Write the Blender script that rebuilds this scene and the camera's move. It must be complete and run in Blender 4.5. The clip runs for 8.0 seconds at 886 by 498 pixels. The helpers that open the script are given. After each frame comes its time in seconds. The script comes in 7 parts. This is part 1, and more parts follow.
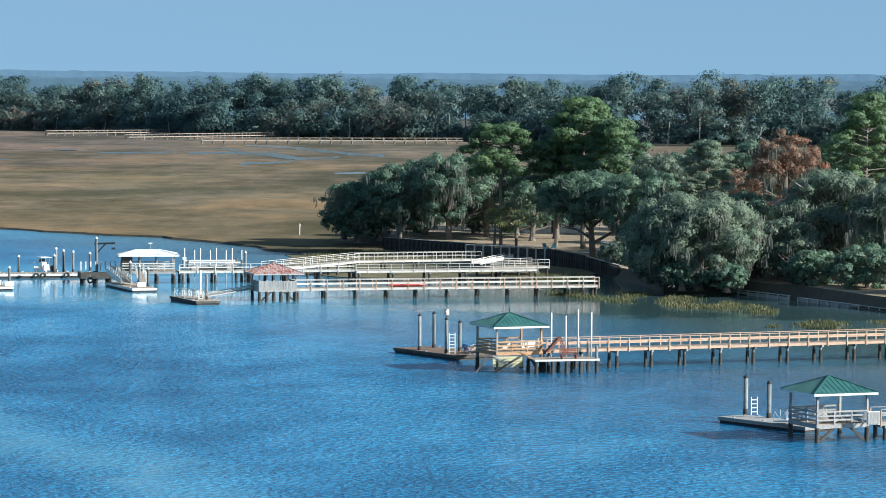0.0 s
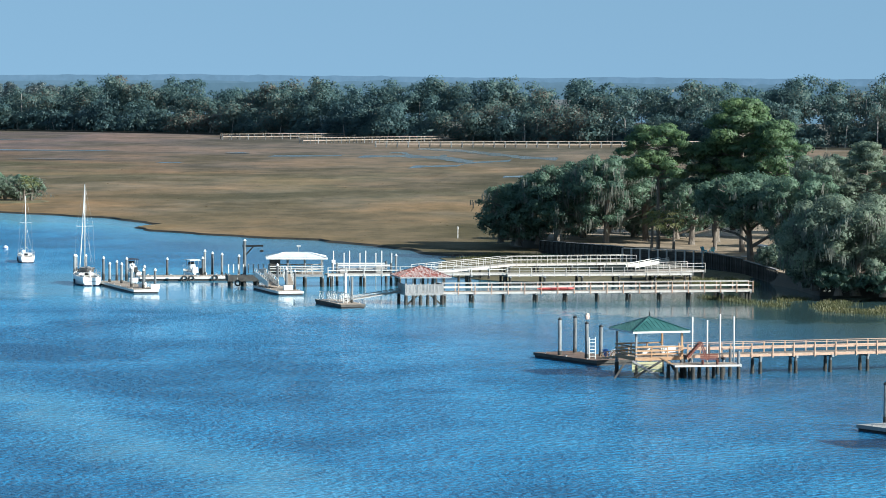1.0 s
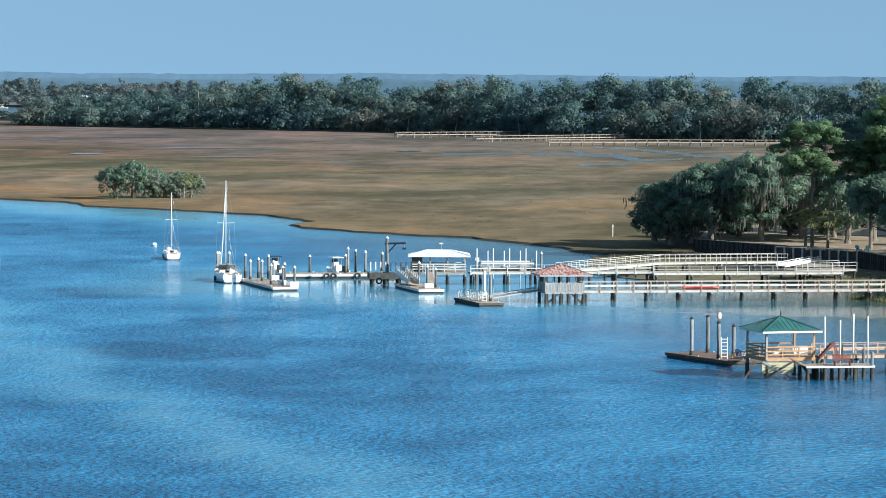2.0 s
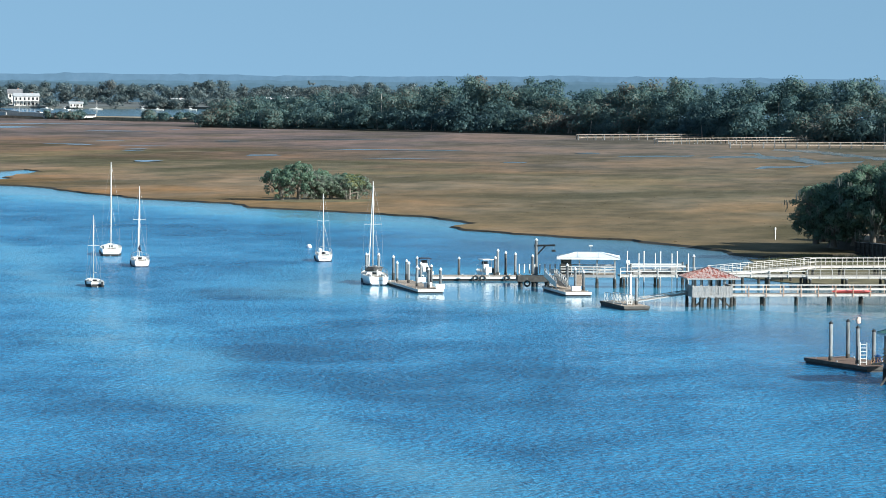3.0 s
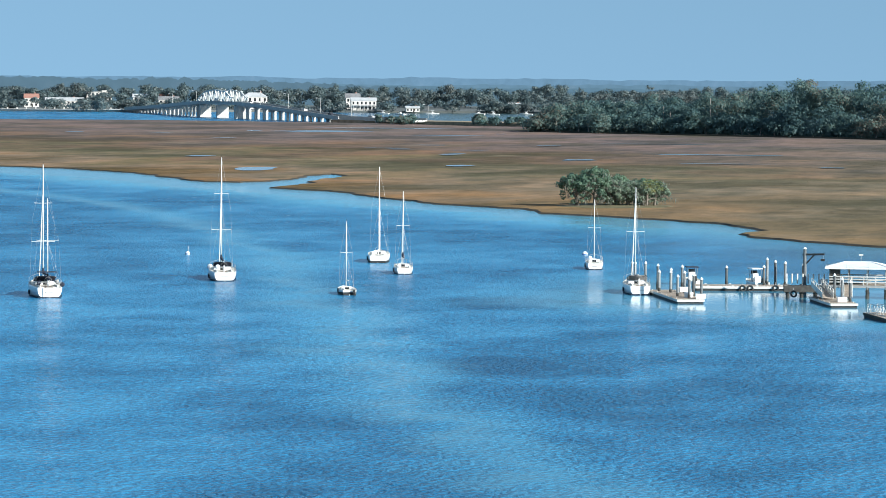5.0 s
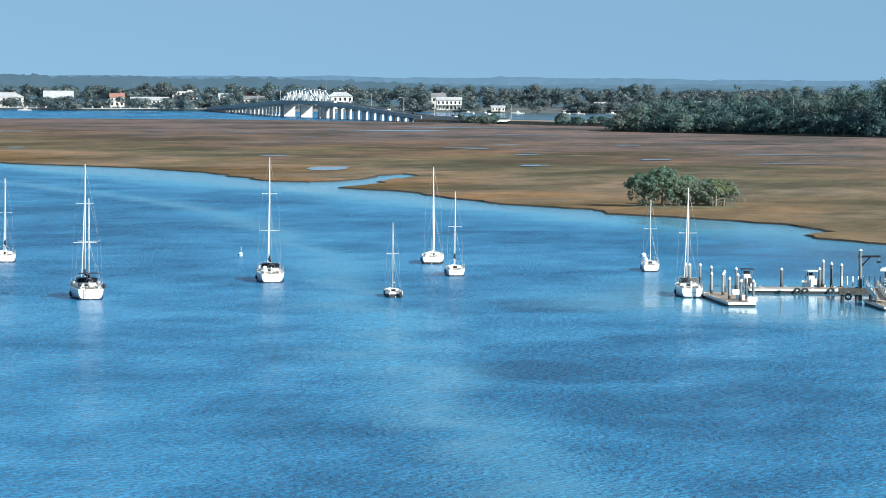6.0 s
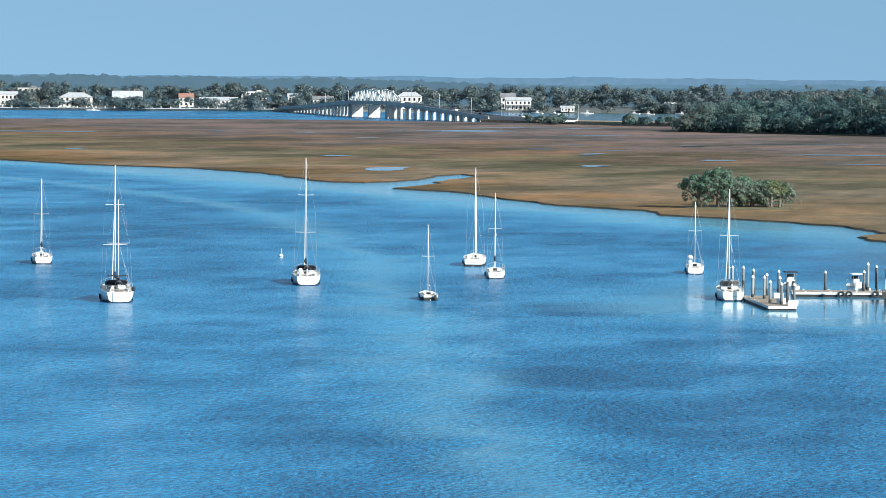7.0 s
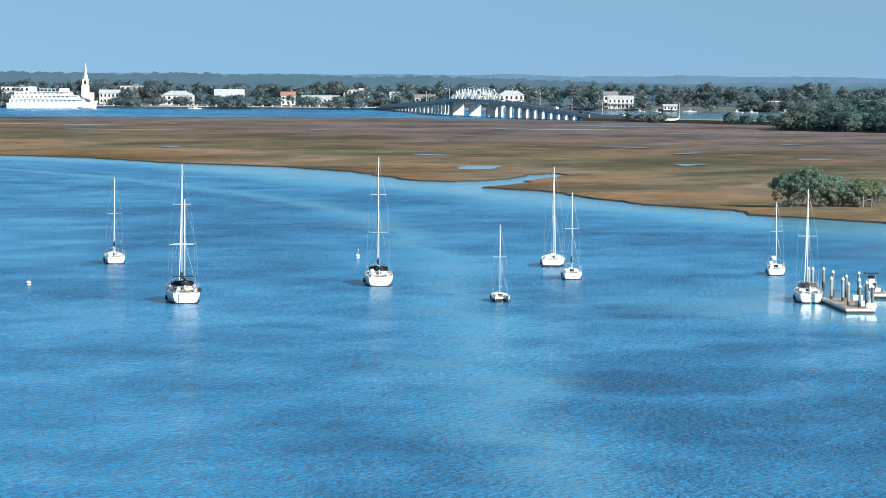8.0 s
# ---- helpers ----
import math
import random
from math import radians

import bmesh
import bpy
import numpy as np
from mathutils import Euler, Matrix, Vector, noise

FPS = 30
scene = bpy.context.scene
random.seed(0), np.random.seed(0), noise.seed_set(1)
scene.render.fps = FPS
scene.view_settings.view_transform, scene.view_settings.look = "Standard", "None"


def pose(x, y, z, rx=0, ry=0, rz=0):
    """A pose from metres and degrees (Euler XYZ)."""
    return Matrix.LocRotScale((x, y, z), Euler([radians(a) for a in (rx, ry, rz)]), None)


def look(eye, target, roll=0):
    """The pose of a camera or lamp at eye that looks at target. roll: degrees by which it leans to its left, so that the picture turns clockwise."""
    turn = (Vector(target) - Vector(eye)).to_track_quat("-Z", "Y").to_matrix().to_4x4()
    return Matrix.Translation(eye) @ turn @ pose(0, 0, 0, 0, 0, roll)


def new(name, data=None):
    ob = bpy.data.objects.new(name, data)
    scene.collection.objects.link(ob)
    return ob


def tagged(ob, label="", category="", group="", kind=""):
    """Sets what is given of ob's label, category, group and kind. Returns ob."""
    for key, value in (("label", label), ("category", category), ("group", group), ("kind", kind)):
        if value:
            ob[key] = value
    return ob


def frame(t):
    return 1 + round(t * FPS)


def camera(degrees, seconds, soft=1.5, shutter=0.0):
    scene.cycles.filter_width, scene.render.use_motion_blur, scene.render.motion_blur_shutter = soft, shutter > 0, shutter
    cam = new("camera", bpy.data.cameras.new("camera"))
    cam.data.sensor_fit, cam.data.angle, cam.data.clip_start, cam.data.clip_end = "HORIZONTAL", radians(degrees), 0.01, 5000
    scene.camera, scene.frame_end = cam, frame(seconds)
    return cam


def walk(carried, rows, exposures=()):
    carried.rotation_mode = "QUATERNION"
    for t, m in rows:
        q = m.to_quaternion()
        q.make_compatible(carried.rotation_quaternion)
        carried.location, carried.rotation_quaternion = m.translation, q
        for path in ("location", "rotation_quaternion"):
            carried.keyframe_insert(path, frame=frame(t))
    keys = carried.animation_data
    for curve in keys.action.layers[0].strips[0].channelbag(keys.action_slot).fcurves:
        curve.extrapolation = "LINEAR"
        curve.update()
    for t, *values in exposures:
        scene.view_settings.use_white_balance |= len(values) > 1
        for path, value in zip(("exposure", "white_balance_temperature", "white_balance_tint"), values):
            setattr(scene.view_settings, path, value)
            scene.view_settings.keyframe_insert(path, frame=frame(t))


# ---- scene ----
# The camera: a drone with a long lens, flying forward and to its right while it turns left.
cam = camera(14.0, 8.0, soft=0.85)
PATH = [
    (0, pose(0.00, 0.00, 29.00, 87.103, 0, 0.000) @ pose(0, 0, 0, 0, 0, 0.349)),
    (0.5, pose(2.20, 3.86, 28.71, 87.109, 0, 1.478) @ pose(0, 0, 0, 0, 0, 0.336)),
    (1, pose(4.54, 7.71, 28.43, 87.160, 0, 2.972) @ pose(0, 0, 0, 0, 0, 0.316)),
    (1.5, pose(7.22, 11.50, 28.17, 87.149, 0, 4.483) @ pose(0, 0, 0, 0, 0, 0.306)),
    (3, pose(15.19, 22.67, 27.47, 87.165, 0, 9.109) @ pose(0, 0, 0, 0, 0, 0.359)),
    (3.5, pose(17.53, 26.76, 27.38, 87.206, 0, 10.775) @ pose(0, 0, 0, 0, 0, 0.350)),
    (4, pose(19.67, 31.01, 27.32, 87.236, 0, 12.349) @ pose(0, 0, 0, 0, 0, 0.358)),
    (4.5, pose(21.78, 35.29, 27.25, 87.218, 0, 13.688) @ pose(0, 0, 0, 0, 0, 0.366)),
    (5, pose(23.71, 39.57, 27.19, 87.208, 0, 14.728) @ pose(0, 0, 0, 0, 0, 0.346)),
    (6.5, pose(28.45, 52.59, 27.03, 87.193, 0, 16.810) @ pose(0, 0, 0, 0, 0, 0.344)),
    (7, pose(29.55, 56.88, 26.98, 87.191, 0, 17.425) @ pose(0, 0, 0, 0, 0, 0.343)),
    (7.5, pose(30.46, 61.15, 26.89, 87.158, 0, 18.199) @ pose(0, 0, 0, 0, 0, 0.358)),
    (8, pose(31.26, 65.43, 26.88, 87.157, 0, 19.143) @ pose(0, 0, 0, 0, 0, 0.336)),
]
walk(cam, PATH, exposures=[(0.0, 1.13, 6080.0, 6.0), (3.0, 1.10, 6080.0, 6.0), (8.0, 1.06, 6080.0, 6.0)])

# ---- light ----
SUN_AZ, SUN_EL = 112.0, 25.0          # degrees: azimuth clockwise from +y, elevation
world = bpy.data.worlds.new("world")
scene.world = world
world.use_nodes = True
wn = world.node_tree
sky = wn.nodes.new("ShaderNodeTexSky")
sky.sky_type = "NISHITA"
sky.sun_disc = False
sky.sun_elevation = radians(SUN_EL)
sky.sun_rotation = radians(SUN_AZ)
sky.air_density, sky.dust_density, sky.ozone_density = 1.0, 1.2, 3.0
wn.nodes["Background"].inputs["Strength"].default_value = 0.15
# the clear dry air of a cold day: the blue of the upper sky reaches down to the horizon
tc = wn.nodes.new("ShaderNodeTexCoord")
lift = wn.nodes.new("ShaderNodeMapping")
lift.inputs["Location"].default_value = (0, 0, 0.42)
wn.links.new(tc.outputs["Generated"], lift.inputs["Vector"])
wn.links.new(lift.outputs[0], sky.inputs["Vector"])
tint = wn.nodes.new("ShaderNodeMixRGB")
tint.blend_type = "MULTIPLY"
tint.inputs["Fac"].default_value = 1.0
tint.inputs["Color2"].default_value = (0.875, 0.84, 0.66, 1)
wn.links.new(sky.outputs[0], tint.inputs["Color1"])
wn.links.new(tint.outputs[0], wn.nodes["Background"].inputs["Color"])
sun = new("sun", bpy.data.lights.new("sun", "SUN"))
sun.data.energy, sun.data.angle, sun.data.color = 4.2, radians(0.53), (1.0, 0.955, 0.87)
_az, _el = radians(SUN_AZ), radians(SUN_EL)
_to = Vector((math.sin(_az) * math.cos(_el), math.cos(_az) * math.cos(_el), math.sin(_el)))
sun.matrix_world = look(_to * 100, (0, 0, 0))


# ---- materials ----
def ramp(nt, stops):
    r = nt.nodes.new("ShaderNodeValToRGB")
    while len(r.color_ramp.elements) < len(stops):
        r.color_ramp.elements.new(0.5)
    for e, (p, c) in zip(r.color_ramp.elements, stops):
        e.position, e.color = p, (*c, 1)
    return r


def surface(name, colours, scale=3.0, rough=0.7, metal=0.0, bump=0.2, bump_scale=20.0, spread=(0.3, 0.7),
            stretch=(1, 1, 1), coords="Object", island=0.0, per_object=0.0, grime=0.0, detail=5.0):
    """A weathered surface: a coarse and a fine noise through a colour ramp, with bump, roughness wear and variation by piece."""
    m = bpy.data.materials.new(name)
    m.use_nodes = True
    nt = m.node_tree
    L = nt.links.new
    b = nt.nodes["Principled BSDF"]
    tc = nt.nodes.new("ShaderNodeTexCoord")
    geo = nt.nodes.new("ShaderNodeNewGeometry")
    mp = nt.nodes.new("ShaderNodeMapping")
    mp.inputs["Scale"].default_value = stretch
    L(geo.outputs["Position"] if coords == "World" else tc.outputs["Object"], mp.inputs["Vector"])
    n1 = nt.nodes.new("ShaderNodeTexNoise")
    n1.inputs["Scale"].default_value, n1.inputs["Detail"].default_value = scale, detail
    n1.inputs["Roughness"].default_value = 0.65
    L(mp.outputs[0], n1.inputs["Vector"])
    val = n1.outputs["Fac"]
    for source, amount in ((geo.outputs["Random Per Island"], island), (None, per_object)):
        if amount:
            if source is None:
                source = nt.nodes.new("ShaderNodeObjectInfo").outputs["Random"]
            mul = nt.nodes.new("ShaderNodeMath")
            mul.operation = "MULTIPLY_ADD"
            L(source, mul.inputs[0])
            mul.inputs[1].default_value = amount
            L(val, mul.inputs[2])
            sub = nt.nodes.new("ShaderNodeMath")
            sub.operation = "SUBTRACT"
            L(mul.outputs[0], sub.inputs[0])
            sub.inputs[1].default_value = amount / 2
            val = sub.outputs[0]
    lo, hi = spread
    k = len(colours) - 1
    r = ramp(nt, [(lo + (hi - lo) * i / max(k, 1), c) for i, c in enumerate(colours)])
    L(val, r.inputs["Fac"])
    col = r.outputs["Color"]
    n2 = nt.nodes.new("ShaderNodeTexNoise")
    n2.inputs["Scale"].default_value, n2.inputs["Detail"].default_value = bump_scale, 4
    L(mp.outputs[0], n2.inputs["Vector"])
    if grime:
        mx = nt.nodes.new("ShaderNodeMixRGB")
        mx.blend_type = "MULTIPLY"
        mx.inputs["Fac"].default_value = grime
        g = ramp(nt, [(0.35, (0.35, 0.33, 0.3)), (0.6, (1, 1, 1))])
        L(n2.outputs["Fac"], g.inputs["Fac"])
        L(col, mx.inputs["Color1"])
        L(g.outputs["Color"], mx.inputs["Color2"])
        col = mx.outputs["Color"]
    L(col, b.inputs["Base Color"])
    b.inputs["Roughness"].default_value = rough
    b.inputs["Metallic"].default_value = metal
    if bump:
        bp = nt.nodes.new("ShaderNodeBump")
        bp.inputs["Strength"].default_value = bump
        bp.inputs["Distance"].default_value = 0.05
        L(n2.outputs["Fac"], bp.inputs["Height"])
        L(bp.outputs[0], b.inputs["Normal"])
    return m


def foliage(name, colours, scale=0.25, translucent=0.5, spread=(0.25, 0.75), gloss=0.5, open_spray=0.2):
    """Leaf sprays: colour by clump noise and by leaf, a waxy gloss, some light through the leaves and between them."""
    m = surface(name, colours, scale=scale, rough=0.6, bump=0, island=0.25, coords="World", spread=spread, per_object=0.15, detail=3)
    nt = m.node_tree
    L = nt.links.new
    b = nt.nodes["Principled BSDF"]
    b.inputs["Specular IOR Level"].default_value = gloss
    b.inputs["Roughness"].default_value = 0.55
    tr = nt.nodes.new("ShaderNodeBsdfTranslucent")
    L(b.inputs["Base Color"].links[0].from_socket, tr.inputs["Color"])
    mx = nt.nodes.new("ShaderNodeMixShader")
    mx.inputs["Fac"].default_value = translucent
    L(b.outputs[0], mx.inputs[1])
    L(tr.outputs[0], mx.inputs[2])
    gap = nt.nodes.new("ShaderNodeBsdfTransparent")      # the air between the leaves of one spray
    op = nt.nodes.new("ShaderNodeMixShader")
    op.inputs["Fac"].default_value = open_spray
    L(mx.outputs[0], op.inputs[1])
    L(gap.outputs[0], op.inputs[2])
    L(op.outputs[0], nt.nodes["Material Output"].inputs["Surface"])
    return m


def water_material():
    m = bpy.data.materials.new("river_water")
    m.use_nodes = True
    nt = m.node_tree
    L = nt.links.new
    b = nt.nodes["Principled BSDF"]
    geo = nt.nodes.new("ShaderNodeNewGeometry")

    def tex(scale, stretch, rot=0.0, detail=4.0, rough=0.55):
        mp = nt.nodes.new("ShaderNodeMapping")
        mp.inputs["Scale"].default_value = stretch
        mp.inputs["Rotation"].default_value = (0, 0, radians(rot))
        n = nt.nodes.new("ShaderNodeTexNoise")
        n.inputs["Scale"].default_value, n.inputs["Detail"].default_value, n.inputs["Roughness"].default_value = scale, detail, rough
        L(geo.outputs["Position"], mp.inputs["Vector"])
        L(mp.outputs[0], n.inputs["Vector"])
        return n.outputs["Fac"]

    def math_node(op, a, bb, c=None):
        n = nt.nodes.new("ShaderNodeMath")
        n.operation = op
        for i, v in enumerate((a, bb, c)):
            if v is None:
                continue
            if isinstance(v, (int, float)):
                n.inputs[i].default_value = v
            else:
                L(v, n.inputs[i])
        return n.outputs[0]

    def ranged(v, lo, hi, to_lo=0.0, to_hi=1.0):
        n = nt.nodes.new("ShaderNodeMapRange")
        for key, val in (("From Min", lo), ("From Max", hi), ("To Min", to_lo), ("To Max", to_hi)):
            n.inputs[key].default_value = val
        L(v, n.inputs["Value"])
        return n.outputs[0]

    def mixed(fac, a, c):
        n = nt.nodes.new("ShaderNodeMixRGB")
        L(fac, n.inputs["Fac"])
        L(a, n.inputs["Color1"])
        n.inputs["Color2"].default_value = (*c, 1)
        return n.outputs["Color"]

    xyz = nt.nodes.new("ShaderNodeSeparateXYZ")
    L(geo.outputs["Position"], xyz.inputs[0])
    x, y = xyz.outputs[0], xyz.outputs[1]
    wander = math_node("MULTIPLY_ADD", tex(0.03, (1, 1, 1), 0, 5, 0.7), 2.0, -1.0)
    patch = tex(0.021, (1.0, 0.55, 1), 12, 5, 0.62)          # broad wind lanes
    gust = tex(0.075, (1.0, 0.65, 1), -8, 5, 0.7)            # cat's paws
    wind = math_node("MULTIPLY_ADD", gust, 0.55, math_node("MULTIPLY", patch, 0.75))
    wind = ranged(wind, 0.54, 0.76)
    # the long slick of the ebb, winding down the middle of the river
    mid = math_node("MULTIPLY_ADD", y, math_node("MULTIPLY_ADD", y, math_node("MULTIPLY_ADD", y, -1.03e-6, 1.369e-3), -0.971), 153.8)
    off = math_node("ADD", math_node("SUBTRACT", x, mid), math_node("MULTIPLY_ADD", gust, 11.0, math_node("MULTIPLY_ADD", wander, 14.0, -5.5)))
    slick = math_node("SUBTRACT", 1.0, math_node("MINIMUM", math_node("MULTIPLY", math_node("ABSOLUTE", off, 0.0), 0.115), 1.0))
    slick = math_node("MULTIPLY", slick, ranged(gust, 0.30, 0.58, 0.45, 1.0))
    # sheltered water under the marsh bank and about the docks
    reach = math_node("MULTIPLY_ADD", x, 1.2, y)
    lee = ranged(math_node("MULTIPLY_ADD", gust, 46.0, math_node("MULTIPLY_ADD", wander, 36.0, math_node("ADD", reach, -23.0))), 512.0, 548.0)
    beyond = ranged(reach, 640.0, 760.0, 1.0, 0.0)     # the open reach past the marsh is wind-blown again
    upper = math_node("MULTIPLY_ADD", gust, 60.0, math_node("MULTIPLY_ADD", x, 0.45, y))
    upper = math_node("MULTIPLY", ranged(upper, 838.0, 872.0), math_node("MULTIPLY", ranged(x, -290.0, -230.0, 1.0, 0.0), ranged(y, 1200.0, 1300.0, 1.0, 0.0)))
    sheltered = math_node("MAXIMUM", math_node("MULTIPLY", lee, beyond), upper)
    inshore = math_node("MULTIPLY_ADD", x, 3.0, y)
    cove = ranged(math_node("MULTIPLY_ADD", wander, 25.0, inshore), 285.0, 375.0)
    about = math_node("MULTIPLY_ADD", gust, 44.0, math_node("MULTIPLY_ADD", x, 0.4, math_node("ADD", y, -22.0)))
    docks = math_node("MULTIPLY", math_node("MULTIPLY", ranged(about, 408.0, 432.0), ranged(y, 494.0, 530.0, 1.0, 0.0)), ranged(math_node("MULTIPLY_ADD", wander, 16.0, x), -92.0, -66.0))      # still water among the floats and piles
    # two standing patches of ruffled water off the docks
    for cx_, cy_, rx_, ry_ in ((-77.0, 455.0, 13.0, 17.0), (-54.0, 366.0, 13.0, 18.0)):
        ex, ey = math_node("MULTIPLY", math_node("ADD", x, -cx_), 1 / rx_), math_node("MULTIPLY", math_node("ADD", y, -cy_), 1 / ry_)
        rr = math_node("ADD", math_node("MULTIPLY_ADD", ex, ex, math_node("MULTIPLY", ey, ey)), math_node("MULTIPLY_ADD", gust, 2.4, -1.2))
        wind = math_node("MAXIMUM", wind, ranged(rr, 0.2, 1.0, 1.25, 0.0))
    calm = math_node("MAXIMUM", math_node("MULTIPLY", slick, 0.7), math_node("MAXIMUM", math_node("MULTIPLY", docks, 0.99), math_node("MULTIPLY", cove, 0.8)))
    calm = math_node("MAXIMUM", math_node("MAXIMUM", calm, math_node("MULTIPLY", sheltered, 0.93)), math_node("MULTIPLY", math_node("SUBTRACT", 1.0, wind), 0.45))
    chop = tex(1.15, (1.25, 1.1, 1), 6, 2.0, 0.5)
    ripple = tex(2.6, (1.2, 1.0, 1), -10, 2.0, 0.6)
    waves = math_node("ADD", chop, math_node("MULTIPLY", ripple, 0.42))
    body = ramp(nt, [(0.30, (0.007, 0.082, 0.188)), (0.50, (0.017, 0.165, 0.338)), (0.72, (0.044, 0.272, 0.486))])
    glint_tone = tex(1.6, (1.0, 0.75, 1), 4, 3.0, 0.7)        # ripple glints painted as darker and lighter flecks of the body colour
    # ruffled lanes are also darkened in the colour, for their dimmer reflection
    tone = math_node("MULTIPLY_ADD", wind, -0.30, math_node("MULTIPLY_ADD", glint_tone, 0.62, 0.340))
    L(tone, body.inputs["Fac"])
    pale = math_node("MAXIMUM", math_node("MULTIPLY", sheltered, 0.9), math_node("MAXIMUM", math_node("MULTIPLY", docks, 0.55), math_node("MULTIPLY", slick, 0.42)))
    sheen_tint = mixed(pale, body.outputs["Color"], (0.135, 0.450, 0.620))    # calm water's pale sky reflection painted in: marsh edge, docks and slick
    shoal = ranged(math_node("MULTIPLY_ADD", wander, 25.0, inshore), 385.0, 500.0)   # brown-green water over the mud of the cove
    L(mixed(shoal, sheen_tint, (0.048, 0.094, 0.098)), b.inputs["Base Color"])
    b.inputs["IOR"].default_value = 1.33
    L(math_node("MULTIPLY_ADD", calm, -0.22, 0.28), b.inputs["Roughness"])
    bp = nt.nodes.new("ShaderNodeBump")
    bp.inputs["Distance"].default_value = 1.0
    L(math_node("MULTIPLY_ADD", calm, -0.905, 0.92), bp.inputs["Strength"])
    L(waves, bp.inputs["Height"])
    L(bp.outputs[0], b.inputs["Normal"])
    return m


WATER = water_material()
POOL = surface("still_pool", [(0.20, 0.25, 0.28), (0.28, 0.32, 0.33)], scale=0.05, rough=0.12, bump=0.05, bump_scale=1.2, coords="World")


def marsh_material():
    """Cordgrass seen from afar: ochre by the river, tan and olive meadows, russet flats behind, each in uneven patches."""
    m = bpy.data.materials.new("marsh_grass")
    m.use_nodes = True
    nt = m.node_tree
    L = nt.links.new
    b = nt.nodes["Principled BSDF"]
    geo = nt.nodes.new("ShaderNodeNewGeometry")

    def tex(scale, detail=6.0, rough=0.6, stretch=(1, 1, 1)):
        mp = nt.nodes.new("ShaderNodeMapping")
        mp.inputs["Scale"].default_value = stretch
        n = nt.nodes.new("ShaderNodeTexNoise")
        n.inputs["Scale"].default_value, n.inputs["Detail"].default_value, n.inputs["Roughness"].default_value = scale, detail, rough
        L(geo.outputs["Position"], mp.inputs["Vector"])
        L(mp.outputs[0], n.inputs["Vector"])
        return n.outputs["Fac"]

    def mix(kind, fac, a, c):
        n = nt.nodes.new("ShaderNodeMixRGB")
        n.blend_type = kind
        for i, v in enumerate((fac, a, c)):
            if isinstance(v, (int, float)):
                n.inputs[i].default_value = v
            elif isinstance(v, tuple):
                n.inputs[i].default_value = (*v, 1)
            else:
                L(v, n.inputs[i])
        return n.outputs["Color"]

    # plant zones: how far from the river, blurred by noise
    xyz = nt.nodes.new("ShaderNodeSeparateXYZ")
    L(geo.outputs["Position"], xyz.inputs[0])
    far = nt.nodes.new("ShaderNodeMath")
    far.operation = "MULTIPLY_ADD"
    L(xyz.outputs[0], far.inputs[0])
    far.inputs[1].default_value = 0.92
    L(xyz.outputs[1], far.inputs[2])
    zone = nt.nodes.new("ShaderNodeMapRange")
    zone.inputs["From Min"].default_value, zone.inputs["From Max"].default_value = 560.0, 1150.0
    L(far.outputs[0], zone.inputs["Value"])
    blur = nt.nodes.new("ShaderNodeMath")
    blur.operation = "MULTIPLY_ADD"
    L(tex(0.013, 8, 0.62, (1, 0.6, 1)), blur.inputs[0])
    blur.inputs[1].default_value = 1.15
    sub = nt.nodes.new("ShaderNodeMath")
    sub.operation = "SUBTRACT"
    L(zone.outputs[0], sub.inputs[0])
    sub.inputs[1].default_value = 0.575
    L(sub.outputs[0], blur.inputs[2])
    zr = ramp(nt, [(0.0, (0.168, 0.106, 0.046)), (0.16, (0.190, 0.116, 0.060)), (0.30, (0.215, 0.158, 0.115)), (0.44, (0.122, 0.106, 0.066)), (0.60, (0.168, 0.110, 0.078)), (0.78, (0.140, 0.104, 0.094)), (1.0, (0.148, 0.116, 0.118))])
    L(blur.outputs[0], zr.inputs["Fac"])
    pr = ramp(nt, [(0.38, (0.46, 0.52, 0.45)), (0.49, (0.92, 0.93, 0.92)), (0.60, (1.34, 1.18, 1.04))])
    L(tex(0.018, 9, 0.6, (1, 0.5, 1)), pr.inputs["Fac"])
    fr = ramp(nt, [(0.37, (0.58, 0.62, 0.56)), (0.63, (1.32, 1.25, 1.14))])
    L(tex(0.11, 8, 0.72, (1, 0.45, 1)), fr.inputs["Fac"])
    east = nt.nodes.new("ShaderNodeMapRange")
    east.inputs["From Min"].default_value, east.inputs["From Max"].default_value = -230.0, -70.0
    east.inputs["To Max"].default_value = 0.58
    L(xyz.outputs[0], east.inputs["Value"])
    zoned = mix("MIX", east.outputs[0], zr.outputs["Color"], (0.158, 0.138, 0.100))
    col = mix("MULTIPLY", 0.9, zoned, pr.outputs["Color"])
    # beds of dark green needle rush and of bleached stems
    rush = ramp(nt, [(0.53, (0, 0, 0)), (0.60, (1, 1, 1))])
    L(tex(0.028, 8, 0.64, (1, 0.42, 1)), rush.inputs["Fac"])
    col = mix("MIX", mix("MULTIPLY", 1.0, rush.outputs["Color"], (0.46, 0.46, 0.46)), col, (0.086, 0.072, 0.044))
    stems = ramp(nt, [(0.60, (0, 0, 0)), (0.70, (1, 1, 1))])
    L(tex(0.026, 7, 0.6, (0.8, 0.5, 1.3)), stems.inputs["Fac"])
    col = mix("MIX", mix("MULTIPLY", 1.0, stems.outputs["Color"], (0.5, 0.5, 0.5)), col, (0.250, 0.200, 0.150))
    col = mix("MULTIPLY", 0.75, col, fr.outputs["Color"])
    isl = ramp(nt, [(0.0, (0.8, 0.82, 0.8)), (1.0, (1.25, 1.2, 1.1))])
    L(geo.outputs["Random Per Island"], isl.inputs["Fac"])
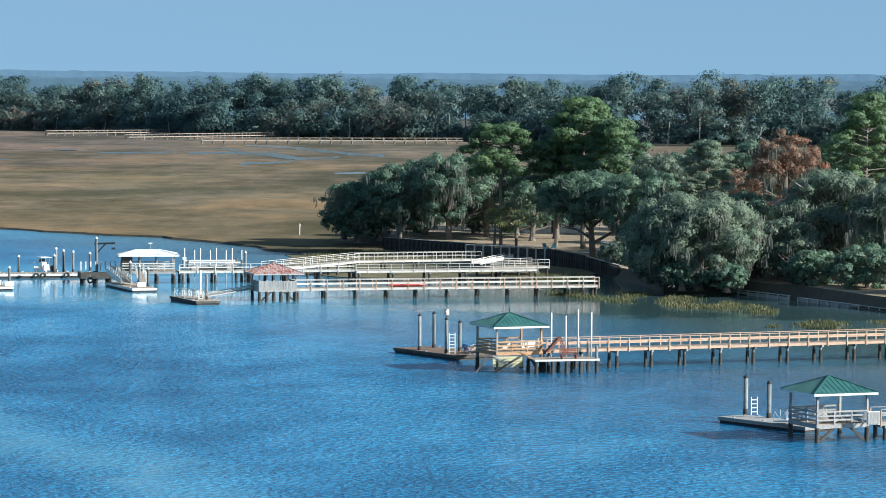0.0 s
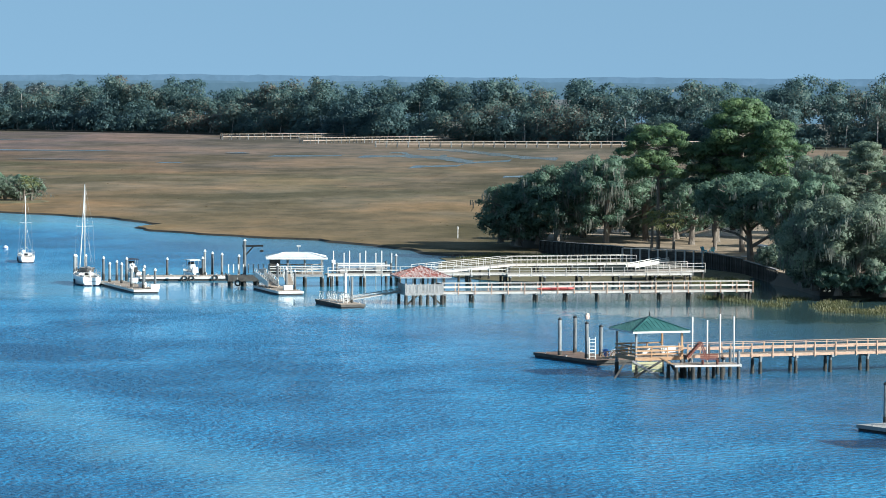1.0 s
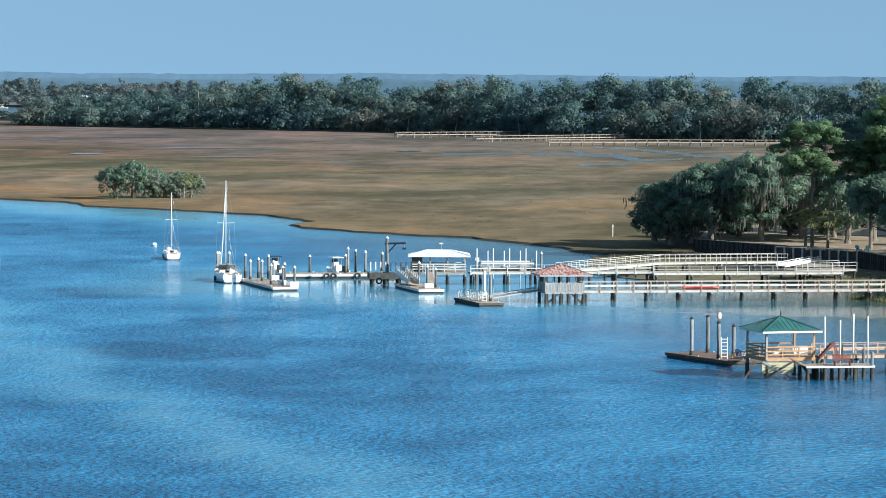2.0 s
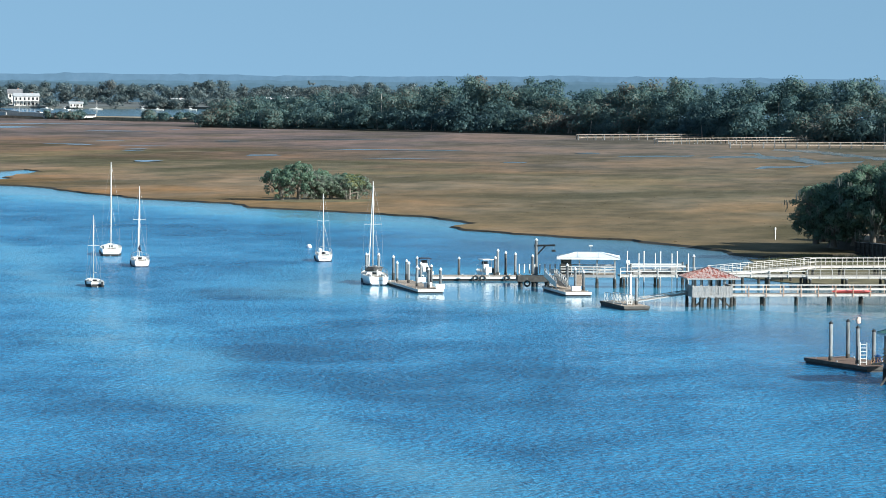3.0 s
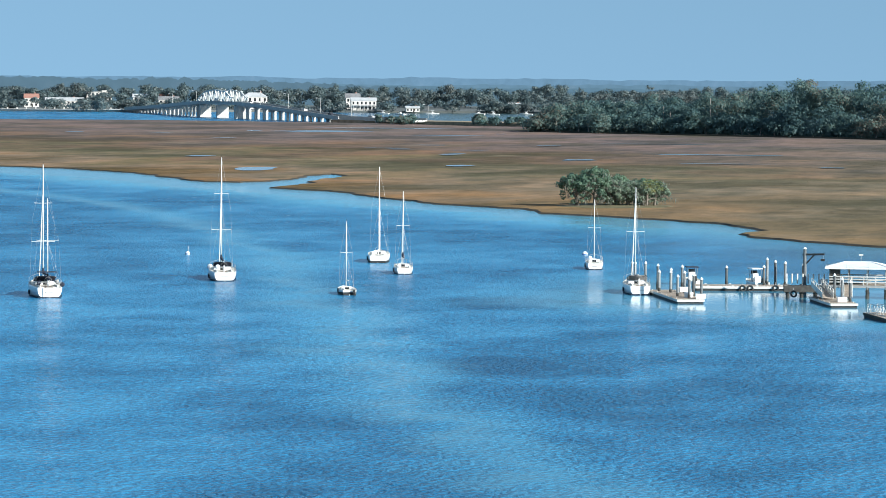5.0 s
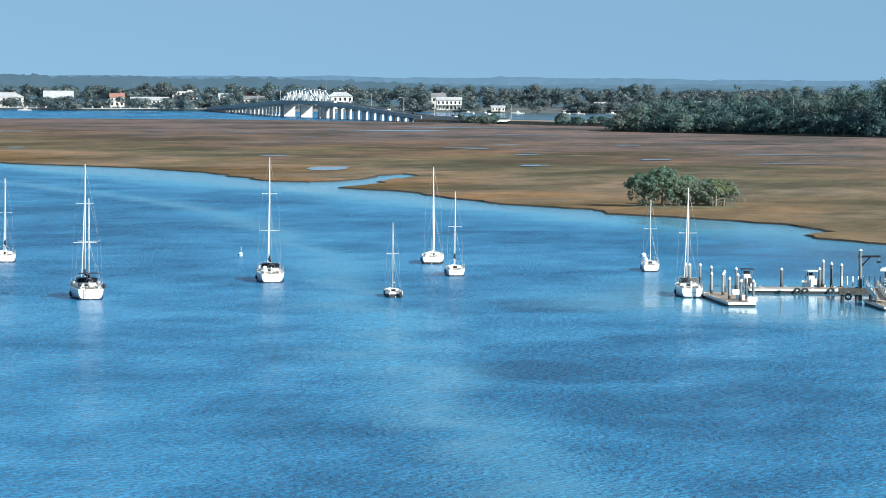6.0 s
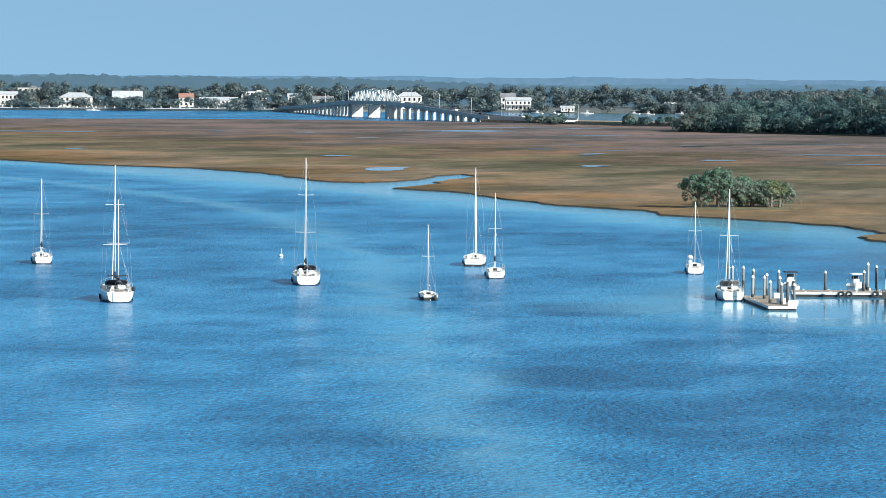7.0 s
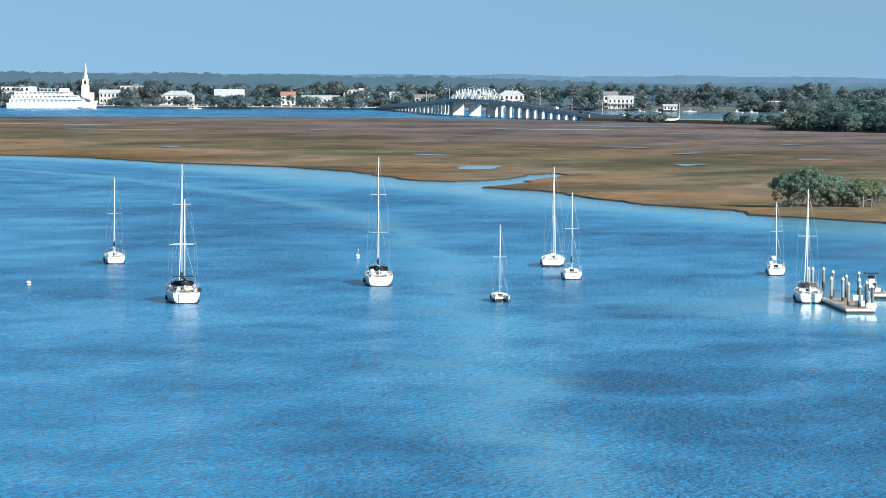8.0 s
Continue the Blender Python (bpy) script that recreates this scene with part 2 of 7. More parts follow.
    col = mix("MULTIPLY", 1.0, col, (1.03, 1.05, 1.08))
    L(mix("MULTIPLY", 0.25, col, isl.outputs["Color"]), b.inputs["Base Color"])
    b.inputs["Roughness"].default_value = 0.95
    b.inputs["Specular IOR Level"].default_value = 0.1
    bp = nt.nodes.new("ShaderNodeBump")
    bp.inputs["Strength"].default_value, bp.inputs["Distance"].default_value = 0.6, 0.4
    L(tex(0.9, 5, 0.7), bp.inputs["Height"])
    L(bp.outputs[0], b.inputs["Normal"])
    return m


MARSH = marsh_material()
MUD = surface("wet_mud", [(0.045, 0.038, 0.028), (0.08, 0.066, 0.046)], scale=0.6, rough=0.8, bump=0.4, bump_scale=3, coords="World")
MUDGRASS = surface("stubbled_mud", [(0.060, 0.055, 0.030), (0.135, 0.115, 0.055), (0.20, 0.165, 0.085)], scale=0.35, rough=0.85, bump=0.5, bump_scale=3, coords="World", grime=0.3)
WOODFLOOR = surface("leaf_litter", [(0.035, 0.038, 0.028), (0.07, 0.066, 0.046)], scale=0.1, rough=0.95, bump=0.3, bump_scale=2, coords="World")
BANK = surface("bank_ground", [(0.15, 0.12, 0.075), (0.30, 0.225, 0.15), (0.42, 0.32, 0.22)], scale=0.25, rough=0.9, bump=0.4, bump_scale=4, coords="World", grime=0.3)
SPARTINA = foliage("cordgrass_blades", [(0.05, 0.065, 0.028), (0.095, 0.105, 0.042), (0.17, 0.155, 0.065)], scale=0.12, translucent=0.3)
OAK = foliage("live_oak_leaves", [(0.086, 0.158, 0.122), (0.142, 0.232, 0.164), (0.212, 0.310, 0.204)])
PINE = foliage("pine_needles", [(0.086, 0.156, 0.094), (0.138, 0.228, 0.108), (0.200, 0.290, 0.122)])
GREYOAK = foliage("grey_green_oak_leaves", [(0.118, 0.168, 0.132), (0.184, 0.250, 0.184), (0.276, 0.338, 0.244)])
CYPRESS = foliage("rusty_needles", [(0.16, 0.13, 0.10), (0.27, 0.17, 0.12), (0.40, 0.17, 0.10)])
MOSS = foliage("hanging_moss", [(0.14, 0.155, 0.13), (0.22, 0.235, 0.20), (0.31, 0.32, 0.28)], scale=0.5)
PALM = foliage("palm_fronds", [(0.10, 0.14, 0.05), (0.20, 0.23, 0.09), (0.34, 0.33, 0.16)])
# next two: distance haze is put into the leaf colours as extra blue
HAZED_FAR_LEAF = foliage("hazed_wood_leaves", [(0.062, 0.122, 0.136), (0.088, 0.162, 0.166), (0.120, 0.188, 0.165), (0.180, 0.150, 0.125)], scale=0.03, translucent=0.5, gloss=0.4, open_spray=0.12)
HAZED_TOWN_LEAF = foliage("hazed_town_leaves", [(0.085, 0.135, 0.150), (0.112, 0.162, 0.168), (0.160, 0.172, 0.165)], scale=0.03, gloss=0.8, open_spray=0.15)
# wet mud, near-black: the grass edge's shadow band is put into the colour
EDGE_MUD = surface("shadowed_marsh_bank", [(0.022, 0.019, 0.014), (0.055, 0.043, 0.028)], scale=0.5, rough=0.9, bump=0.4, bump_scale=3, coords="World")
PALEBARK = surface("pale_dead_bark", [(0.24, 0.23, 0.21), (0.42, 0.40, 0.37)], scale=1, rough=0.9, bump=0, coords="World")
BARK = surface("bark", [(0.10, 0.085, 0.07), (0.22, 0.19, 0.16)], scale=3, rough=0.95, bump=0.7, bump_scale=9, stretch=(1, 1, 0.25), coords="World")
DECKING = surface("weathered_decking", [(0.22, 0.18, 0.14), (0.38, 0.31, 0.25), (0.48, 0.40, 0.33)], scale=1.2, rough=0.85, bump=0.5, bump_scale=14, stretch=(5, 0.6, 1), per_object=0.15, grime=0.35)
PALEDECK = surface("sun_bleached_decking", [(0.36, 0.32, 0.27), (0.52, 0.47, 0.40), (0.62, 0.56, 0.49)], scale=1.2, rough=0.85, bump=0.4, bump_scale=14, stretch=(5, 0.6, 1), per_object=0.15, grime=0.25)
NEWWOOD = surface("new_pine_boards", [(0.34, 0.19, 0.10), (0.50, 0.31, 0.17)], scale=2, rough=0.75, bump=0.3, bump_scale=16, stretch=(1, 1, 4), per_object=0.3, grime=0.2)
PINKWOOD = surface("sun_bleached_rail_boards", [(0.37, 0.235, 0.165), (0.54, 0.37, 0.27)], scale=2, rough=0.8, bump=0.3, bump_scale=16, per_object=0.3, grime=0.25)
PALEWOOD = surface("pale_weathered_rail_boards", [(0.46, 0.435, 0.405), (0.64, 0.61, 0.575)], scale=2, rough=0.75, bump=0.3, bump_scale=14, per_object=0.25, grime=0.35)
BROWNDECK = surface("dark_brown_decking", [(0.12, 0.075, 0.055), (0.22, 0.15, 0.11)], scale=1.2, rough=0.85, bump=0.5, bump_scale=14, stretch=(5, 0.6, 1), grime=0.35)
GREYWOOD = surface("silvered_boards", [(0.24, 0.235, 0.23), (0.42, 0.41, 0.40)], scale=2.5, rough=0.85, bump=0.4, bump_scale=15, stretch=(6, 6, 0.7), per_object=0.2, grime=0.4)
WHITEWOOD = surface("white_painted_boards", [(0.62, 0.60, 0.56), (0.80, 0.79, 0.76)], scale=2, rough=0.6, bump=0.2, bump_scale=12, per_object=0.1, grime=0.3)
PILE = surface("treated_pile", [(0.062, 0.068, 0.072), (0.165, 0.178, 0.185), (0.29, 0.305, 0.31)], scale=1.6, rough=0.85, bump=0.6, bump_scale=9, stretch=(2, 2, 0.4), per_object=0.35, grime=0.4)
FOULED = surface("barnacled_pile_foot", [(0.020, 0.018, 0.015), (0.06, 0.055, 0.045)], scale=4, rough=0.7, bump=1.0, bump_scale=18)
CAP = surface("white_pile_cap", [(0.70, 0.71, 0.72), (0.84, 0.84, 0.84)], scale=3, rough=0.4, bump=0)
GREENROOF = surface("green_metal_roof", [(0.022, 0.092, 0.085), (0.038, 0.132, 0.122), (0.07, 0.18, 0.168)], scale=0.9, rough=0.42, bump=0.15, bump_scale=6, grime=0.25)
WHITEROOF = surface("pale_metal_roof", [(0.66, 0.70, 0.72), (0.82, 0.84, 0.84)], scale=0.8, rough=0.4, bump=0.1, bump_scale=6, grime=0.15)
RUSTROOF = surface("rusty_metal_roof", [(0.55, 0.50, 0.47), (0.25, 0.07, 0.05), (0.30, 0.07, 0.05), (0.52, 0.45, 0.42), (0.28, 0.075, 0.055), (0.15, 0.05, 0.045)], scale=1.3, rough=0.7, bump=0.3, bump_scale=9, stretch=(2.2, 0.7, 1), spread=(0.3, 0.72), island=0.25, grime=0.3)
GEL = surface("white_gelcoat", [(0.76, 0.76, 0.75), (0.86, 0.86, 0.85)], scale=0.6, rough=0.25, bump=0, grime=0.08)
CREAM = surface("cream_deck", [(0.55, 0.52, 0.46), (0.68, 0.65, 0.58)], scale=2, rough=0.6, bump=0.1, bump_scale=20, grime=0.2)
NAVY = surface("dark_canvas", [(0.010, 0.014, 0.028), (0.025, 0.032, 0.055)], scale=3, rough=0.9, bump=0.4, bump_scale=12)
BLACK = surface("black_rubber", [(0.012, 0.012, 0.013), (0.03, 0.03, 0.03)], scale=4, rough=0.7, bump=0.3)
ALU = surface("spar_aluminium", [(0.62, 0.61, 0.58), (0.78, 0.77, 0.73)], scale=1.5, rough=0.45, metal=0.25, bump=0)
WIRE = surface("rigging_wire", [(0.28, 0.28, 0.28), (0.4, 0.4, 0.4)], scale=3, rough=0.4, metal=0.5, bump=0)
SHIPGLASS = surface("shaded_balcony_glass", [(0.14, 0.15, 0.17), (0.24, 0.25, 0.27)], scale=1, rough=0.3, bump=0)
SMOKED = surface("smoked_glazing", [(0.01, 0.012, 0.015), (0.025, 0.028, 0.032)], scale=1, rough=0.08, bump=0)
BLUE = surface("blue_plastic", [(0.03, 0.12, 0.38), (0.05, 0.17, 0.48)], scale=3, rough=0.5, bump=0)
TEAL = surface("turquoise_paint", [(0.05, 0.30, 0.42), (0.10, 0.42, 0.55)], scale=3, rough=0.5, bump=0)
RED = surface("faded_red_hull", [(0.45, 0.06, 0.06), (0.60, 0.12, 0.11)], scale=2, rough=0.5, bump=0)
MAROON = surface("maroon_slats", [(0.10, 0.03, 0.02), (0.19, 0.06, 0.04)], scale=3, rough=0.6, bump=0.2)
YELLOW = surface("yellow_green_board", [(0.40, 0.37, 0.20), (0.52, 0.48, 0.29)], scale=2, rough=0.8, bump=0.3)
CONCRETE = surface("pale_concrete", [(0.40, 0.39, 0.37), (0.56, 0.55, 0.52)], scale=0.4, rough=0.85, bump=0.3, bump_scale=5, grime=0.3)
# white walls dulled: distance haze is put into the base colour
STUCCO = surface("white_house_wall", [(0.50, 0.48, 0.45), (0.64, 0.62, 0.59)], scale=0.5, rough=0.8, bump=0.1)
BRICKRED = surface("red_brick_wall", [(0.26, 0.13, 0.10), (0.36, 0.19, 0.15)], scale=0.8, rough=0.9, bump=0.2)
TINROOF = surface("pale_tin_roofing", [(0.34, 0.35, 0.36), (0.50, 0.51, 0.52)], scale=0.4, rough=0.6, bump=0.1)
SLATE = surface("grey_roofing", [(0.13, 0.13, 0.135), (0.24, 0.24, 0.25)], scale=0.5, rough=0.7, bump=0.2)
TOWNLAND = surface("town_ground", [(0.075, 0.085, 0.085), (0.13, 0.14, 0.135)], scale=0.05, rough=0.9, bump=0, coords="World")
ASPHALT = surface("asphalt", [(0.045, 0.045, 0.048), (0.07, 0.07, 0.072)], scale=1, rough=0.9, bump=0.2)
STEEL = surface("painted_truss_steel", [(0.50, 0.53, 0.53), (0.66, 0.68, 0.66)], scale=0.5, rough=0.6, bump=0)
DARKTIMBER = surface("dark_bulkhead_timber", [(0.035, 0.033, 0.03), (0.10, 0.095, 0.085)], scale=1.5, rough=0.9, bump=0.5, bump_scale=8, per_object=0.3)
WARM = surface("pale_flag_cloth", [(0.72, 0.42, 0.30), (0.82, 0.66, 0.55)], scale=6, rough=0.8, bump=0)


# ---- mesh tools ----
class Geo:
    """Plain vertex and face lists, filled by simple solids."""

    def __init__(self):
        self.v, self.f = [], []

    def box(self, c, s, rz=0.0, taper=1.0):
        cx, cy, cz = c
        x, y, z = s[0] / 2, s[1] / 2, s[2] / 2
        co, si = math.cos(rz), math.sin(rz)
        n = len(self.v)
        for dz, k in ((-z, 1.0), (z, taper)):
            for dx, dy in ((-x, -y), (x, -y), (x, y), (-x, y)):
                a, b = dx * k, dy * k
                self.v.append((cx + a * co - b * si, cy + a * si + b * co, cz + dz))
        self.f += [(n + 3, n + 2, n + 1, n), (n + 4, n + 5, n + 6, n + 7)]
        self.f += [(n + i, n + (i + 1) % 4, n + 4 + (i + 1) % 4, n + 4 + i) for i in range(4)]
        return self

    def beam(self, a, b, w, h=None):
        """A square-edged bar from a to b; w across, h upright."""
        h = h or w
        a, b = Vector(a), Vector(b)
        d = (b - a).normalized()
        side = d.cross(Vector((0, 0, 1)))
        side = Vector((1, 0, 0)) if side.length < 1e-4 else side.normalized()
        up = side.cross(d).normalized()
        n = len(self.v)
        for p in (a, b):
            for i, j in ((-1, -1), (1, -1), (1, 1), (-1, 1)):
                self.v.append(tuple(p + side * (i * w / 2) + up * (j * h / 2)))
        self.f += [(n, n + 1, n + 2, n + 3), (n + 7, n + 6, n + 5, n + 4)]
        self.f += [(n + i, n + 4 + i, n + 4 + (i + 1) % 4, n + (i + 1) % 4) for i in range(4)]
        return self

    def tube(self, pts, radii, sides=8, close=True):
        """A round bar through pts."""
        pts = [Vector(p) for p in pts]
        n0 = len(self.v)
        for i, p in enumerate(pts):
            d = (pts[min(i + 1, len(pts) - 1)] - pts[max(i - 1, 0)]).normalized()
            s = d.cross(Vector((0.31, 0.95, 0.05)))
            s = s.normalized() if s.length > 1e-4 else Vector((1, 0, 0))
            u = d.cross(s).normalized()
            r = radii[i] if isinstance(radii, (list, tuple)) else radii
            for k in range(sides):
                a = 2 * math.pi * k / sides
                self.v.append(tuple(p + s * (r * math.cos(a)) + u * (r * math.sin(a))))
        for i in range(len(pts) - 1):
            for k in range(sides):
                a, b = n0 + i * sides + k, n0 + i * sides + (k + 1) % sides
                self.f.append((a, b, b + sides, a + sides))
        if close:
            self.f.append(tuple(n0 + k for k in reversed(range(sides))))
            e = n0 + (len(pts) - 1) * sides
            self.f.append(tuple(e + k for k in range(sides)))
        return self

    def poly(self, pts):
        n = len(self.v)
        self.v += [tuple(p) for p in pts]
        self.f.append(tuple(range(n, n + len(pts))))
        return self

    def slab(self, pts, z0, z1):
        """A prism on the outline pts."""
        n, k = len(self.v), len(pts)
        self.v += [(p[0], p[1], z0) for p in pts] + [(p[0], p[1], z1) for p in pts]
        self.f += [tuple(n + i for i in reversed(range(k))), tuple(n + k + i for i in range(k))]
        self.f += [(n + i, n + (i + 1) % k, n + k + (i + 1) % k, n + k + i) for i in range(k)]
        return self

    def blob(self, c, r, rings=5, sides=8, jitter=0.0, rng=random):
        n0 = len(self.v)
        for i in range(rings + 1):
            th = math.pi * i / rings
            for k in range(sides):
                a = 2 * math.pi * k / sides
                q = 1 + jitter * rng.uniform(-1, 1)
                self.v.append((c[0] + r[0] * q * math.sin(th) * math.cos(a), c[1] + r[1] * q * math.sin(th) * math.sin(a), c[2] + r[2] * q * math.cos(th)))
        for i in range(rings):
            for k in range(sides):
                a, b = n0 + i * sides + k, n0 + i * sides + (k + 1) % sides
                self.f.append((a, a + sides, b + sides, b))
        return self

    def mesh(self, name, smooth=False):
        me = bpy.data.meshes.new(name)
        me.from_pydata(self.v, [], self.f)
        if smooth:
            me.polygons.foreach_set("use_smooth", [True] * len(me.polygons))
        me.update()
        return me


def thing(name, m, label, category, group="", kind=""):
    ob = new(name)
    ob.matrix_world = m
    ob.empty_display_size = 0.3
    return tagged(ob, label, category, group, kind)


def part(name, geo, mat, parent=None, label="", smooth=False):
    me = geo if isinstance(geo, bpy.types.Mesh) else geo.mesh(name, smooth)
    if mat and not me.materials:
        me.materials.append(mat)
    ob = new(name, me)
    if parent:
        ob.parent = parent
    return tagged(ob, label) if label else ob


def place(name, geo, mat, label, category, m=None, group="", kind="", smooth=False):
    """A thing of one mesh."""
    ob = part(name, geo, mat, None, "", smooth)
    if m is not None:
        ob.matrix_world = m
    return tagged(ob, label, category, group, kind)


def at(ob, x=0, y=0, z=0, rz=0.0):
    ob.matrix_local = pose(x, y, z, 0, 0, rz)
    return ob


def cloud_mesh(name, C, out, size, rng, aspect=0.62, wild=0.42):
    """One mesh of many small leaf sprays: centres C, outward directions, sizes."""
    n = len(C)
    nor = out + rng.normal(0, wild, (n, 3))
    nor /= np.linalg.norm(nor, axis=1, keepdims=True) + 1e-9
    t = np.cross(nor, rng.normal(0, 1, (n, 3)))
    t /= np.linalg.norm(t, axis=1, keepdims=True) + 1e-9
    s = np.cross(nor, t)
    h = size[:, None] * 0.5
    V = np.stack([C - t * h, C - s * h * aspect + nor * h * 0.15, C + t * h, C + s * h * aspect + nor * h * 0.15], 1).reshape(-1, 3)
    me = bpy.data.meshes.new(name)
    me.vertices.add(4 * n)
    me.vertices.foreach_set("co", V.ravel())
    me.loops.add(4 * n)
    me.loops.foreach_set("vertex_index", np.arange(4 * n))
    me.polygons.add(n)
    me.polygons.foreach_set("loop_start", np.arange(0, 4 * n, 4))
    me.polygons.foreach_set("loop_total", np.full(n, 4))
    me.update(calc_edges=True)
    # the sprays curl outwards, so each is shaded as part of its rounded clump
    soft = out * 0.72 + nor * 0.42
    soft /= np.linalg.norm(soft, axis=1, keepdims=True) + 1e-9
    me.normals_split_custom_set_from_vertices(np.repeat(soft, 4, 0))
    return me


def sphere_dirs(rng, n, up=0.25):
    d = rng.normal(0, 1, (n, 3))
    d[:, 2] = np.abs(d[:, 2]) * np.where(rng.random(n) < 0.5 + up, 1, -1)
    return d / np.linalg.norm(d, axis=1, keepdims=True)


def clump(rng, c, r, n, leaf, inner=0.2):
    """Leaf sprays over an uneven clump at c with radii r."""
    d = sphere_dirs(rng, n)
    k = np.where(rng.random(n) < inner, rng.uniform(0.35, 0.75, n), 0.66 + 0.56 * rng.beta(2.0, 2.2, n))
    return np.array(c) + d * np.array(r) * k[:, None], d, leaf * rng.uniform(0.6, 1.4, n) * np.where(k < 0.8, 1.5, 1.0)


def inside(px_, py_, poly):
    res = np.zeros(len(px_), bool)
    x0, y0 = poly[-1]
    for x1, y1 in poly:
        cond = ((y1 > py_) != (y0 > py_)) & (px_ < (x0 - x1) * (py_ - y1) / (y0 - y1 + 1e-12) + x1)
        res ^= cond
        x0, y0 = x1, y1
    return res


def rough_outline(pts, step, amp, rng, scale=0.08):
    """The outline with small bays and points along it."""
    out = []
    for (x0, y0), (x1, y1) in zip(pts, pts[1:] + pts[:1]):
        n = max(1, int(math.hypot(x1 - x0, y1 - y0) / step))
        nx, ny = y1 - y0, x0 - x1
        ln = math.hypot(nx, ny) + 1e-9
        for i in range(n):
            k = i / n
            x, y = x0 + (x1 - x0) * k, y0 + (y1 - y0) * k
            o = amp * (noise.noise(Vector((x * scale, y * scale, 3.1))) + 0.6 * noise.noise(Vector((x * scale * 3.3, y * scale * 3.3, 7.7))))
            out.append((x + nx / ln * o, y + ny / ln * o))
    return out


# ---- river, marsh and land ----
rng = np.random.default_rng(4)
g = Geo()
g.poly([(4900 * math.cos(a), 4900 * math.sin(a), 0.0) for a in np.linspace(0, 2 * math.pi, 72, endpoint=False)])
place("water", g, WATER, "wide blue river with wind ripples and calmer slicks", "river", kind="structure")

NEAR_SHORE = [(-12, 566), (-23.5, 557), (-30, 575), (-35.5, 587), (-48, 604.5), (-66, 621), (-79, 634), (-84, 648), (-80, 659),
              (-94, 686), (-109, 702), (-122, 712), (-136, 721), (-142, 741), (-163, 758), (-183, 786), (-207, 824), (-226, 844)]
CREEK = [(-230, 846), (-229, 864), (-232, 887), (-238, 909), (-239, 941), (-249, 961), (-252, 946), (-247, 921), (-246, 900), (-250, 884), (-259, 886)]
LEFT_SHORE = [(-272, 904), (-297, 946), (-335, 985), (-378, 1007), (-421, 1047), (-459, 1064), (-560, 1105), (-760, 1170), (-1200, 1230)]
BACK = [(-1250, 1600), (-960, 1730), (-830, 1819), (-736, 1900), (-645, 1934), (-521, 1900), (-430, 1830), (-340, 1800), (300, 1700), (900, 1300), (900, 640), (100, 640), (0, 600)]
SHORE = NEAR_SHORE + CREEK + LEFT_SHORE
marsh_line = rough_outline(SHORE + BACK, 3.0, 2.2, rng)
g = Geo()
n = len(marsh_line)
g.v = [(x, y, 0.30) for x, y in marsh_line]
g.f = [tuple(range(n))]
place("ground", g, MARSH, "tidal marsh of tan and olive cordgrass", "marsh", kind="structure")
# the mud bank below the grass
g = Geo()
foot = []
turn = 1 if sum(a[0] * b[1] - b[0] * a[1] for a, b in zip(marsh_line, marsh_line[1:])) > 0 else -1
for i in range(n):
    (x0, y0), (x1, y1) = marsh_line[i - 3], marsh_line[(i + 3) % n]
    ln = math.hypot(x1 - x0, y1 - y0) + 1e-9
    side = turn * (y1 - y0) / ln, -turn * (x1 - x0) / ln
    w = 0.9 + 0.8 * noise.noise(Vector((marsh_line[i][0] * 0.15, marsh_line[i][1] * 0.15, 0.0)))
    foot.append((marsh_line[i][0] + side[0] * w, marsh_line[i][1] + side[1] * w, -0.12))
g.v = [(x, y, 0.295) for x, y in marsh_line] + foot
g.f = [(i, (i + 1) % n, n + (i + 1) % n, n + i) for i in range(n)]
place("ground_edge", g, EDGE_MUD, "wet mud bank with painted shadow at the marsh edge", "mud bank", kind="structure")


def grass_field(name, X, Y, z0, height, width, mat, label, rng, lean=0.25, per=3):
    """Tufts of pointed blades standing on the ground."""
    N = len(X)
    P = np.repeat(np.stack([X, Y, np.full(N, z0)], 1), per, 0)
    M = len(P)
    P[:, :2] += rng.normal(0, width * 0.5, (M, 2))
    a = rng.uniform(0, 2 * np.pi, M)
    w = width * rng.uniform(0.25, 0.6, M)
    h = np.repeat(height, per) * rng.uniform(0.55, 1.15, M)
    side = np.stack([np.cos(a), np.sin(a), np.zeros(M)], 1) * w[:, None]
    tip = np.stack([rng.normal(0, lean, M) * h, rng.normal(0, lean, M) * h, h], 1)
    V = np.stack([P - side, P + side, P + tip + side * 0.35, P + tip - side * 0.35], 1).reshape(-1, 3)
    me = bpy.data.meshes.new(name)
    me.vertices.add(4 * M)
    me.vertices.foreach_set("co", V.ravel())
    me.loops.add(4 * M)
    me.loops.foreach_set("vertex_index", np.arange(4 * M))
    me.polygons.add(M)
    me.polygons.foreach_set("loop_start", np.arange(0, 4 * M, 4))
    me.polygons.foreach_set("loop_total", np.full(M, 4))
    me.update(calc_edges=True)
    return place(name, me, mat, label, "grass", kind="stuff")


shore_pts = np.array(rough_outline(SHORE, 0.35, 2.2, rng)[:-4])
k = rng.integers(0, len(shore_pts), 16000)
X, Y = shore_pts[k, 0] + rng.normal(0, 2.0, len(k)), shore_pts[k, 1] + np.abs(rng.normal(0, 6.0, len(k))) + 0.2
ok = inside(X, Y, marsh_line)
grass_field("marsh_edge_grass", X[ok], Y[ok], 0.2, rng.uniform(0.05, 0.13, ok.sum()), 0.3, MARSH, "tall cordgrass along the water's edge", rng)
X, Y = rng.uniform(-420, 90, 9000), rng.uniform(560, 1250, 9000)
ok = inside(X, Y, marsh_line) & (X > -0.52 * Y) & (X < 0.14 * Y)
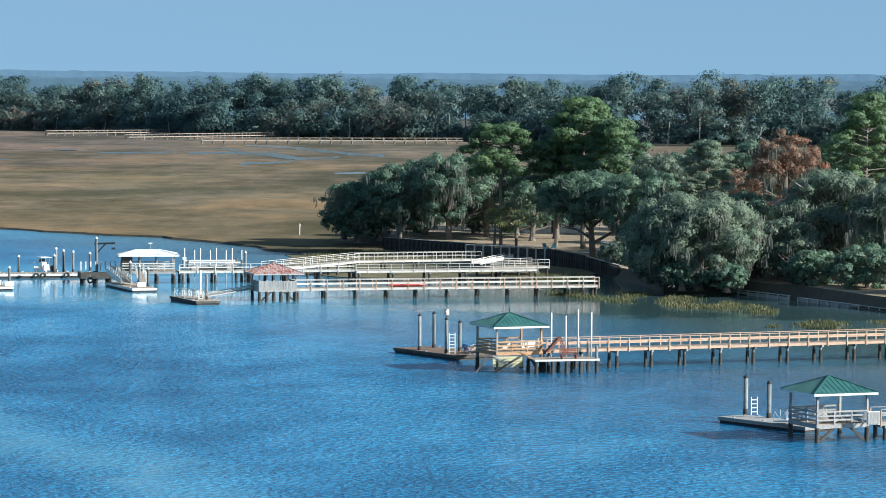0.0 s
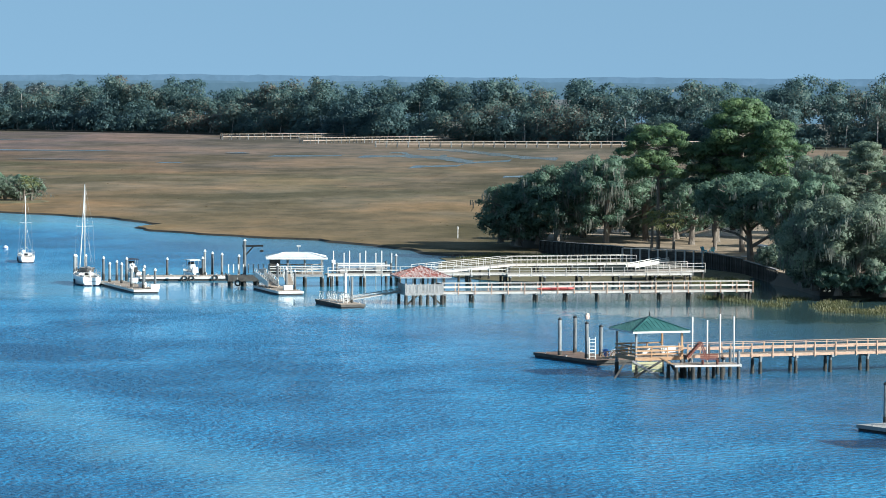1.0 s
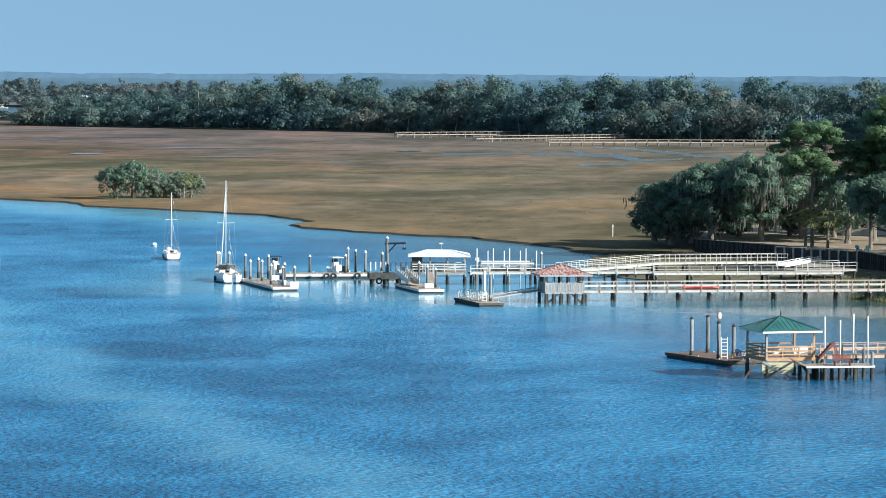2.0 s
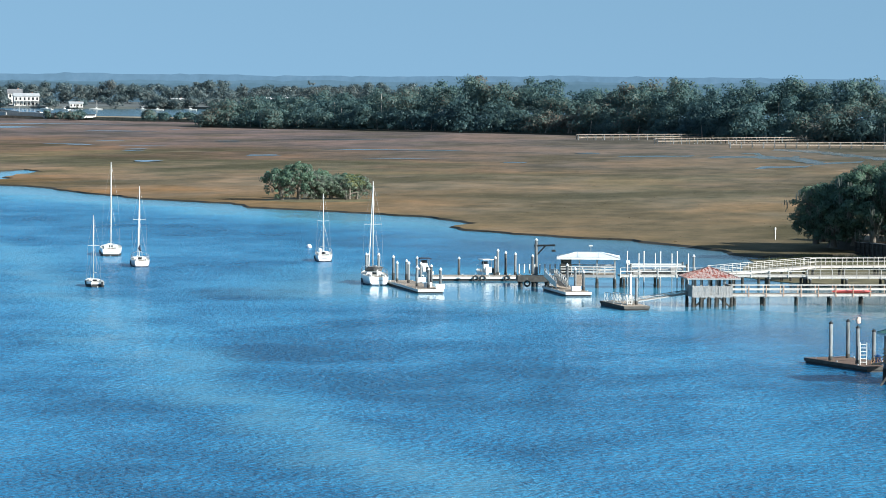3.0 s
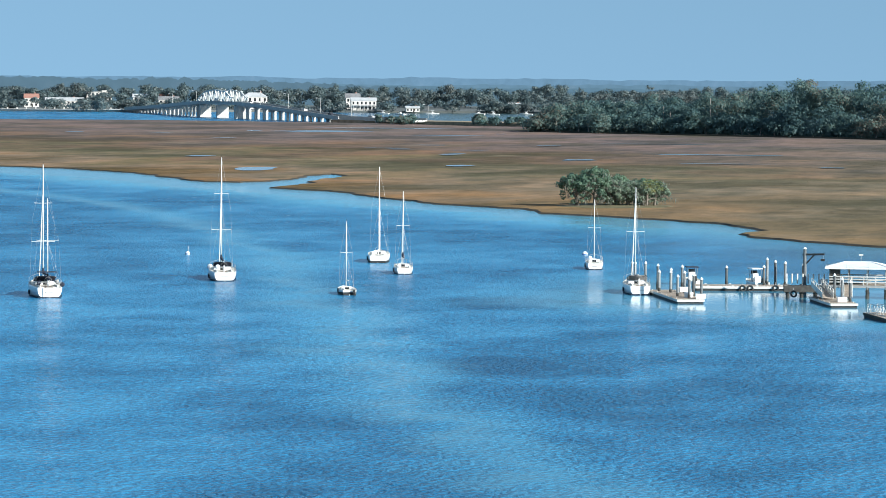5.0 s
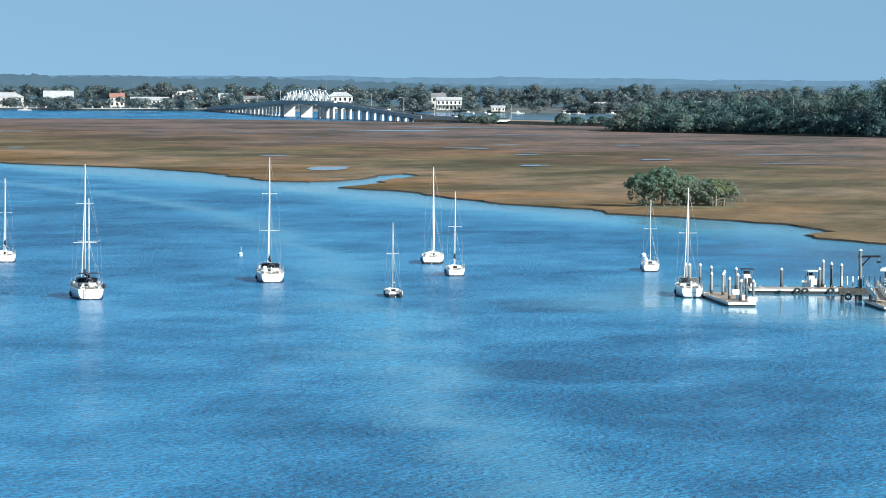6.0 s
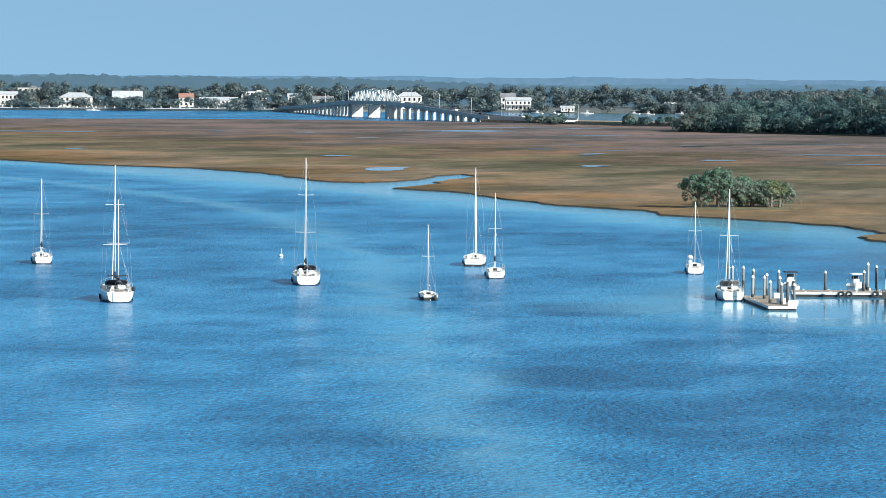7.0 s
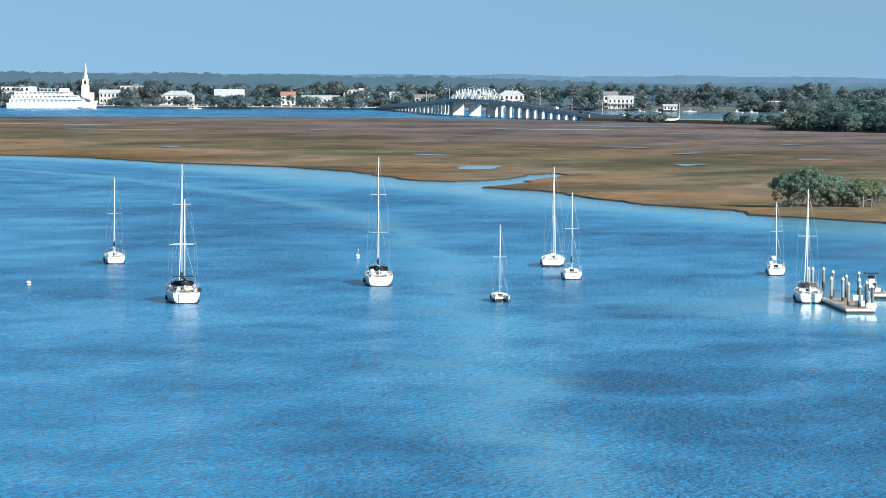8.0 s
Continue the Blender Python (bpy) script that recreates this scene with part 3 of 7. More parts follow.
grass_field("marsh_field_grass", X[ok], Y[ok], 0.25, rng.uniform(0.04, 0.10, ok.sum()), 0.9, MARSH, "cordgrass tussocks across the open marsh", rng, per=2)

# pools that the tide left between the grass
def creek_thread(pts, width, z):
    """A shallow winding thread of water through the grass."""
    left, right = [], []
    for (x0, y0), (x1, y1) in zip(pts, pts[1:]):
        steps = max(3, int(math.hypot(x1 - x0, y1 - y0) / 2.5))
        for i in range(steps):
            k = i / steps
            x, y = x0 + (x1 - x0) * k, y0 + (y1 - y0) * k
            w = 3.4 * width * (0.55 + 0.9 * abs(noise.noise(Vector((x * 0.13, y * 0.05, 4.0)))))
            y += 4.0 * noise.noise(Vector((x * 0.2, 1.5, y * 0.02)))
            left.append((x, y - w, z))
            right.append((x, y + w, z))
    g = Geo()
    n = len(left)
    g.v = left + right
    g.f = [(i, i + 1, n + i + 1, n + i) for i in range(n - 1)]
    place("tidal_creek", g, POOL, "winding thread of tide water shining in the marsh", "creek", kind="structure")


creek_thread([(-112, 1172), (-97, 1178), (-88, 1189)], 4.0, 0.336)
creek_thread([(-83, 1172), (-77, 1179), (-68, 1181), (-60, 1170), (-52, 1147), (-46, 1125)], 5.5, 0.342)
creek_thread([(-77, 1228), (-73, 1231), (-67, 1186)], 4.0, 0.348)
creek_thread([(-71, 1293), (-63, 1280), (-54, 1262), (-47, 1235), (-39, 1209), (-30, 1170), (-17, 1156)], 6.0, 0.354)
creek_thread([(-59, 1049), (-53, 1061), (-46, 1069), (-45, 1102), (-39, 1115), (-32, 1135)], 4.5, 0.360)
creek_thread([(-29, 962), (-19, 970)], 3.5, 0.366)
creek_thread([(-58, 1183), (-48, 1117), (-42, 1114)], 7.0, 0.372)
small_pools = tuple((cy * k, cy, w, d, 0.1) for cy, k, w, d in zip(rng.uniform(1050, 1680, 16), rng.uniform(-0.43, -0.10, 16), rng.uniform(4, 11, 16), rng.uniform(6, 16, 16)))
for j, (cx, cy, w, d, rot) in enumerate(((-282, 997, 11, 36, 0.25), (-450, 1617, 50, 34, 0.2), (-324, 1278, 16, 5, 0.2),
                          (-289, 1257, 18, 5, 0.1), (-369, 1542, 30, 12, 0.1), (-200, 1229, 50, 14, 0.0), (-610, 1490, 60, 16, 0.1), (-322, 1336, 12, 6, 0),
                          (-445, 1720, 60, 20, 0.1), (-700, 1600, 90, 14, 0.1), (-170, 1110, 26, 5, 0.1), (-250, 1400, 40, 7, 0.1)) + small_pools):
    g = Geo()
    ring = []
    for a in np.linspace(0, 2 * math.pi, 40, endpoint=False):
        q = 1 + 0.55 * noise.noise(Vector((math.cos(a) * 1.6 + cx, math.sin(a) * 1.6 + cy, 0.5)))
        x, y = w / 2 * math.cos(a) * q, d / 2 * math.sin(a) * q
        ring.append((cx + x * math.cos(rot) - y * math.sin(rot), cy + x * math.sin(rot) + y * math.cos(rot), 0.39 + 0.005 * j))
    g.poly(ring)
    place("tidal_pool", g, POOL, "shallow tidal pool reflecting the sky in the marsh", "pool", kind="structure")

# the wooded point: a raised bank
BANK_FRONT = [(-13, 600), (-15, 585), (-8.5, 574), (4, 556), (7.5, 541), (16, 534), (20.5, 516), (24, 490), (28.5, 467), (37, 463.5), (44, 452), (52, 431), (62, 412), (90, 380), (300, 300)]
LAND = BANK_FRONT + [(900, 280), (900, 660), (60, 660), (10, 640), (-8, 622)]
bank_line = rough_outline(LAND, 3.0, 0.8, rng)
g = Geo()
n = len(bank_line)
g.v = [(x, y, -0.3) for x, y in bank_line] + [(x + 0.8 * (1 if x < 100 else 0), y + 1.6, 1.7) for x, y in bank_line]
g.f = [tuple(range(n, 2 * n))]
slope = Geo()
slope.v, slope.f = list(g.v), [(i, (i + 1) % n, n + (i + 1) % n, n + i) for i in range(n)]
place("ground_slope", slope, MUD, "dark muddy slope below the wooded point", "bank", kind="structure")
place("ground_point", g, BANK, "sandy wooded point with leaf litter", "ground", kind="structure")

# far shores
g = Geo()
g.slab([(-362, 1662), (-250, 1592), (-170, 1545), (-86, 1432), (10, 1374), (74, 1326), (165, 1306), (700, 1150), (900, 1900), (-340, 1960)], -0.2, 0.9)
place("ground_far_wood", g, WOODFLOOR, "far shore under the woods", "ground", kind="structure")
g = Geo()
g.slab([(-1700, 2080), (-972, 2272), (-791, 2318), (-700, 2390), (-560, 2420), (-300, 2440), (700, 2500), (700, 3400), (-2600, 3400), (-2600, 2100)], -0.2, 1.4)
place("ground_town", g, TOWNLAND, "town shore across the river", "ground", kind="structure")
g = Geo()
g.slab([(-528, 1899), (-450, 1862), (-385, 1810), (-300, 1790), (-300, 1830), (-380, 1850), (-440, 1895), (-515, 1922)], -0.2, 1.8)
place("causeway", g, BANK, "low causeway that carries the road to the bridge", "causeway", kind="structure")

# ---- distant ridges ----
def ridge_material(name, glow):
    """Far woods with the blue haze painted in as emission: crowns only just told apart."""
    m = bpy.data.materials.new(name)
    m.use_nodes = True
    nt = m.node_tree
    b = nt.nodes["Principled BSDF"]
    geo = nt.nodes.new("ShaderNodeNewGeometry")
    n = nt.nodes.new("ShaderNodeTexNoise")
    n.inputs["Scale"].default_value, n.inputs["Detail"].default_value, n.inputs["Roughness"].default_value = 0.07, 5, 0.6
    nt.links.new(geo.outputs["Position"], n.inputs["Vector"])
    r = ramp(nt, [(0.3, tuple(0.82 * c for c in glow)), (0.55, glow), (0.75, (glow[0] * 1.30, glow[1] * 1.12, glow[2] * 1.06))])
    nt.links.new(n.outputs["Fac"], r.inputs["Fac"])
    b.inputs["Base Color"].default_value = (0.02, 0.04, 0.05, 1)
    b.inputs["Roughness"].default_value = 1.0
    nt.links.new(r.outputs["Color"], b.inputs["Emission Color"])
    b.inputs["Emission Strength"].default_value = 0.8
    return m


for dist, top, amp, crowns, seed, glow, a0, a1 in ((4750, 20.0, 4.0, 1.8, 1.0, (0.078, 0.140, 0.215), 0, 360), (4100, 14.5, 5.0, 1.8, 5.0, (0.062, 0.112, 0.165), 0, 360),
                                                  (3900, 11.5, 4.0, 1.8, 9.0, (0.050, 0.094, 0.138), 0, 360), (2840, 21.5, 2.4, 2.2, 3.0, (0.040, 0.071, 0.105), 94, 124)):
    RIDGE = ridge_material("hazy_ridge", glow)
    g = Geo()
    K = 3000 if a1 - a0 < 360 else 2400
    for i in range(K + 1):
        a = radians(a0 + (a1 - a0) * i / K)
        x, y = dist * math.cos(a), dist * math.sin(a)
        z = top + amp * (noise.noise(Vector((a * 14, seed, 0))) + 0.5 * noise.noise(Vector((a * 60, seed, 2)))) + crowns * (noise.noise(Vector((a * 420, seed, 4))) + 0.4 * noise.noise(Vector((a * 1300, seed, 6))))
        if a1 - a0 < 360:
            z -= 11.0 * max(0.0, (108 - math.degrees(a)) / 10) - 0.32 * (math.degrees(a) - 108)
        g.v += [(x, y, -3.0), (x, y, max(z, 4.0))]
    g.f = [(2 * i, 2 * i + 2, 2 * i + 3, 2 * i + 1) for i in range(K)]
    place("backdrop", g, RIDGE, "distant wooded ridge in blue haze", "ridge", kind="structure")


# ---- far woods ----
def woods(name, spots, mat, label, rng, leaf, per_m2, trunks=True):
    """Many trees in one mesh: spots of x, y, ground z, height, radius, and the share of the height that stands free of the trees before it."""
    C, D, S = [], [], []
    g = Geo()
    for x, y, z, h, r, free in spots:
        pine = rng.random() < 0.15
        nb = rng.integers(8, 12)
        for i in range(nb):
            low = 1.0 - free
            if pine:
                cz, rr = z + h * rng.uniform(max(low, 0.5), 0.94), r * rng.uniform(0.36, 0.56)
                off = rng.normal(0, r * 0.26, 2)
            else:
                cz, rr = z + h * rng.uniform(max(low, 0.12), 0.84), r * rng.uniform(0.48, 0.76)
                off = rng.normal(0, r * 0.45, 2) * (1.15 - 0.55 * (cz - z) / h)
            rz = rr * rng.uniform(0.55, 0.85)
            cz = min(cz, z + h - rz * 0.9)
            c, d, s = clump(rng, (x + off[0], y + off[1], cz), (rr, rr, rz), int(per_m2 * rr * rr * 9), leaf)
            C.append(c), D.append(d), S.append(s)
        if trunks and rng.random() < 0.16:
            g.tube([(x, y - r * 0.8, z), (x + rng.normal(0, 0.6), y - r * 0.8, z + h * rng.uniform(0.4, 0.8))], [0.32, 0.12], 5)
    ob = place(name, cloud_mesh(name, np.concatenate(C), np.concatenate(D), np.concatenate(S), rng), mat, label, "woodland", kind="stuff")
    if g.v:
        part("trunks", g, PALEBARK, ob)
    return ob


spots = []
EDGE = [(-362, 1664), (-300, 1628), (-250, 1598), (-170, 1550), (-86, 1438), (10, 1380), (74, 1332), (165, 1312), (420, 1230)]
for (x0, y0), (x1, y1) in zip(EDGE, EDGE[1:]):
    L0 = math.hypot(x1 - x0, y1 - y0)
    for row in range(4):
        for i in range(int(L0 / 7.6)):
            k = (i + rng.random()) / (L0 / 7.6)
            x, y = x0 + (x1 - x0) * k + rng.normal(0, 2), y0 + (y1 - y0) * k + 5 + row * 13 + rng.normal(0, 3)
            h = rng.uniform(8, 14) if row == 0 else rng.uniform(15.5, 25) + 2.5 * noise.noise(Vector((x * 0.012, y * 0.012, 1)))
            tall = np.interp(x, [-362, -340, -300, -240, -230, -195, -184, -120, 0, 60], [0.5, 0.62, 0.78, 0.84, 1.1, 1.1, 0.95, 1.06, 1.1, 1.2])
            h *= tall
            spots.append((x, y, 0.9, h, rng.uniform(4.6, 7.6), 1.0 if row < 2 else 0.62))
for i in range(420):
    k = rng.random() * (len(EDGE) - 1)
    j = int(k)
    x, y = (EDGE[j][a] + (EDGE[j + 1][a] - EDGE[j][a]) * (k - j) for a in (0, 1))
    spots.append((x, y + 1.5 + rng.uniform(0, 4), 0.7, rng.uniform(3.5, 9), rng.uniform(2.8, 5.0), 1.0))
woods("far_woods", spots, HAZED_FAR_LEAF, "dense mixed oak and pine woods along the far marsh edge", rng, 0.95, 0.74)

spots = []
for row in range(3):
    for i in range(170):
        x = -1270 + 920 * (i + rng.random()) / 170
        y0 = 2300 + (0.245 * (x + 790) if x < -790 else 0.35 * min(x + 790, 150) + 0.12 * max(x + 640, 0))
        y = y0 + (24 if x < -760 else 60) + (0, 185, 250)[row] + rng.normal(0, 12)
        h = rng.uniform(4.0, 8.0) if row == 0 else rng.uniform(9, 15) + (row - 1) * 3
        if row == 0 and rng.random() < 0.38:
            continue
        spots.append((x, y, 1.4, h, rng.uniform(4, 7.5), 1.0 if row < 2 else 0.55))
woods("town_woods", spots, HAZED_TOWN_LEAF, "trees of the riverside town", rng, 1.2, 0.6, trunks=False)
spots = [(x, 1870 - (x + 528) * 0.42 + rng.normal(0, 6), 1.8, rng.uniform(2.0, 4.5), rng.uniform(2, 4), 1.0) for x in rng.uniform(-500, -300, 34)]
woods("causeway_scrub", spots, HAZED_FAR_LEAF, "low scrub along the causeway", rng, 1.4, 0.8, trunks=False)


# ---- docks ----
_cache = {}


def shared(key, make, smooth=False):
    if key not in _cache:
        _cache[key] = make().mesh(key[0], smooth)
    return _cache[key]


def pile_parts(parent, x, y, top, bottom=-1.2, r=0.15, mat=None, foot_top=1.15, lean=(0, 0)):
    """One round pile with its fouled foot, under a pier."""
    mat = mat or PILE
    k = ("pile", round(top - bottom, 2), r, mat.name)
    p = part("timber_post", shared(k, lambda: Geo().tube([(0, 0, 0), (0, 0, (top - bottom) * 0.6), (0, 0, top - bottom)], [r, r * 0.96, r * 0.92], 10)), mat, parent)
    p.matrix_local = pose(x, y, bottom)
    k = ("fouled_foot", r, foot_top)

    def foot():
        g = Geo()
        R = random.Random(7)
        g.tube([(0, 0, 0), (0, 0, foot_top * 0.5 - bottom * 0.5), (0, 0, foot_top - bottom)], [r * 1.16, r * 1.2, r * 1.06], 10)
        for _ in range(22):
            a, z = R.uniform(0, 6.28), R.uniform(-bottom - 0.1, foot_top - bottom)
            g.box((math.cos(a) * r * 1.15, math.sin(a) * r * 1.15, z), (0.07, 0.07, 0.06), a)
        return g
    f = part("fouled_foot", shared(k, foot), FOULED, p, "dark barnacle crust at the tide line")
    return p


def deck_boards(length, width, z, board=0.145, gap=0.012, thick=0.04, seed=1):
    g = Geo()
    R = random.Random(seed)
    n = int(length / (board + gap))
    for i in range(n):
        x = (i + 0.5) * (board + gap)
        g.box((x, R.uniform(-0.015, 0.015), z - thick / 2 + R.uniform(-0.004, 0.004)), (board, width + R.uniform(-0.03, 0.03), thick))
    return g


def pier(p0, p1, width, z, label, boards, rails, bay=2.4, pile_gap=4.8, rail_h=1.05, rail_mat=None, front=True, back=True, z_end=None,
         pile_bottom=-1.2, thin=False, bents=True, post_mat=None, deck_mat=None):
    """A timber pier on paired piles with boarded rails."""
    (x0, y0), (x1, y1) = p0, p1
    L, a = math.hypot(x1 - x0, y1 - y0), math.degrees(math.atan2(y1 - y0, x1 - x0))
    ze = z if z_end is None else z_end
    t = thing("pier", pose(x0, y0, 0, 0, 0, a), label, "pier")
    slope = (ze - z) / L
    tilt = pose(0, 0, z, 0, -math.degrees(math.atan(slope)), 0)
    d = tagged(part("decking", deck_boards(L, width, 0), deck_mat or DECKING, t), kind="stuff")
    d.matrix_local = tilt
    rail_mat = rail_mat or boards
    for s in (-1, 1):
        o = part("stringer", Geo().box((L / 2, s * (width / 2 - 0.06), -0.17), (L, 0.09, 0.26)), boards, t)
        o.matrix_local = tilt
    n = max(1, round(L / bay))
    step = L / n
    for s, on in ((-1, front), (1, back)):
        if not on:
            continue
        y = s * (width / 2 + 0.03)
        for i in range(n + 1):
            zz = z + slope * i * step
            w = 0.06 if thin else 0.11
            p = part("rail_post", shared(("rail_post", w, rail_h), lambda: Geo().box((0, 0, rail_h / 2 - 0.2), (w, w, rail_h + 0.4))), post_mat or rail_mat, t)
            p.matrix_local = pose(i * step, y, zz)
        for i in range(n):
            for j, hz in enumerate(rails):
                hh = (0.045 if thin else 0.14) if hz < 1 else 0.05
                ww = 0.05 if thin else (0.045 if hz < 1 else 0.19)
                b = part("rail_board", shared(("rail_board", round(step, 3), hz, rail_h, hh), lambda: Geo().box((step / 2, 0, rail_h * hz), (step - 0.012, ww, hh))), rail_mat, t)
                b.matrix_local = pose(i * step, y - s * (0.0 if hz >= 1 else 0.08), z + slope * i * step, 0, -math.degrees(math.atan(slope)), random.uniform(-0.2, 0.2))
    if bents:
        m = max(1, round(L / pile_gap))
        for i in range(m + 1):
            xx = min(max(i * L / m, 0.4), L - 0.3)
            zz = z + slope * xx
            for s in (-1, 1):
                pile_parts(t, xx + random.uniform(-0.12, 0.12), s * (width / 2 - 0.28), zz - 0.2, pile_bottom)
            c = part("pile_cap_beam", shared(("pile_cap_beam", width), lambda: Geo().box((0, 0, 0), (0.22, width + 0.3, 0.22))), PILE, t)
            c.matrix_local = pose(xx, 0, zz - 0.38)
    return t


def hip_roof(t, w, d, z0, z1, mat, overhang, rib=0.42, thick=0.05, fascia=None, ridge=None):
    """Four ribbed roof slopes over a w by d plan; a ridge along x when w is longer."""
    W, D = w / 2 + overhang, d / 2 + overhang
    rl = max(0.0, W - D) if ridge is None else ridge
    A, B = Vector((-rl, 0, z1)), Vector((rl, 0, z1))
    c = [Vector((-W, -D, z0)), Vector((W, -D, z0)), Vector((W, D, z0)), Vector((-W, D, z0))]
    for poly in ([c[0], c[1], B, A] if rl > 0.01 else [c[0], c[1], A], [c[1], c[2], B], [c[2], c[3], A, B] if rl > 0.01 else [c[2], c[3], A], [c[3], c[0], A]):
        g = Geo()
        nrm = (poly[1] - poly[0]).cross(poly[2] - poly[0]).normalized()
        lo = [p - nrm * thick for p in poly]
        k = len(poly)
        g.v = [tuple(p) for p in poly] + [tuple(p) for p in lo]
        g.f = [tuple(range(k)), tuple(reversed(range(k, 2 * k)))] + [(i, k + i, k + (i + 1) % k, (i + 1) % k) for i in range(k)]
        ribs = []
        e = (poly[1] - poly[0])
        ln = e.length
        e = e / ln
        up = nrm.cross(e).normalized()
        for i in range(1, int(ln / rib)):
            s = i * ln / int(ln / rib)
            base = poly[0] + e * s
            # how far up the slope this rib runs
            left = (poly[-1] - poly[0])
            right = (poly[2] - poly[1])
            top = left.dot(up)
            lim = min(top, s * top / max(left.dot(e), 1e-6), (ln - s) * top / max(-right.dot(e), 1e-6))
            if lim > 0.15:
                ribs.append((base + nrm * 0.02, base + up * lim + nrm * 0.02))
        sl = part("roof_slope", g, mat, t)
        for a, b in ribs:
            part("roof_rib", Geo().beam(a, b, 0.045, 0.03), mat, sl)
    g = Geo()
    for a, b in ((c[0], A), (c[1], B), (c[2], B), (c[3], A), (A, B)):
        if (a - b).length > 0.05:
            g.beam(a + Vector((0, 0, 0.04)), b + Vector((0, 0, 0.04)), 0.14, 0.05)
    part("ridge_cap", g, mat, t)
    for i in range(4):
        a, b = c[i], c[(i + 1) % 4]
        part("fascia", Geo().beam(a + Vector((0, 0, -0.09)), b + Vector((0, 0, -0.09)), 0.04, 0.17), fascia or WHITEWOOD, t)
    return t


def pavilion(x, y, rz, size, z_deck, z_eave, z_top, roof, wood, label, overhang=0.45, rail=None, rails=(0.5, 0.95), skip=(), posts_each=1, braces=True, fascia=None,
             ridge=None, boarded=None, dark_posts=None, rib=0.42, closet=False):
    """A square roofed shelter on a deck over the water."""
    w, d = size
    t = thing("pavilion", pose(x, y, 0, 0, 0, rz), label, "pavilion")
    f = tagged(part("decking", deck_boards(w, d, 0), DECKING, t), kind="stuff")
    f.matrix_local = pose(-w / 2, 0, z_deck)
    for s in (-1, 1):
        part("rim_joist", Geo().box((0, s * (d / 2 - 0.05), z_deck - 0.2), (w, 0.1, 0.3)), wood, t)
        part("rim_joist", Geo().box((s * (w / 2 - 0.05), 0, z_deck - 0.2), (0.1, d - 0.2, 0.3)), wood, t)
    xs = [-w / 2 + 0.12 + i * (w - 0.24) / posts_each for i in range(posts_each + 1)]
    ys = [-d / 2 + 0.12, d / 2 - 0.12]
    for i, px_ in enumerate(xs):
        for j, py_ in enumerate(ys):
            m = dark_posts if dark_posts and (i == 0) else wood
            part("post", Geo().box((px_, py_, (z_deck + z_eave) / 2), (0.17, 0.17, z_eave - z_deck)), m, t)
            pile_parts(t, px_, py_, z_deck - 0.25, r=0.17)
    for s in (-1, 1):
        part("eave_beam", Geo().box((0, s * (d / 2 - 0.12), z_eave - 0.1), (w, 0.12, 0.24)), wood, t)
        part("eave_beam", Geo().box((s * (w / 2 - 0.12), 0, z_eave - 0.1), (0.12, d - 0.3, 0.24)), wood, t)
    part("ceiling", Geo().box((0, 0, z_eave + 0.05), (w + overhang, d + overhang, 0.04)), GREYWOOD, t)
    if braces:
        for px_, sx in ((xs[0], 1), (xs[-1], -1)):
            b = part("cross_brace", Geo().beam((px_, ys[0], -0.1), (px_ + sx * 1.5, ys[0], z_deck - 0.3), 0.09, 0.2), FOULED, t)
    rail = rail or wood
    sides = {"front": ((-w / 2, -d / 2), (w / 2, -d / 2)), "back": ((-w / 2, d / 2), (w / 2, d / 2)), "left": ((-w / 2, -d / 2), (-w / 2, d / 2)), "right": ((w / 2, -d / 2), (w / 2, d / 2))}
    for nme, (a, b) in sides.items():
        if nme in skip:
            continue
        L = math.hypot(b[0] - a[0], b[1] - a[1])
        n = max(2, round(L / 1.4))
        for i in range(n):
            k0, k1 = i / n, (i + 1) / n
            p = (a[0] + (b[0] - a[0]) * k0, a[1] + (b[1] - a[1]) * k0)
            q = (a[0] + (b[0] - a[0]) * k1, a[1] + (b[1] - a[1]) * k1)
            for hz in rails:
                part("rail_board", Geo().beam((*p, z_deck + hz), (*q, z_deck + hz), 0.05, 0.13), rail, t)
            if i:
                part("rail_post", Geo().box((*p, z_deck + 0.45), (0.1, 0.1, 1.0)), rail, t)
            if boarded and nme in boarded:
                m = int(L / n / 0.16)
                for j in range(m):
                    u = (j + 0.5) / m
                    bx = Geo().box((p[0] + (q[0] - p[0]) * u, p[1] + (q[1] - p[1]) * u, z_deck + 0.45), (0.15 if a[1] == b[1] else 0.03, 0.03 if a[1] == b[1] else 0.15, 1.0 + 0.03 * math.sin(9 * u + i)))
                    part("wall_board", bx, rail, t)
    if closet:
        part("closet", Geo().box((-w / 2 + 0.75, -d / 2 + 0.7, (z_deck + z_eave) / 2 - 0.05), (1.2, 1.1, z_eave - z_deck - 0.12)), DARKTIMBER, t, "dark boarded closet in the corner")
    hip_roof(t, w, d, z_eave, z_top, roof, overhang, fascia=fascia, ridge=ridge, rib=rib)
    return t


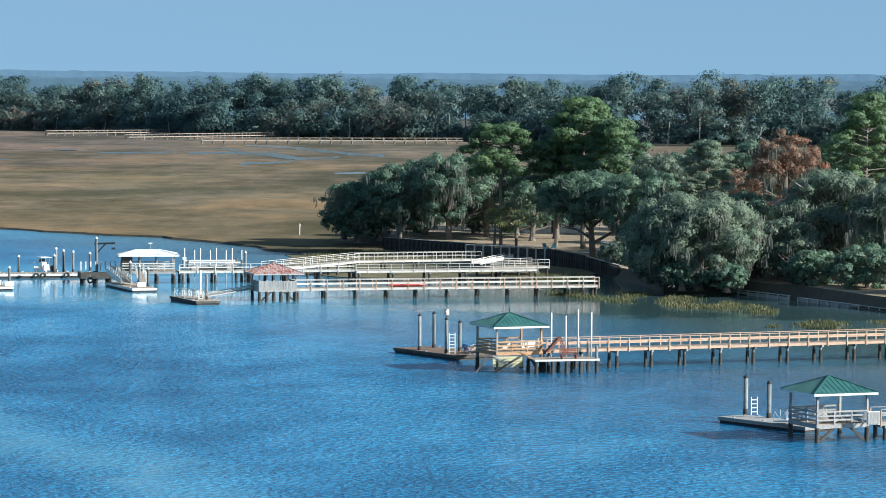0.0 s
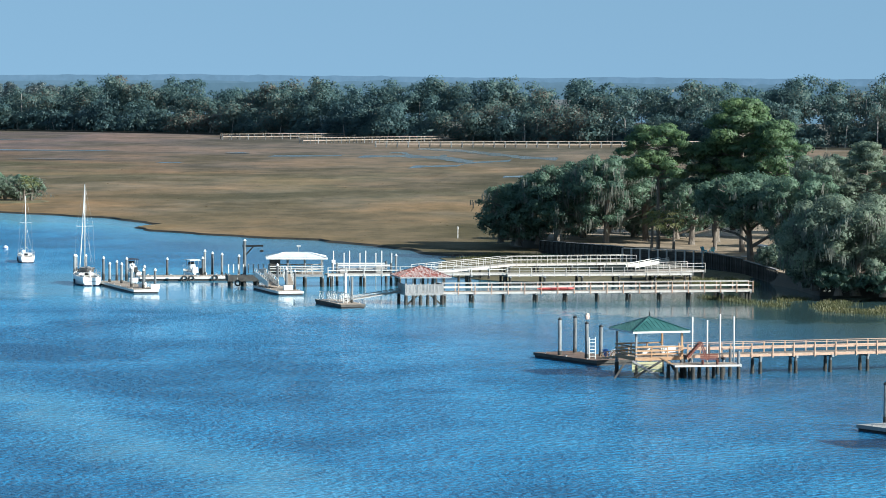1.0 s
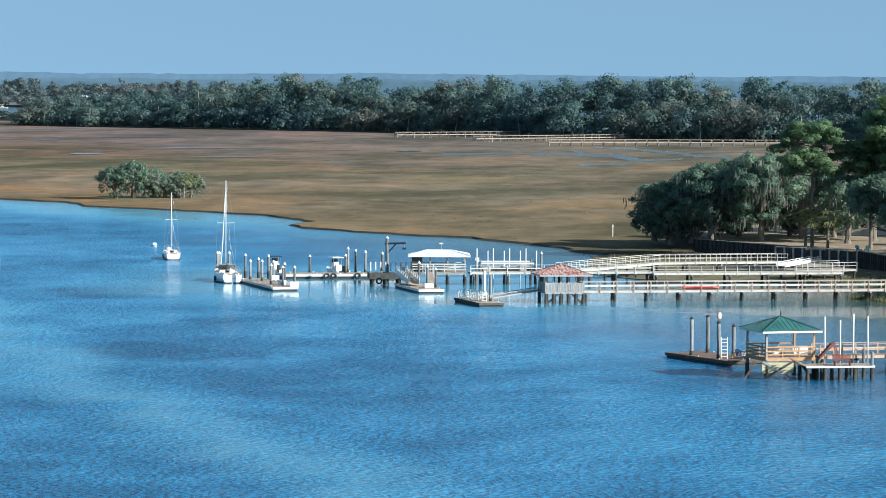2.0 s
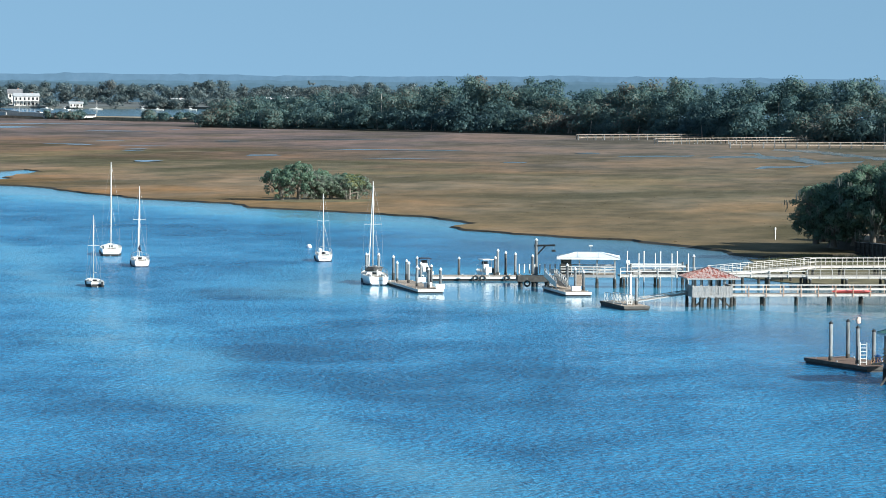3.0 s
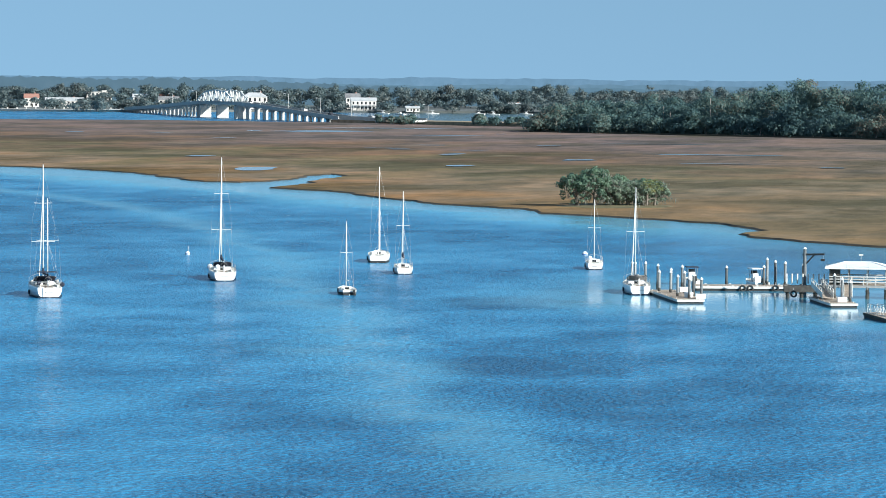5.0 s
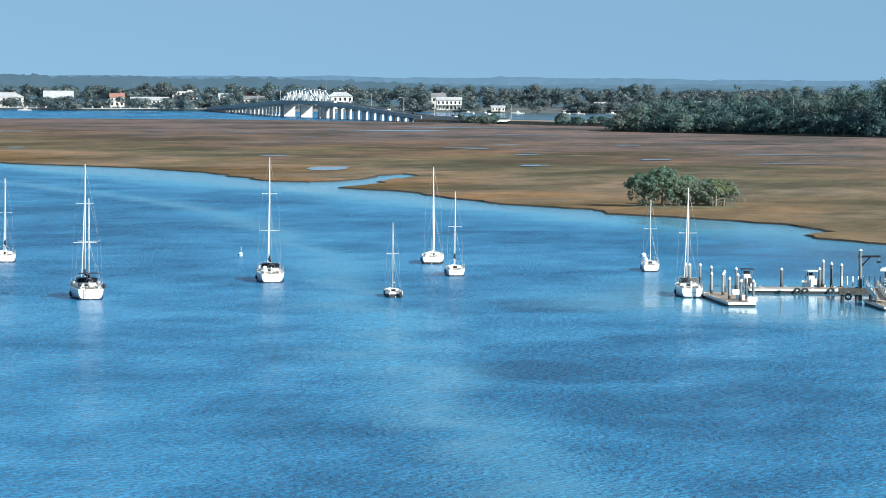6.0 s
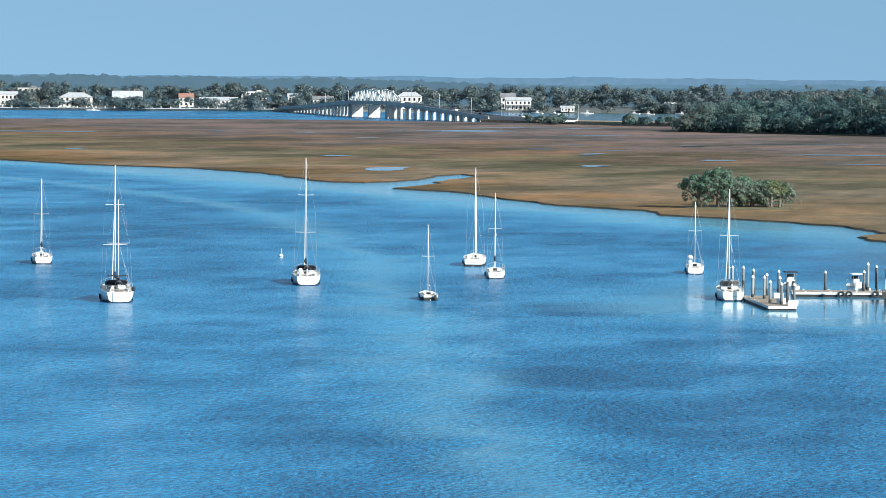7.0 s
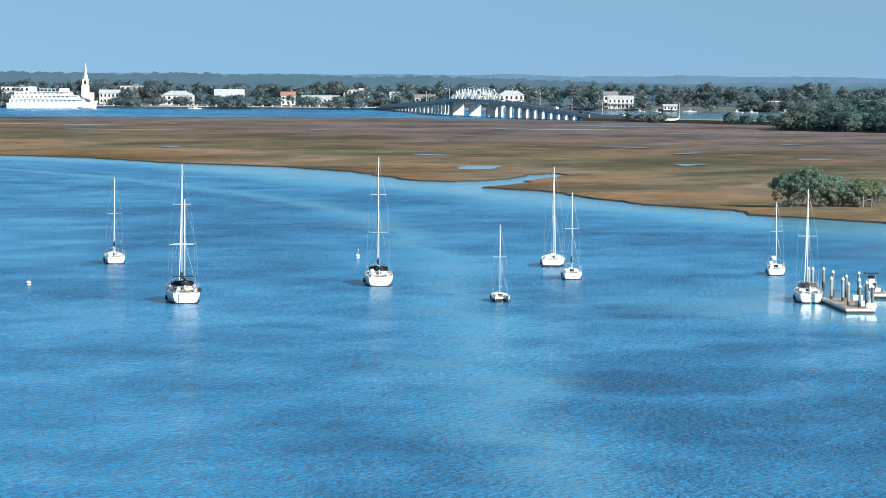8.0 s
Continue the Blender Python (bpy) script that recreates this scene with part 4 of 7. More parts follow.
def floating_dock(x, y, rz, L, W, label, top=0.5, mat=None, side=None, group=""):
    t = thing("floating_dock", pose(x, y, 0, 0, 0, rz), label, "floating dock", group)
    d = tagged(part("decking", deck_boards(L, W, 0, seed=3), mat or DECKING, t), kind="stuff")
    d.matrix_local = pose(-L / 2, 0, top)
    for s in (-1, 1):
        part("fascia", Geo().box((0, s * (W / 2 + 0.02), top - 0.15), (L + 0.08, 0.05, 0.28)), side or GREYWOOD, t)
        part("fascia", Geo().box((s * (L / 2 + 0.02), 0, top - 0.15), (0.05, W, 0.28)), side or GREYWOOD, t)
    part("pontoon", Geo().box((0, 0, 0.02), (L - 0.1, W - 0.1, top - 0.12 + 0.3), 0, 0.99), BLACK, t, "black flotation tub with weed")
    for i in range(max(2, int(L / 3))):
        for s in (-1, 1):
            g = Geo()
            g.box((0, 0, 0.04), (0.08, 0.06, 0.08)).box((0, 0, 0.1), (0.3, 0.05, 0.05))
            c = part("cleat", g, ALU, t)
            c.matrix_local = pose(-L / 2 + (i + 0.5) * L / max(2, int(L / 3)), s * (W / 2 - 0.15), top)
    return t


def mooring_pile(x, y, top, r=0.17, cap="white", mat=None, label=None, foot=0.9, group="mooring piles"):
    t = thing("mooring_pile", pose(x, y, -1.5), label or "weathered round mooring pile with a white cone cap", "pile", group)
    mat = mat or PILE
    h = top + 1.5
    part("shaft", shared(("shaft", round(h, 1), r, mat.name), lambda: Geo().tube([(0, 0, 0), (0, 0, h * 0.5), (0, 0, h)], [r, r * 0.97, r * 0.93], 12), True), mat, t)
    part("fouled_foot", shared(("wet_foot", r, foot), lambda: Geo().tube([(0, 0, 0.6), (0, 0, 1.5 + foot * 0.6), (0, 0, 1.5 + foot)], [r * 1.12, r * 1.12, r * 1.03], 12), True), FOULED, t, "dark wet foot with barnacles")
    if cap == "white":
        c = part("cap", shared(("cap", r), lambda: Geo().tube([(0, 0, -0.08), (0, 0, 0.02), (0, 0, 0.26)], [r * 1.12, r * 1.1, 0.02], 12)), CAP, t, "white plastic cone cap")
        c.matrix_local = pose(0, 0, h)
    elif cap == "dark":
        c = part("cap", shared(("cap_dark", r), lambda: Geo().tube([(0, 0, -0.05), (0, 0, 0.04), (0, 0, 0.2)], [r * 1.1, r * 1.1, 0.03], 12)), BLACK, t, "black cone cap")
        c.matrix_local = pose(0, 0, h)
    return t


def guide_post(x, y, z0, z1, label="slim white boat-lift guide post"):
    t = thing("guide_post", pose(x, y, z0), label, "guide post", "boat lift guide posts")
    part("pole", shared(("pole", round(z1 - z0, 1)), lambda: Geo().tube([(0, 0, 0), (0, 0, z1 - z0)], 0.075, 8), True), WHITEWOOD, t)
    part("bracket", shared(("bracket",), lambda: Geo().box((0, 0.1, 0.4), (0.14, 0.2, 0.1))), ALU, t)
    return t


def ladder(x, y, z, rz, h=2.0, w=0.5, mat=None, label="white aluminium swim ladder on the float"):
    t = thing("ladder", pose(x, y, z, 0, 0, rz), label, "ladder")
    for s in (-1, 1):
        part("side_rail", Geo().tube([(s * w / 2, 0, 0), (s * w / 2, 0, h)], 0.045, 8), mat or WHITEWOOD, t)
    for i in range(int(h / 0.33)):
        part("rung", shared(("rung", w), lambda: Geo().tube([(-w / 2, 0, 0), (w / 2, 0, 0)], 0.04, 6)), mat or WHITEWOOD, t).matrix_local = pose(0, 0, 0.25 + i * 0.33)
    return t


def gangway(a, b, width, label, mat=None, h=1.0, solid=False):
    """A sloping bridge from a to b with trussed sides."""
    a, b = Vector(a), Vector(b)
    L = (b - a).length
    rz = math.degrees(math.atan2(b.y - a.y, b.x - a.x))
    tilt = math.degrees(math.asin((b.z - a.z) / L))
    t = thing("gangway", Matrix.Translation(a) @ pose(0, 0, 0, 0, 0, rz) @ pose(0, 0, 0, 0, -tilt, 0), label, "gangway")
    mat = mat or WHITEWOOD
    tagged(part("decking", deck_boards(L, width, 0.02, seed=5), DECKING, t), kind="stuff")
    n = max(2, round(L / 1.1))
    for s in (-1, 1):
        y = s * width / 2
        part("bottom_chord", Geo().beam((0, y, -0.04), (L, y, -0.04), 0.07, 0.12), mat, t)
        part("top_chord", Geo().tube([(0, y, h * 0.7), (0.3, y, h), (L - 0.3, y, h), (L, y, h * 0.7)], 0.04, 6), mat, t)
        for i in range(n + 1):
            part("upright", Geo().tube([(L * i / n, y, 0), (L * i / n, y, h * (0.72 if i in (0, n) else 1))], 0.03, 6), mat, t)
        for i in range(n):
            lo, hi = (L * i / n, L * (i + 1) / n) if i % 2 else (L * (i + 1) / n, L * i / n)
            part("diagonal", Geo().tube([(lo, y, 0), (hi, y, h * 0.95)], 0.025, 6), mat, t)
        if solid:
            part("side_panel", Geo().box((L / 2, y + s * 0.04, h * 0.3), (L * 0.96, 0.02, h * 0.62)), mat, t)
    return t


def dock_box(x, y, z, rz, s=(1.1, 0.55, 0.6), mat=None, label="white fibreglass dock box with a lid"):
    t = thing("dock_box", pose(x, y, z, 0, 0, rz), label, "dock box")
    part("bin", Geo().box((0, 0, s[2] * 0.4), (s[0], s[1], s[2] * 0.8), 0, 1.04), mat or GEL, t)
    part("lid", Geo().box((0, 0, s[2] * 0.9), (s[0] * 1.08, s[1] * 1.1, s[2] * 0.2), 0, 0.9), mat or GEL, t)
    return t


def garden_chair(x, y, z, rz, mat, label):
    """A slatted armchair with a raked back."""
    t = thing("garden_chair", pose(x, y, z, 0, 0, rz), label, "chair")
    for s in (-1, 1):
        part("front_leg", Geo().box((s * 0.3, -0.35, 0.2), (0.05, 0.1, 0.42)), mat, t)
        part("back_leg", Geo().beam((s * 0.3, 0.45, 0.0), (s * 0.3, -0.3, 0.38), 0.04, 0.12), mat, t)
        part("armrest", Geo().box((s * 0.34, -0.05, 0.55), (0.13, 0.75, 0.03)), mat, t)
    for i in range(4):
        part("seat_slat", Geo().box((0, -0.3 + i * 0.15, 0.38 - i * 0.035), (0.56, 0.13, 0.025)), mat, t)
    for i in range(5):
        part("back_slat", Geo().beam(((i - 2) * 0.11, 0.2, 0.27), ((i - 2) * 0.13, 0.55, 0.98 - 0.04 * abs(i - 2)), 0.1, 0.025), mat, t)
    return t


def table_bench(x, y, z, rz, mat, label="dark picnic table with two benches under the roof"):
    t = thing("picnic_table", pose(x, y, z, 0, 0, rz), label, "table")
    for i in range(4):
        part("top_board", Geo().box((0, -0.3 + i * 0.2, 0.74), (1.8, 0.18, 0.04)), mat, t)
    for s in (-1, 1):
        part("bench_board", Geo().box((0, s * 0.75, 0.44), (1.8, 0.26, 0.04)), mat, t)
        for e in (-1, 1):
            part("leg", Geo().beam((e * 0.6, s * 0.6, 0), (e * 0.6, s * 0.2, 0.74), 0.05, 0.09), mat, t)
        part("cross_bar", Geo().beam((s * 0.6, -0.85, 0.4), (s * 0.6, 0.85, 0.4), 0.05, 0.09), mat, t)
    return t


# --- the green-roofed dock with the long pier ---
C2 = (6.4, 344.8)
pavilion(*C2, 23, (4.86, 4.86), 1.95, 4.35, 5.5, GREENROOF, NEWWOOD, "timber dock pavilion with a green ribbed metal hip roof", rails=(0.25, 0.55, 0.92), skip=("right",), dark_posts=GREYWOOD, fascia=WHITEWOOD)
f = thing("roof_finial", pose(*C2, 5.5), "small dark metal finial on the green roof peak", "finial")
part("spike", Geo().tube([(0, 0, 0), (0, 0, 0.25), (0, 0, 0.6)], [0.04, 0.06, 0.01], 8), BLACK, f)
part("ball", Geo().blob((0, 0, 0.28), (0.09, 0.09, 0.09)), BLACK, f)
pier((9.6, 345.4), (58.0, 366.5), 1.9, 1.95, "long sun-bleached timber pier on paired piles", PINKWOOD, (0.52, 1.0), bay=2.2, pile_gap=3.9, rail_h=1.0)
# stair and lower landing beside the pavilion
t = thing("landing", pose(9.5, 341.8, 0, 0, 0, 16), "lower timber landing with pale edge boards beside the pavilion", "landing")
d = tagged(part("decking", deck_boards(6.4, 3.0, 0), DECKING, t), kind="stuff")
d.matrix_local = pose(-1.2, 0, 1.35)
part("edge_board", Geo().box((2.0, -1.52, 1.27), (6.4, 0.06, 0.18)), PALEWOOD, t)
part("edge_board", Geo().box((5.2, 0, 1.25), (0.06, 3.0, 0.28)), WHITEWOOD, t)
for px_ in (-1.0, 0.6, 2.0, 3.4, 5.0):
    for py_ in (-1.3, 1.3):
        pile_parts(t, px_, py_, 1.25 if px_ < 5 else 2.6, r=0.15)
for i in range(4):
    part("step", Geo().box((-1.4 - i * 0.28, -0.6, 1.5 + i * 0.15), (0.3, 1.3, 0.05)), NEWWOOD, t)
t = thing("folding_stair", pose(9.9, 342.4, 1.9, 0, 0, 14), "dark red-brown slatted folding stair leaning on the rail", "stair")
for s in (-1, 1):
    part("stringer", Geo().beam((0, s * 0.35, 0.0), (1.3, s * 0.35, 1.45), 0.06, 0.16), MAROON, t)
    part("leg", Geo().beam((1.3, s * 0.35, 1.45), (1.9, s * 0.35, -0.2), 0.06, 0.1), MAROON, t)
for i in range(6):
    part("tread", Geo().box((0.12 + i * 0.22, 0, 0.12 + i * 0.24), (0.24, 0.75, 0.05)), MAROON, t)
t = thing("deck_bench", pose(12.0, 341.3, 1.35, 0, 0, 14), "reddish slatted deck bench on the lower landing", "bench")
for i in range(3):
    part("seat_slat", Geo().box((0, -0.2 + i * 0.17, 0.45), (1.7, 0.15, 0.04)), MAROON, t)
    part("back_slat", Geo().box((0, 0.3, 0.6 + i * 0.16), (1.7, 0.04, 0.13)), MAROON, t)
for s in (-1, 1):
    part("leg", Geo().box((s * 0.7, 0.0, 0.22), (0.1, 0.5, 0.45)), MAROON, t)
t = thing("brace_panel", pose(6.2, 341.9, 0, 0, 0, 13.5), "yellow-green boards with crossed braces below the pavilion deck", "bracing")
for i in range(4):
    part("board", Geo().box((0, 0, 0.65 + i * 0.25), (2.9, 0.05, 0.22)), YELLOW, t)
for s in (-1, 1):
    part("brace", Geo().beam((-s * 1.9, -0.08, -0.3), (s * 1.4, -0.08, 1.6), 0.06, 0.2), DARKTIMBER if s > 0 else GREYWOOD, t)
    part("outer_brace", Geo().beam((s * 3.3, -0.05, -0.3), (s * 2.0, -0.05, 1.6), 0.08, 0.18), DARKTIMBER, t)
for px_, top in ((10.4, 5.6), (11.8, 5.25), (13.0, 5.8), (14.3, 5.55)):
    guide_post(px_, 343.4 + (px_ - 10) * 0.5, 1.2, top)
floating_dock(0.1, 361.2, -57, 11.6, 4.4, "old floating dock with dark timber sides by the green pavilion", side=DARKTIMBER, mat=BROWNDECK)
gangway((2.3, 355.9, 0.75), (4.9, 347.2, 1.8), 1.1, "short pale timber gangway from float to pavilion", NEWWOOD, 0.5)
for px_, py_, top in ((-2.3, 361.9, 4.0), (-0.85, 365.2, 4.0), (0.4, 358.0, 3.9), (1.75, 361.0, 3.4)):
    mooring_pile(px_, py_, top, 0.19, "dark", label="tall grey mooring pile with a black cone cap")
ladder(0.95, 357.4, 0.5, 12, 2.1, 0.6)
t = thing("windsock", pose(0.4, 358.0, 4.1), "pale orange flag furled on top of a pile", "flag")
part("staff", Geo().tube([(0, 0, 0), (0, 0, 0.8)], 0.03, 6), BLACK, t)
part("cloth", Geo().tube([(0.05, 0, 0.2), (0.0, 0, 0.5), (0.08, 0, 0.8)], [0.2, 0.26, 0.16], 8), WARM, t)
garden_chair(2.4, 358.4, 0.5, 160, BLUE, "bright blue plastic garden chair on the float")
garden_chair(3.0, 357.6, 0.5, 190, GEL, "white plastic garden chair on the float")
dock_box(6.1, 345.9, 1.95, 13)
dock_box(8.2, 345.6, 1.95, 13, (1.5, 0.7, 0.8), GEL, "white cooler chest under the pavilion roof")
table_bench(7.2, 344.0, 1.95, 20, GREYWOOD, "grey weathered picnic table under the pavilion roof")

# --- the nearer green-roofed dock ---
C3 = (30.3, 281.7)
pavilion(*C3, 22.5, (4.63, 4.63), 1.45, 3.85, 5.0, GREENROOF, GREYWOOD, "grey timber dock pavilion with a green ribbed metal hip roof", rails=(0.3, 0.62, 0.95), dark_posts=GREYWOOD, skip=("right",), overhang=0.5, fascia=WHITEWOOD)
pier((34.0, 281.8), (80.0, 297.0), 1.9, 1.45, "silvered timber pier running ashore from the nearer pavilion", GREYWOOD, (0.52, 1.0), rail_h=1.0)
floating_dock(27.0, 291.3, -53, 10.4, 3.0, "pale silvered floating dock by the nearer pavilion", side=GREYWOOD, mat=GREYWOOD)
gangway((27.2, 289.2, 0.7), (29.8, 283.0, 1.4), 1.1, "white railed aluminium gangway to the float", WHITEWOOD, 0.95)
mooring_pile(25.1, 297.2, 3.5, 0.2, "dark", label="tall grey mooring pile with a black cone cap")
mooring_pile(26.7, 293.6, 3.35, 0.2, "dark", label="tall grey mooring pile with a black cone cap")
ladder(25.7, 296.0, 0.5, 20, 1.5, 0.55)
table_bench(31.9, 281.2, 1.45, 25, DARKTIMBER)
garden_chair(30.5, 280.2, 1.45, 150, GREYWOOD, "grey slatted garden chair under the green roof")
garden_chair(32.9, 280.1, 1.45, 200, GREYWOOD, "grey slatted garden chair beside the rail")
t = thing("notice_board", pose(33.5, 278.9, 1.45, 0, 0, 18), "plain pale board fixed to the pavilion rail", "board")
part("panel", Geo().box((0, 0, 0.5), (1.0, 0.06, 0.95)), GREYWOOD, t)
part("frame", Geo().box((0, 0.05, 0.5), (1.1, 0.04, 1.05)), WHITEWOOD, t)

# --- the red-roofed dock ---
C4 = (-20.9, 445.4)
pavilion(*C4, 14.5, (4.75, 4.75), 1.5, 3.45, 4.62, RUSTROOF, GREYWOOD, "old dock house with a rusty red patched metal roof", rails=(0.92,), boarded=("front", "left", "right"), skip=("back",), posts_each=5, overhang=0.8, fascia=GREYWOOD, braces=True)
pier((-18.6, 447.2), (19.6, 458.1), 1.7, 1.4, "white-railed timber pier to the red-roofed dock house", PALEWOOD, (0.5, 1.0), bay=2.05, pile_gap=4.1, rail_h=1.0)
floating_dock(-30.3, 440.2, -68, 10.5, 3.0, "dark floating dock below the red-roofed dock house", side=DARKTIMBER)
gangway((-29.6, 441.2, 0.65), (-23.3, 446.0, 1.5), 1.0, "long slender grey gangway rising to the dock house", GREYWOOD, 0.3)
gangway((-32.6, 444.0, 0.55), (-29.2, 437.6, 0.56), 1.1, "white tubular railing frame lying along the float", WHITEWOOD, 1.0)
mooring_pile(-29.7, 441.0, 3.9, 0.15, "none", WHITEWOOD, "slim white pipe pile holding the float")
mooring_pile(-28.7, 438.0, 3.6, 0.17, "none", PILE, "grey pipe pile holding the float")
ladder(-29.4, 437.2, 0.4, 10, 1.3, 0.5)
t = thing("upturned_kayak", pose(-4.5, 451.1, 1.42, 0, 0, 15.5), "faded red kayak lying along the pier", "kayak")
g = Geo()
R = [(-2.4, 0.02), (-1.9, 0.22), (-0.8, 0.33), (0.8, 0.33), (1.9, 0.22), (2.4, 0.02)]
for i, (x, r) in enumerate(R):
    for k in range(8):
        a = math.pi * 2 * k / 8
        g.v.append((x, r * math.cos(a), 0.22 + 0.2 * math.sin(a) * min(1, r / 0.2)))
for i in range(len(R) - 1):
    for k in range(8):
        g.f.append((i * 8 + k, i * 8 + (k + 1) % 8, (i + 1) * 8 + (k + 1) % 8, (i + 1) * 8 + k))
part("hull", g, RED, t, smooth=True)
part("cockpit_rim", Geo().box((0, 0, 0.44), (0.8, 0.4, 0.05)), BLACK, t)

# --- the long marina dock with the pale-roofed pavilion ---
C1 = (-39.2, 478.9)
pavilion(*C1, 7, (7.0, 4.6), 1.7, 3.82, 4.42, WHITEROOF, GREYWOOD, "dock pavilion with a pale metal hip roof", rails=(0.35, 0.7, 1.0), posts_each=3, overhang=0.5, fascia=WHITEWOOD, ridge=1.6, braces=False, rail=PALEWOOD, skip=("right",), dark_posts=DARKTIMBER, rib=2.2, closet=True)
t = thing("weather_vane", pose(-38.9, 479, 4.42), "thin white mast with a small vane on the pale roof", "vane")
part("mast", Geo().tube([(0, 0, 0), (0, 0, 1.0)], 0.03, 6), WIRE, t)
part("vane", Geo().box((0, 0, 0.85), (0.5, 0.06, 0.16)), WHITEWOOD, t)
pier((-35.2, 478.4), (-12.0, 484.8), 2.4, 1.7, "main timber pier running ashore from the pale-roofed pavilion", PALEWOOD, (0.5, 1.0), bay=2.4, pile_gap=5.0, rail_h=0.9, back=False, deck_mat=PALEDECK)
pier((-12.0, 484.9), (12.5, 491.6), 3.4, 1.55, "wide sun-bleached deck of the main pier with slender rails", PALEWOOD, (0.5, 1.0), bay=1.6, pile_gap=5.0, rail_h=0.85, back=False, thin=True, deck_mat=PALEDECK)
pier((-23.5, 483.0), (-12.5, 503.0), 1.9, 1.7, "white-railed timber ramp up to the walkway", PALEWOOD, (0.5, 1.0), bay=1.9, pile_gap=6, rail_h=1.0, z_end=1.85, front=True, thin=True, deck_mat=PALEDECK)
pier((-12.8, 503.4), (5.0, 512.5), 1.9, 1.85, "white-railed upper walkway to the bulkhead", PALEWOOD, (0.5, 1.0), bay=1.5, pile_gap=5, rail_h=1.0, z_end=1.75, thin=True, deck_mat=PALEDECK)
floating_dock(-60.1, 469.8, -68.5, 19.5, 3.2, "long pale finger dock with many mooring piles", side=WHITEWOOD)
floating_dock(-55.3, 489.8, 15, 12.4, 4.2, "white-sided connecting dock with hanging tyres", side=WHITEWOOD, top=0.6)
floating_dock(-46.9, 491.6, 10, 4.6, 4.0, "white-sided connecting dock beside the crane", side=WHITEWOOD, top=0.6)
floating_dock(-40.3, 465.8, -70, 13.2, 3.2, "white-edged float below the pale-roofed pavilion", side=WHITEWOOD)
gangway((-41.0, 466.5, 0.65), (-43.6, 474.0, 1.7), 1.3, "white-panelled aluminium gangway down to the float", WHITEWOOD, 1.0, solid=True)
gangway((-39.2, 470.5, 0.65), (-40.2, 476.2, 1.7), 1.0, "white railed stair ramp by the gangway", WHITEWOOD, 1.05)
for px_, py_, top in ((-71.6, 499.0, 2.7), (-71.9, 502.4, 2.5), (-70.6, 502.8, 2.5), (-66.0, 488.0, 3.0), (-63.4, 475.9, 2.9), (-61.5, 473.6, 3.0), (-63.9, 486.0, 2.6), (-62.9, 488.2, 2.9), (-59.2, 466.3, 2.9),
                      (-61.0, 480.0, 2.6), (-57.3, 463.7, 2.8), (-58.2, 471.2, 2.8), (-55.8, 463.6, 2.8), (-57.96, 492.3, 2.7), (-53.0, 491.4, 2.9), (-53.1, 494.5, 3.7), (-52.1, 494.8, 3.4), (-50.7, 494.0, 3.3), (-48.4, 494.0, 3.1),
                      (-40.8, 470.2, 3.2), (-39.2, 465.4, 3.0), (-37.9, 463.2, 2.8), (-27.0, 493.0, 3.4)):
    mooring_pile(px_, py_, top)
for i in range(8):
    x = -34.6 + i * 1.05
    guide_post(x, 482.5 + (i % 2) * 4.0 + 0.2 * i, -0.5, 4.5 - (i % 2) * 0.5)
# boat lift beside the pavilion
t = thing("boat_lift", pose(-31.0, 484.6, 0, 0, 0, 12), "dark steel boat lift cradle between white guide posts", "boat lift")
for s in (-1, 1):
    part("cradle_beam", Geo().beam((-3.6, s * 1.6, 1.7), (3.6, s * 1.6, 1.7), 0.2, 0.26), BLACK, t)
    part("bunk", Geo().beam((-3.2, s * 0.7, 2.0), (3.2, s * 0.7, 2.1), 0.2, 0.14), GREYWOOD, t)
    part("top_beam", Geo().beam((-3.7, s * 2.3, 2.6), (3.7, s * 2.3, 2.6), 0.14, 0.2), ALU, t)
    for e in (-1, 1):
        pile_parts(t, e * 3.6, s * 2.3, 2.9, r=0.16)
        part("cable", Geo().tube([(e * 3.2, s * 1.9, 1.7), (e * 3.2, s * 2.2, 2.6)], 0.02, 5), WIRE, t)
        part("cross_beam", Geo().beam((e * 2.4, -1.9, 1.5), (e * 2.4, 1.9, 1.5), 0.2, 0.22), BLACK, t)
part("motor_box", Geo().box((-3.5, 2.3, 2.9), (0.5, 0.4, 0.4)), GEL, t)
dock_box(-33.0, 479.6, 1.7, 14, (1.0, 0.5, 0.55), GREYWOOD, "low grey timber locker on the pier")
dock_box(-28.5, 480.9, 1.7, 14, (0.7, 0.5, 0.9), GREYWOOD, "grey upright locker on the pier")
table_bench(-38.4, 479.2, 1.7, 10, PALEWOOD, "pale picnic table under the white pavilion roof")
# crane on the pier head
t = thing("davit_crane", pose(-46.4, 482.6, -1.0), "timber davit crane with a dark arm on the pier head", "crane")
part("mast", Geo().tube([(0, 0, 0), (0, 0, 6.7)], [0.26, 0.2], 10), PILE, t)
part("cap", Geo().tube([(0, 0, 6.7), (0, 0, 6.95)], [0.26, 0.05], 10), CAP, t)
part("arm", Geo().beam((-0.3, 0, 6.0), (2.5, -0.4, 6.1), 0.16, 0.24), BLACK, t)
part("strut", Geo().beam((0.1, 0, 4.8), (1.2, -0.2, 6.0), 0.12, 0.16), BLACK, t)
part("hook_block", Geo().box((2.3, -0.4, 5.4), (0.5, 0.2, 0.25)), BLACK, t)
part("cable", Geo().tube([(2.35, -0.4, 5.5), (2.35, -0.4, 6.1)], 0.02, 5), WIRE, t)
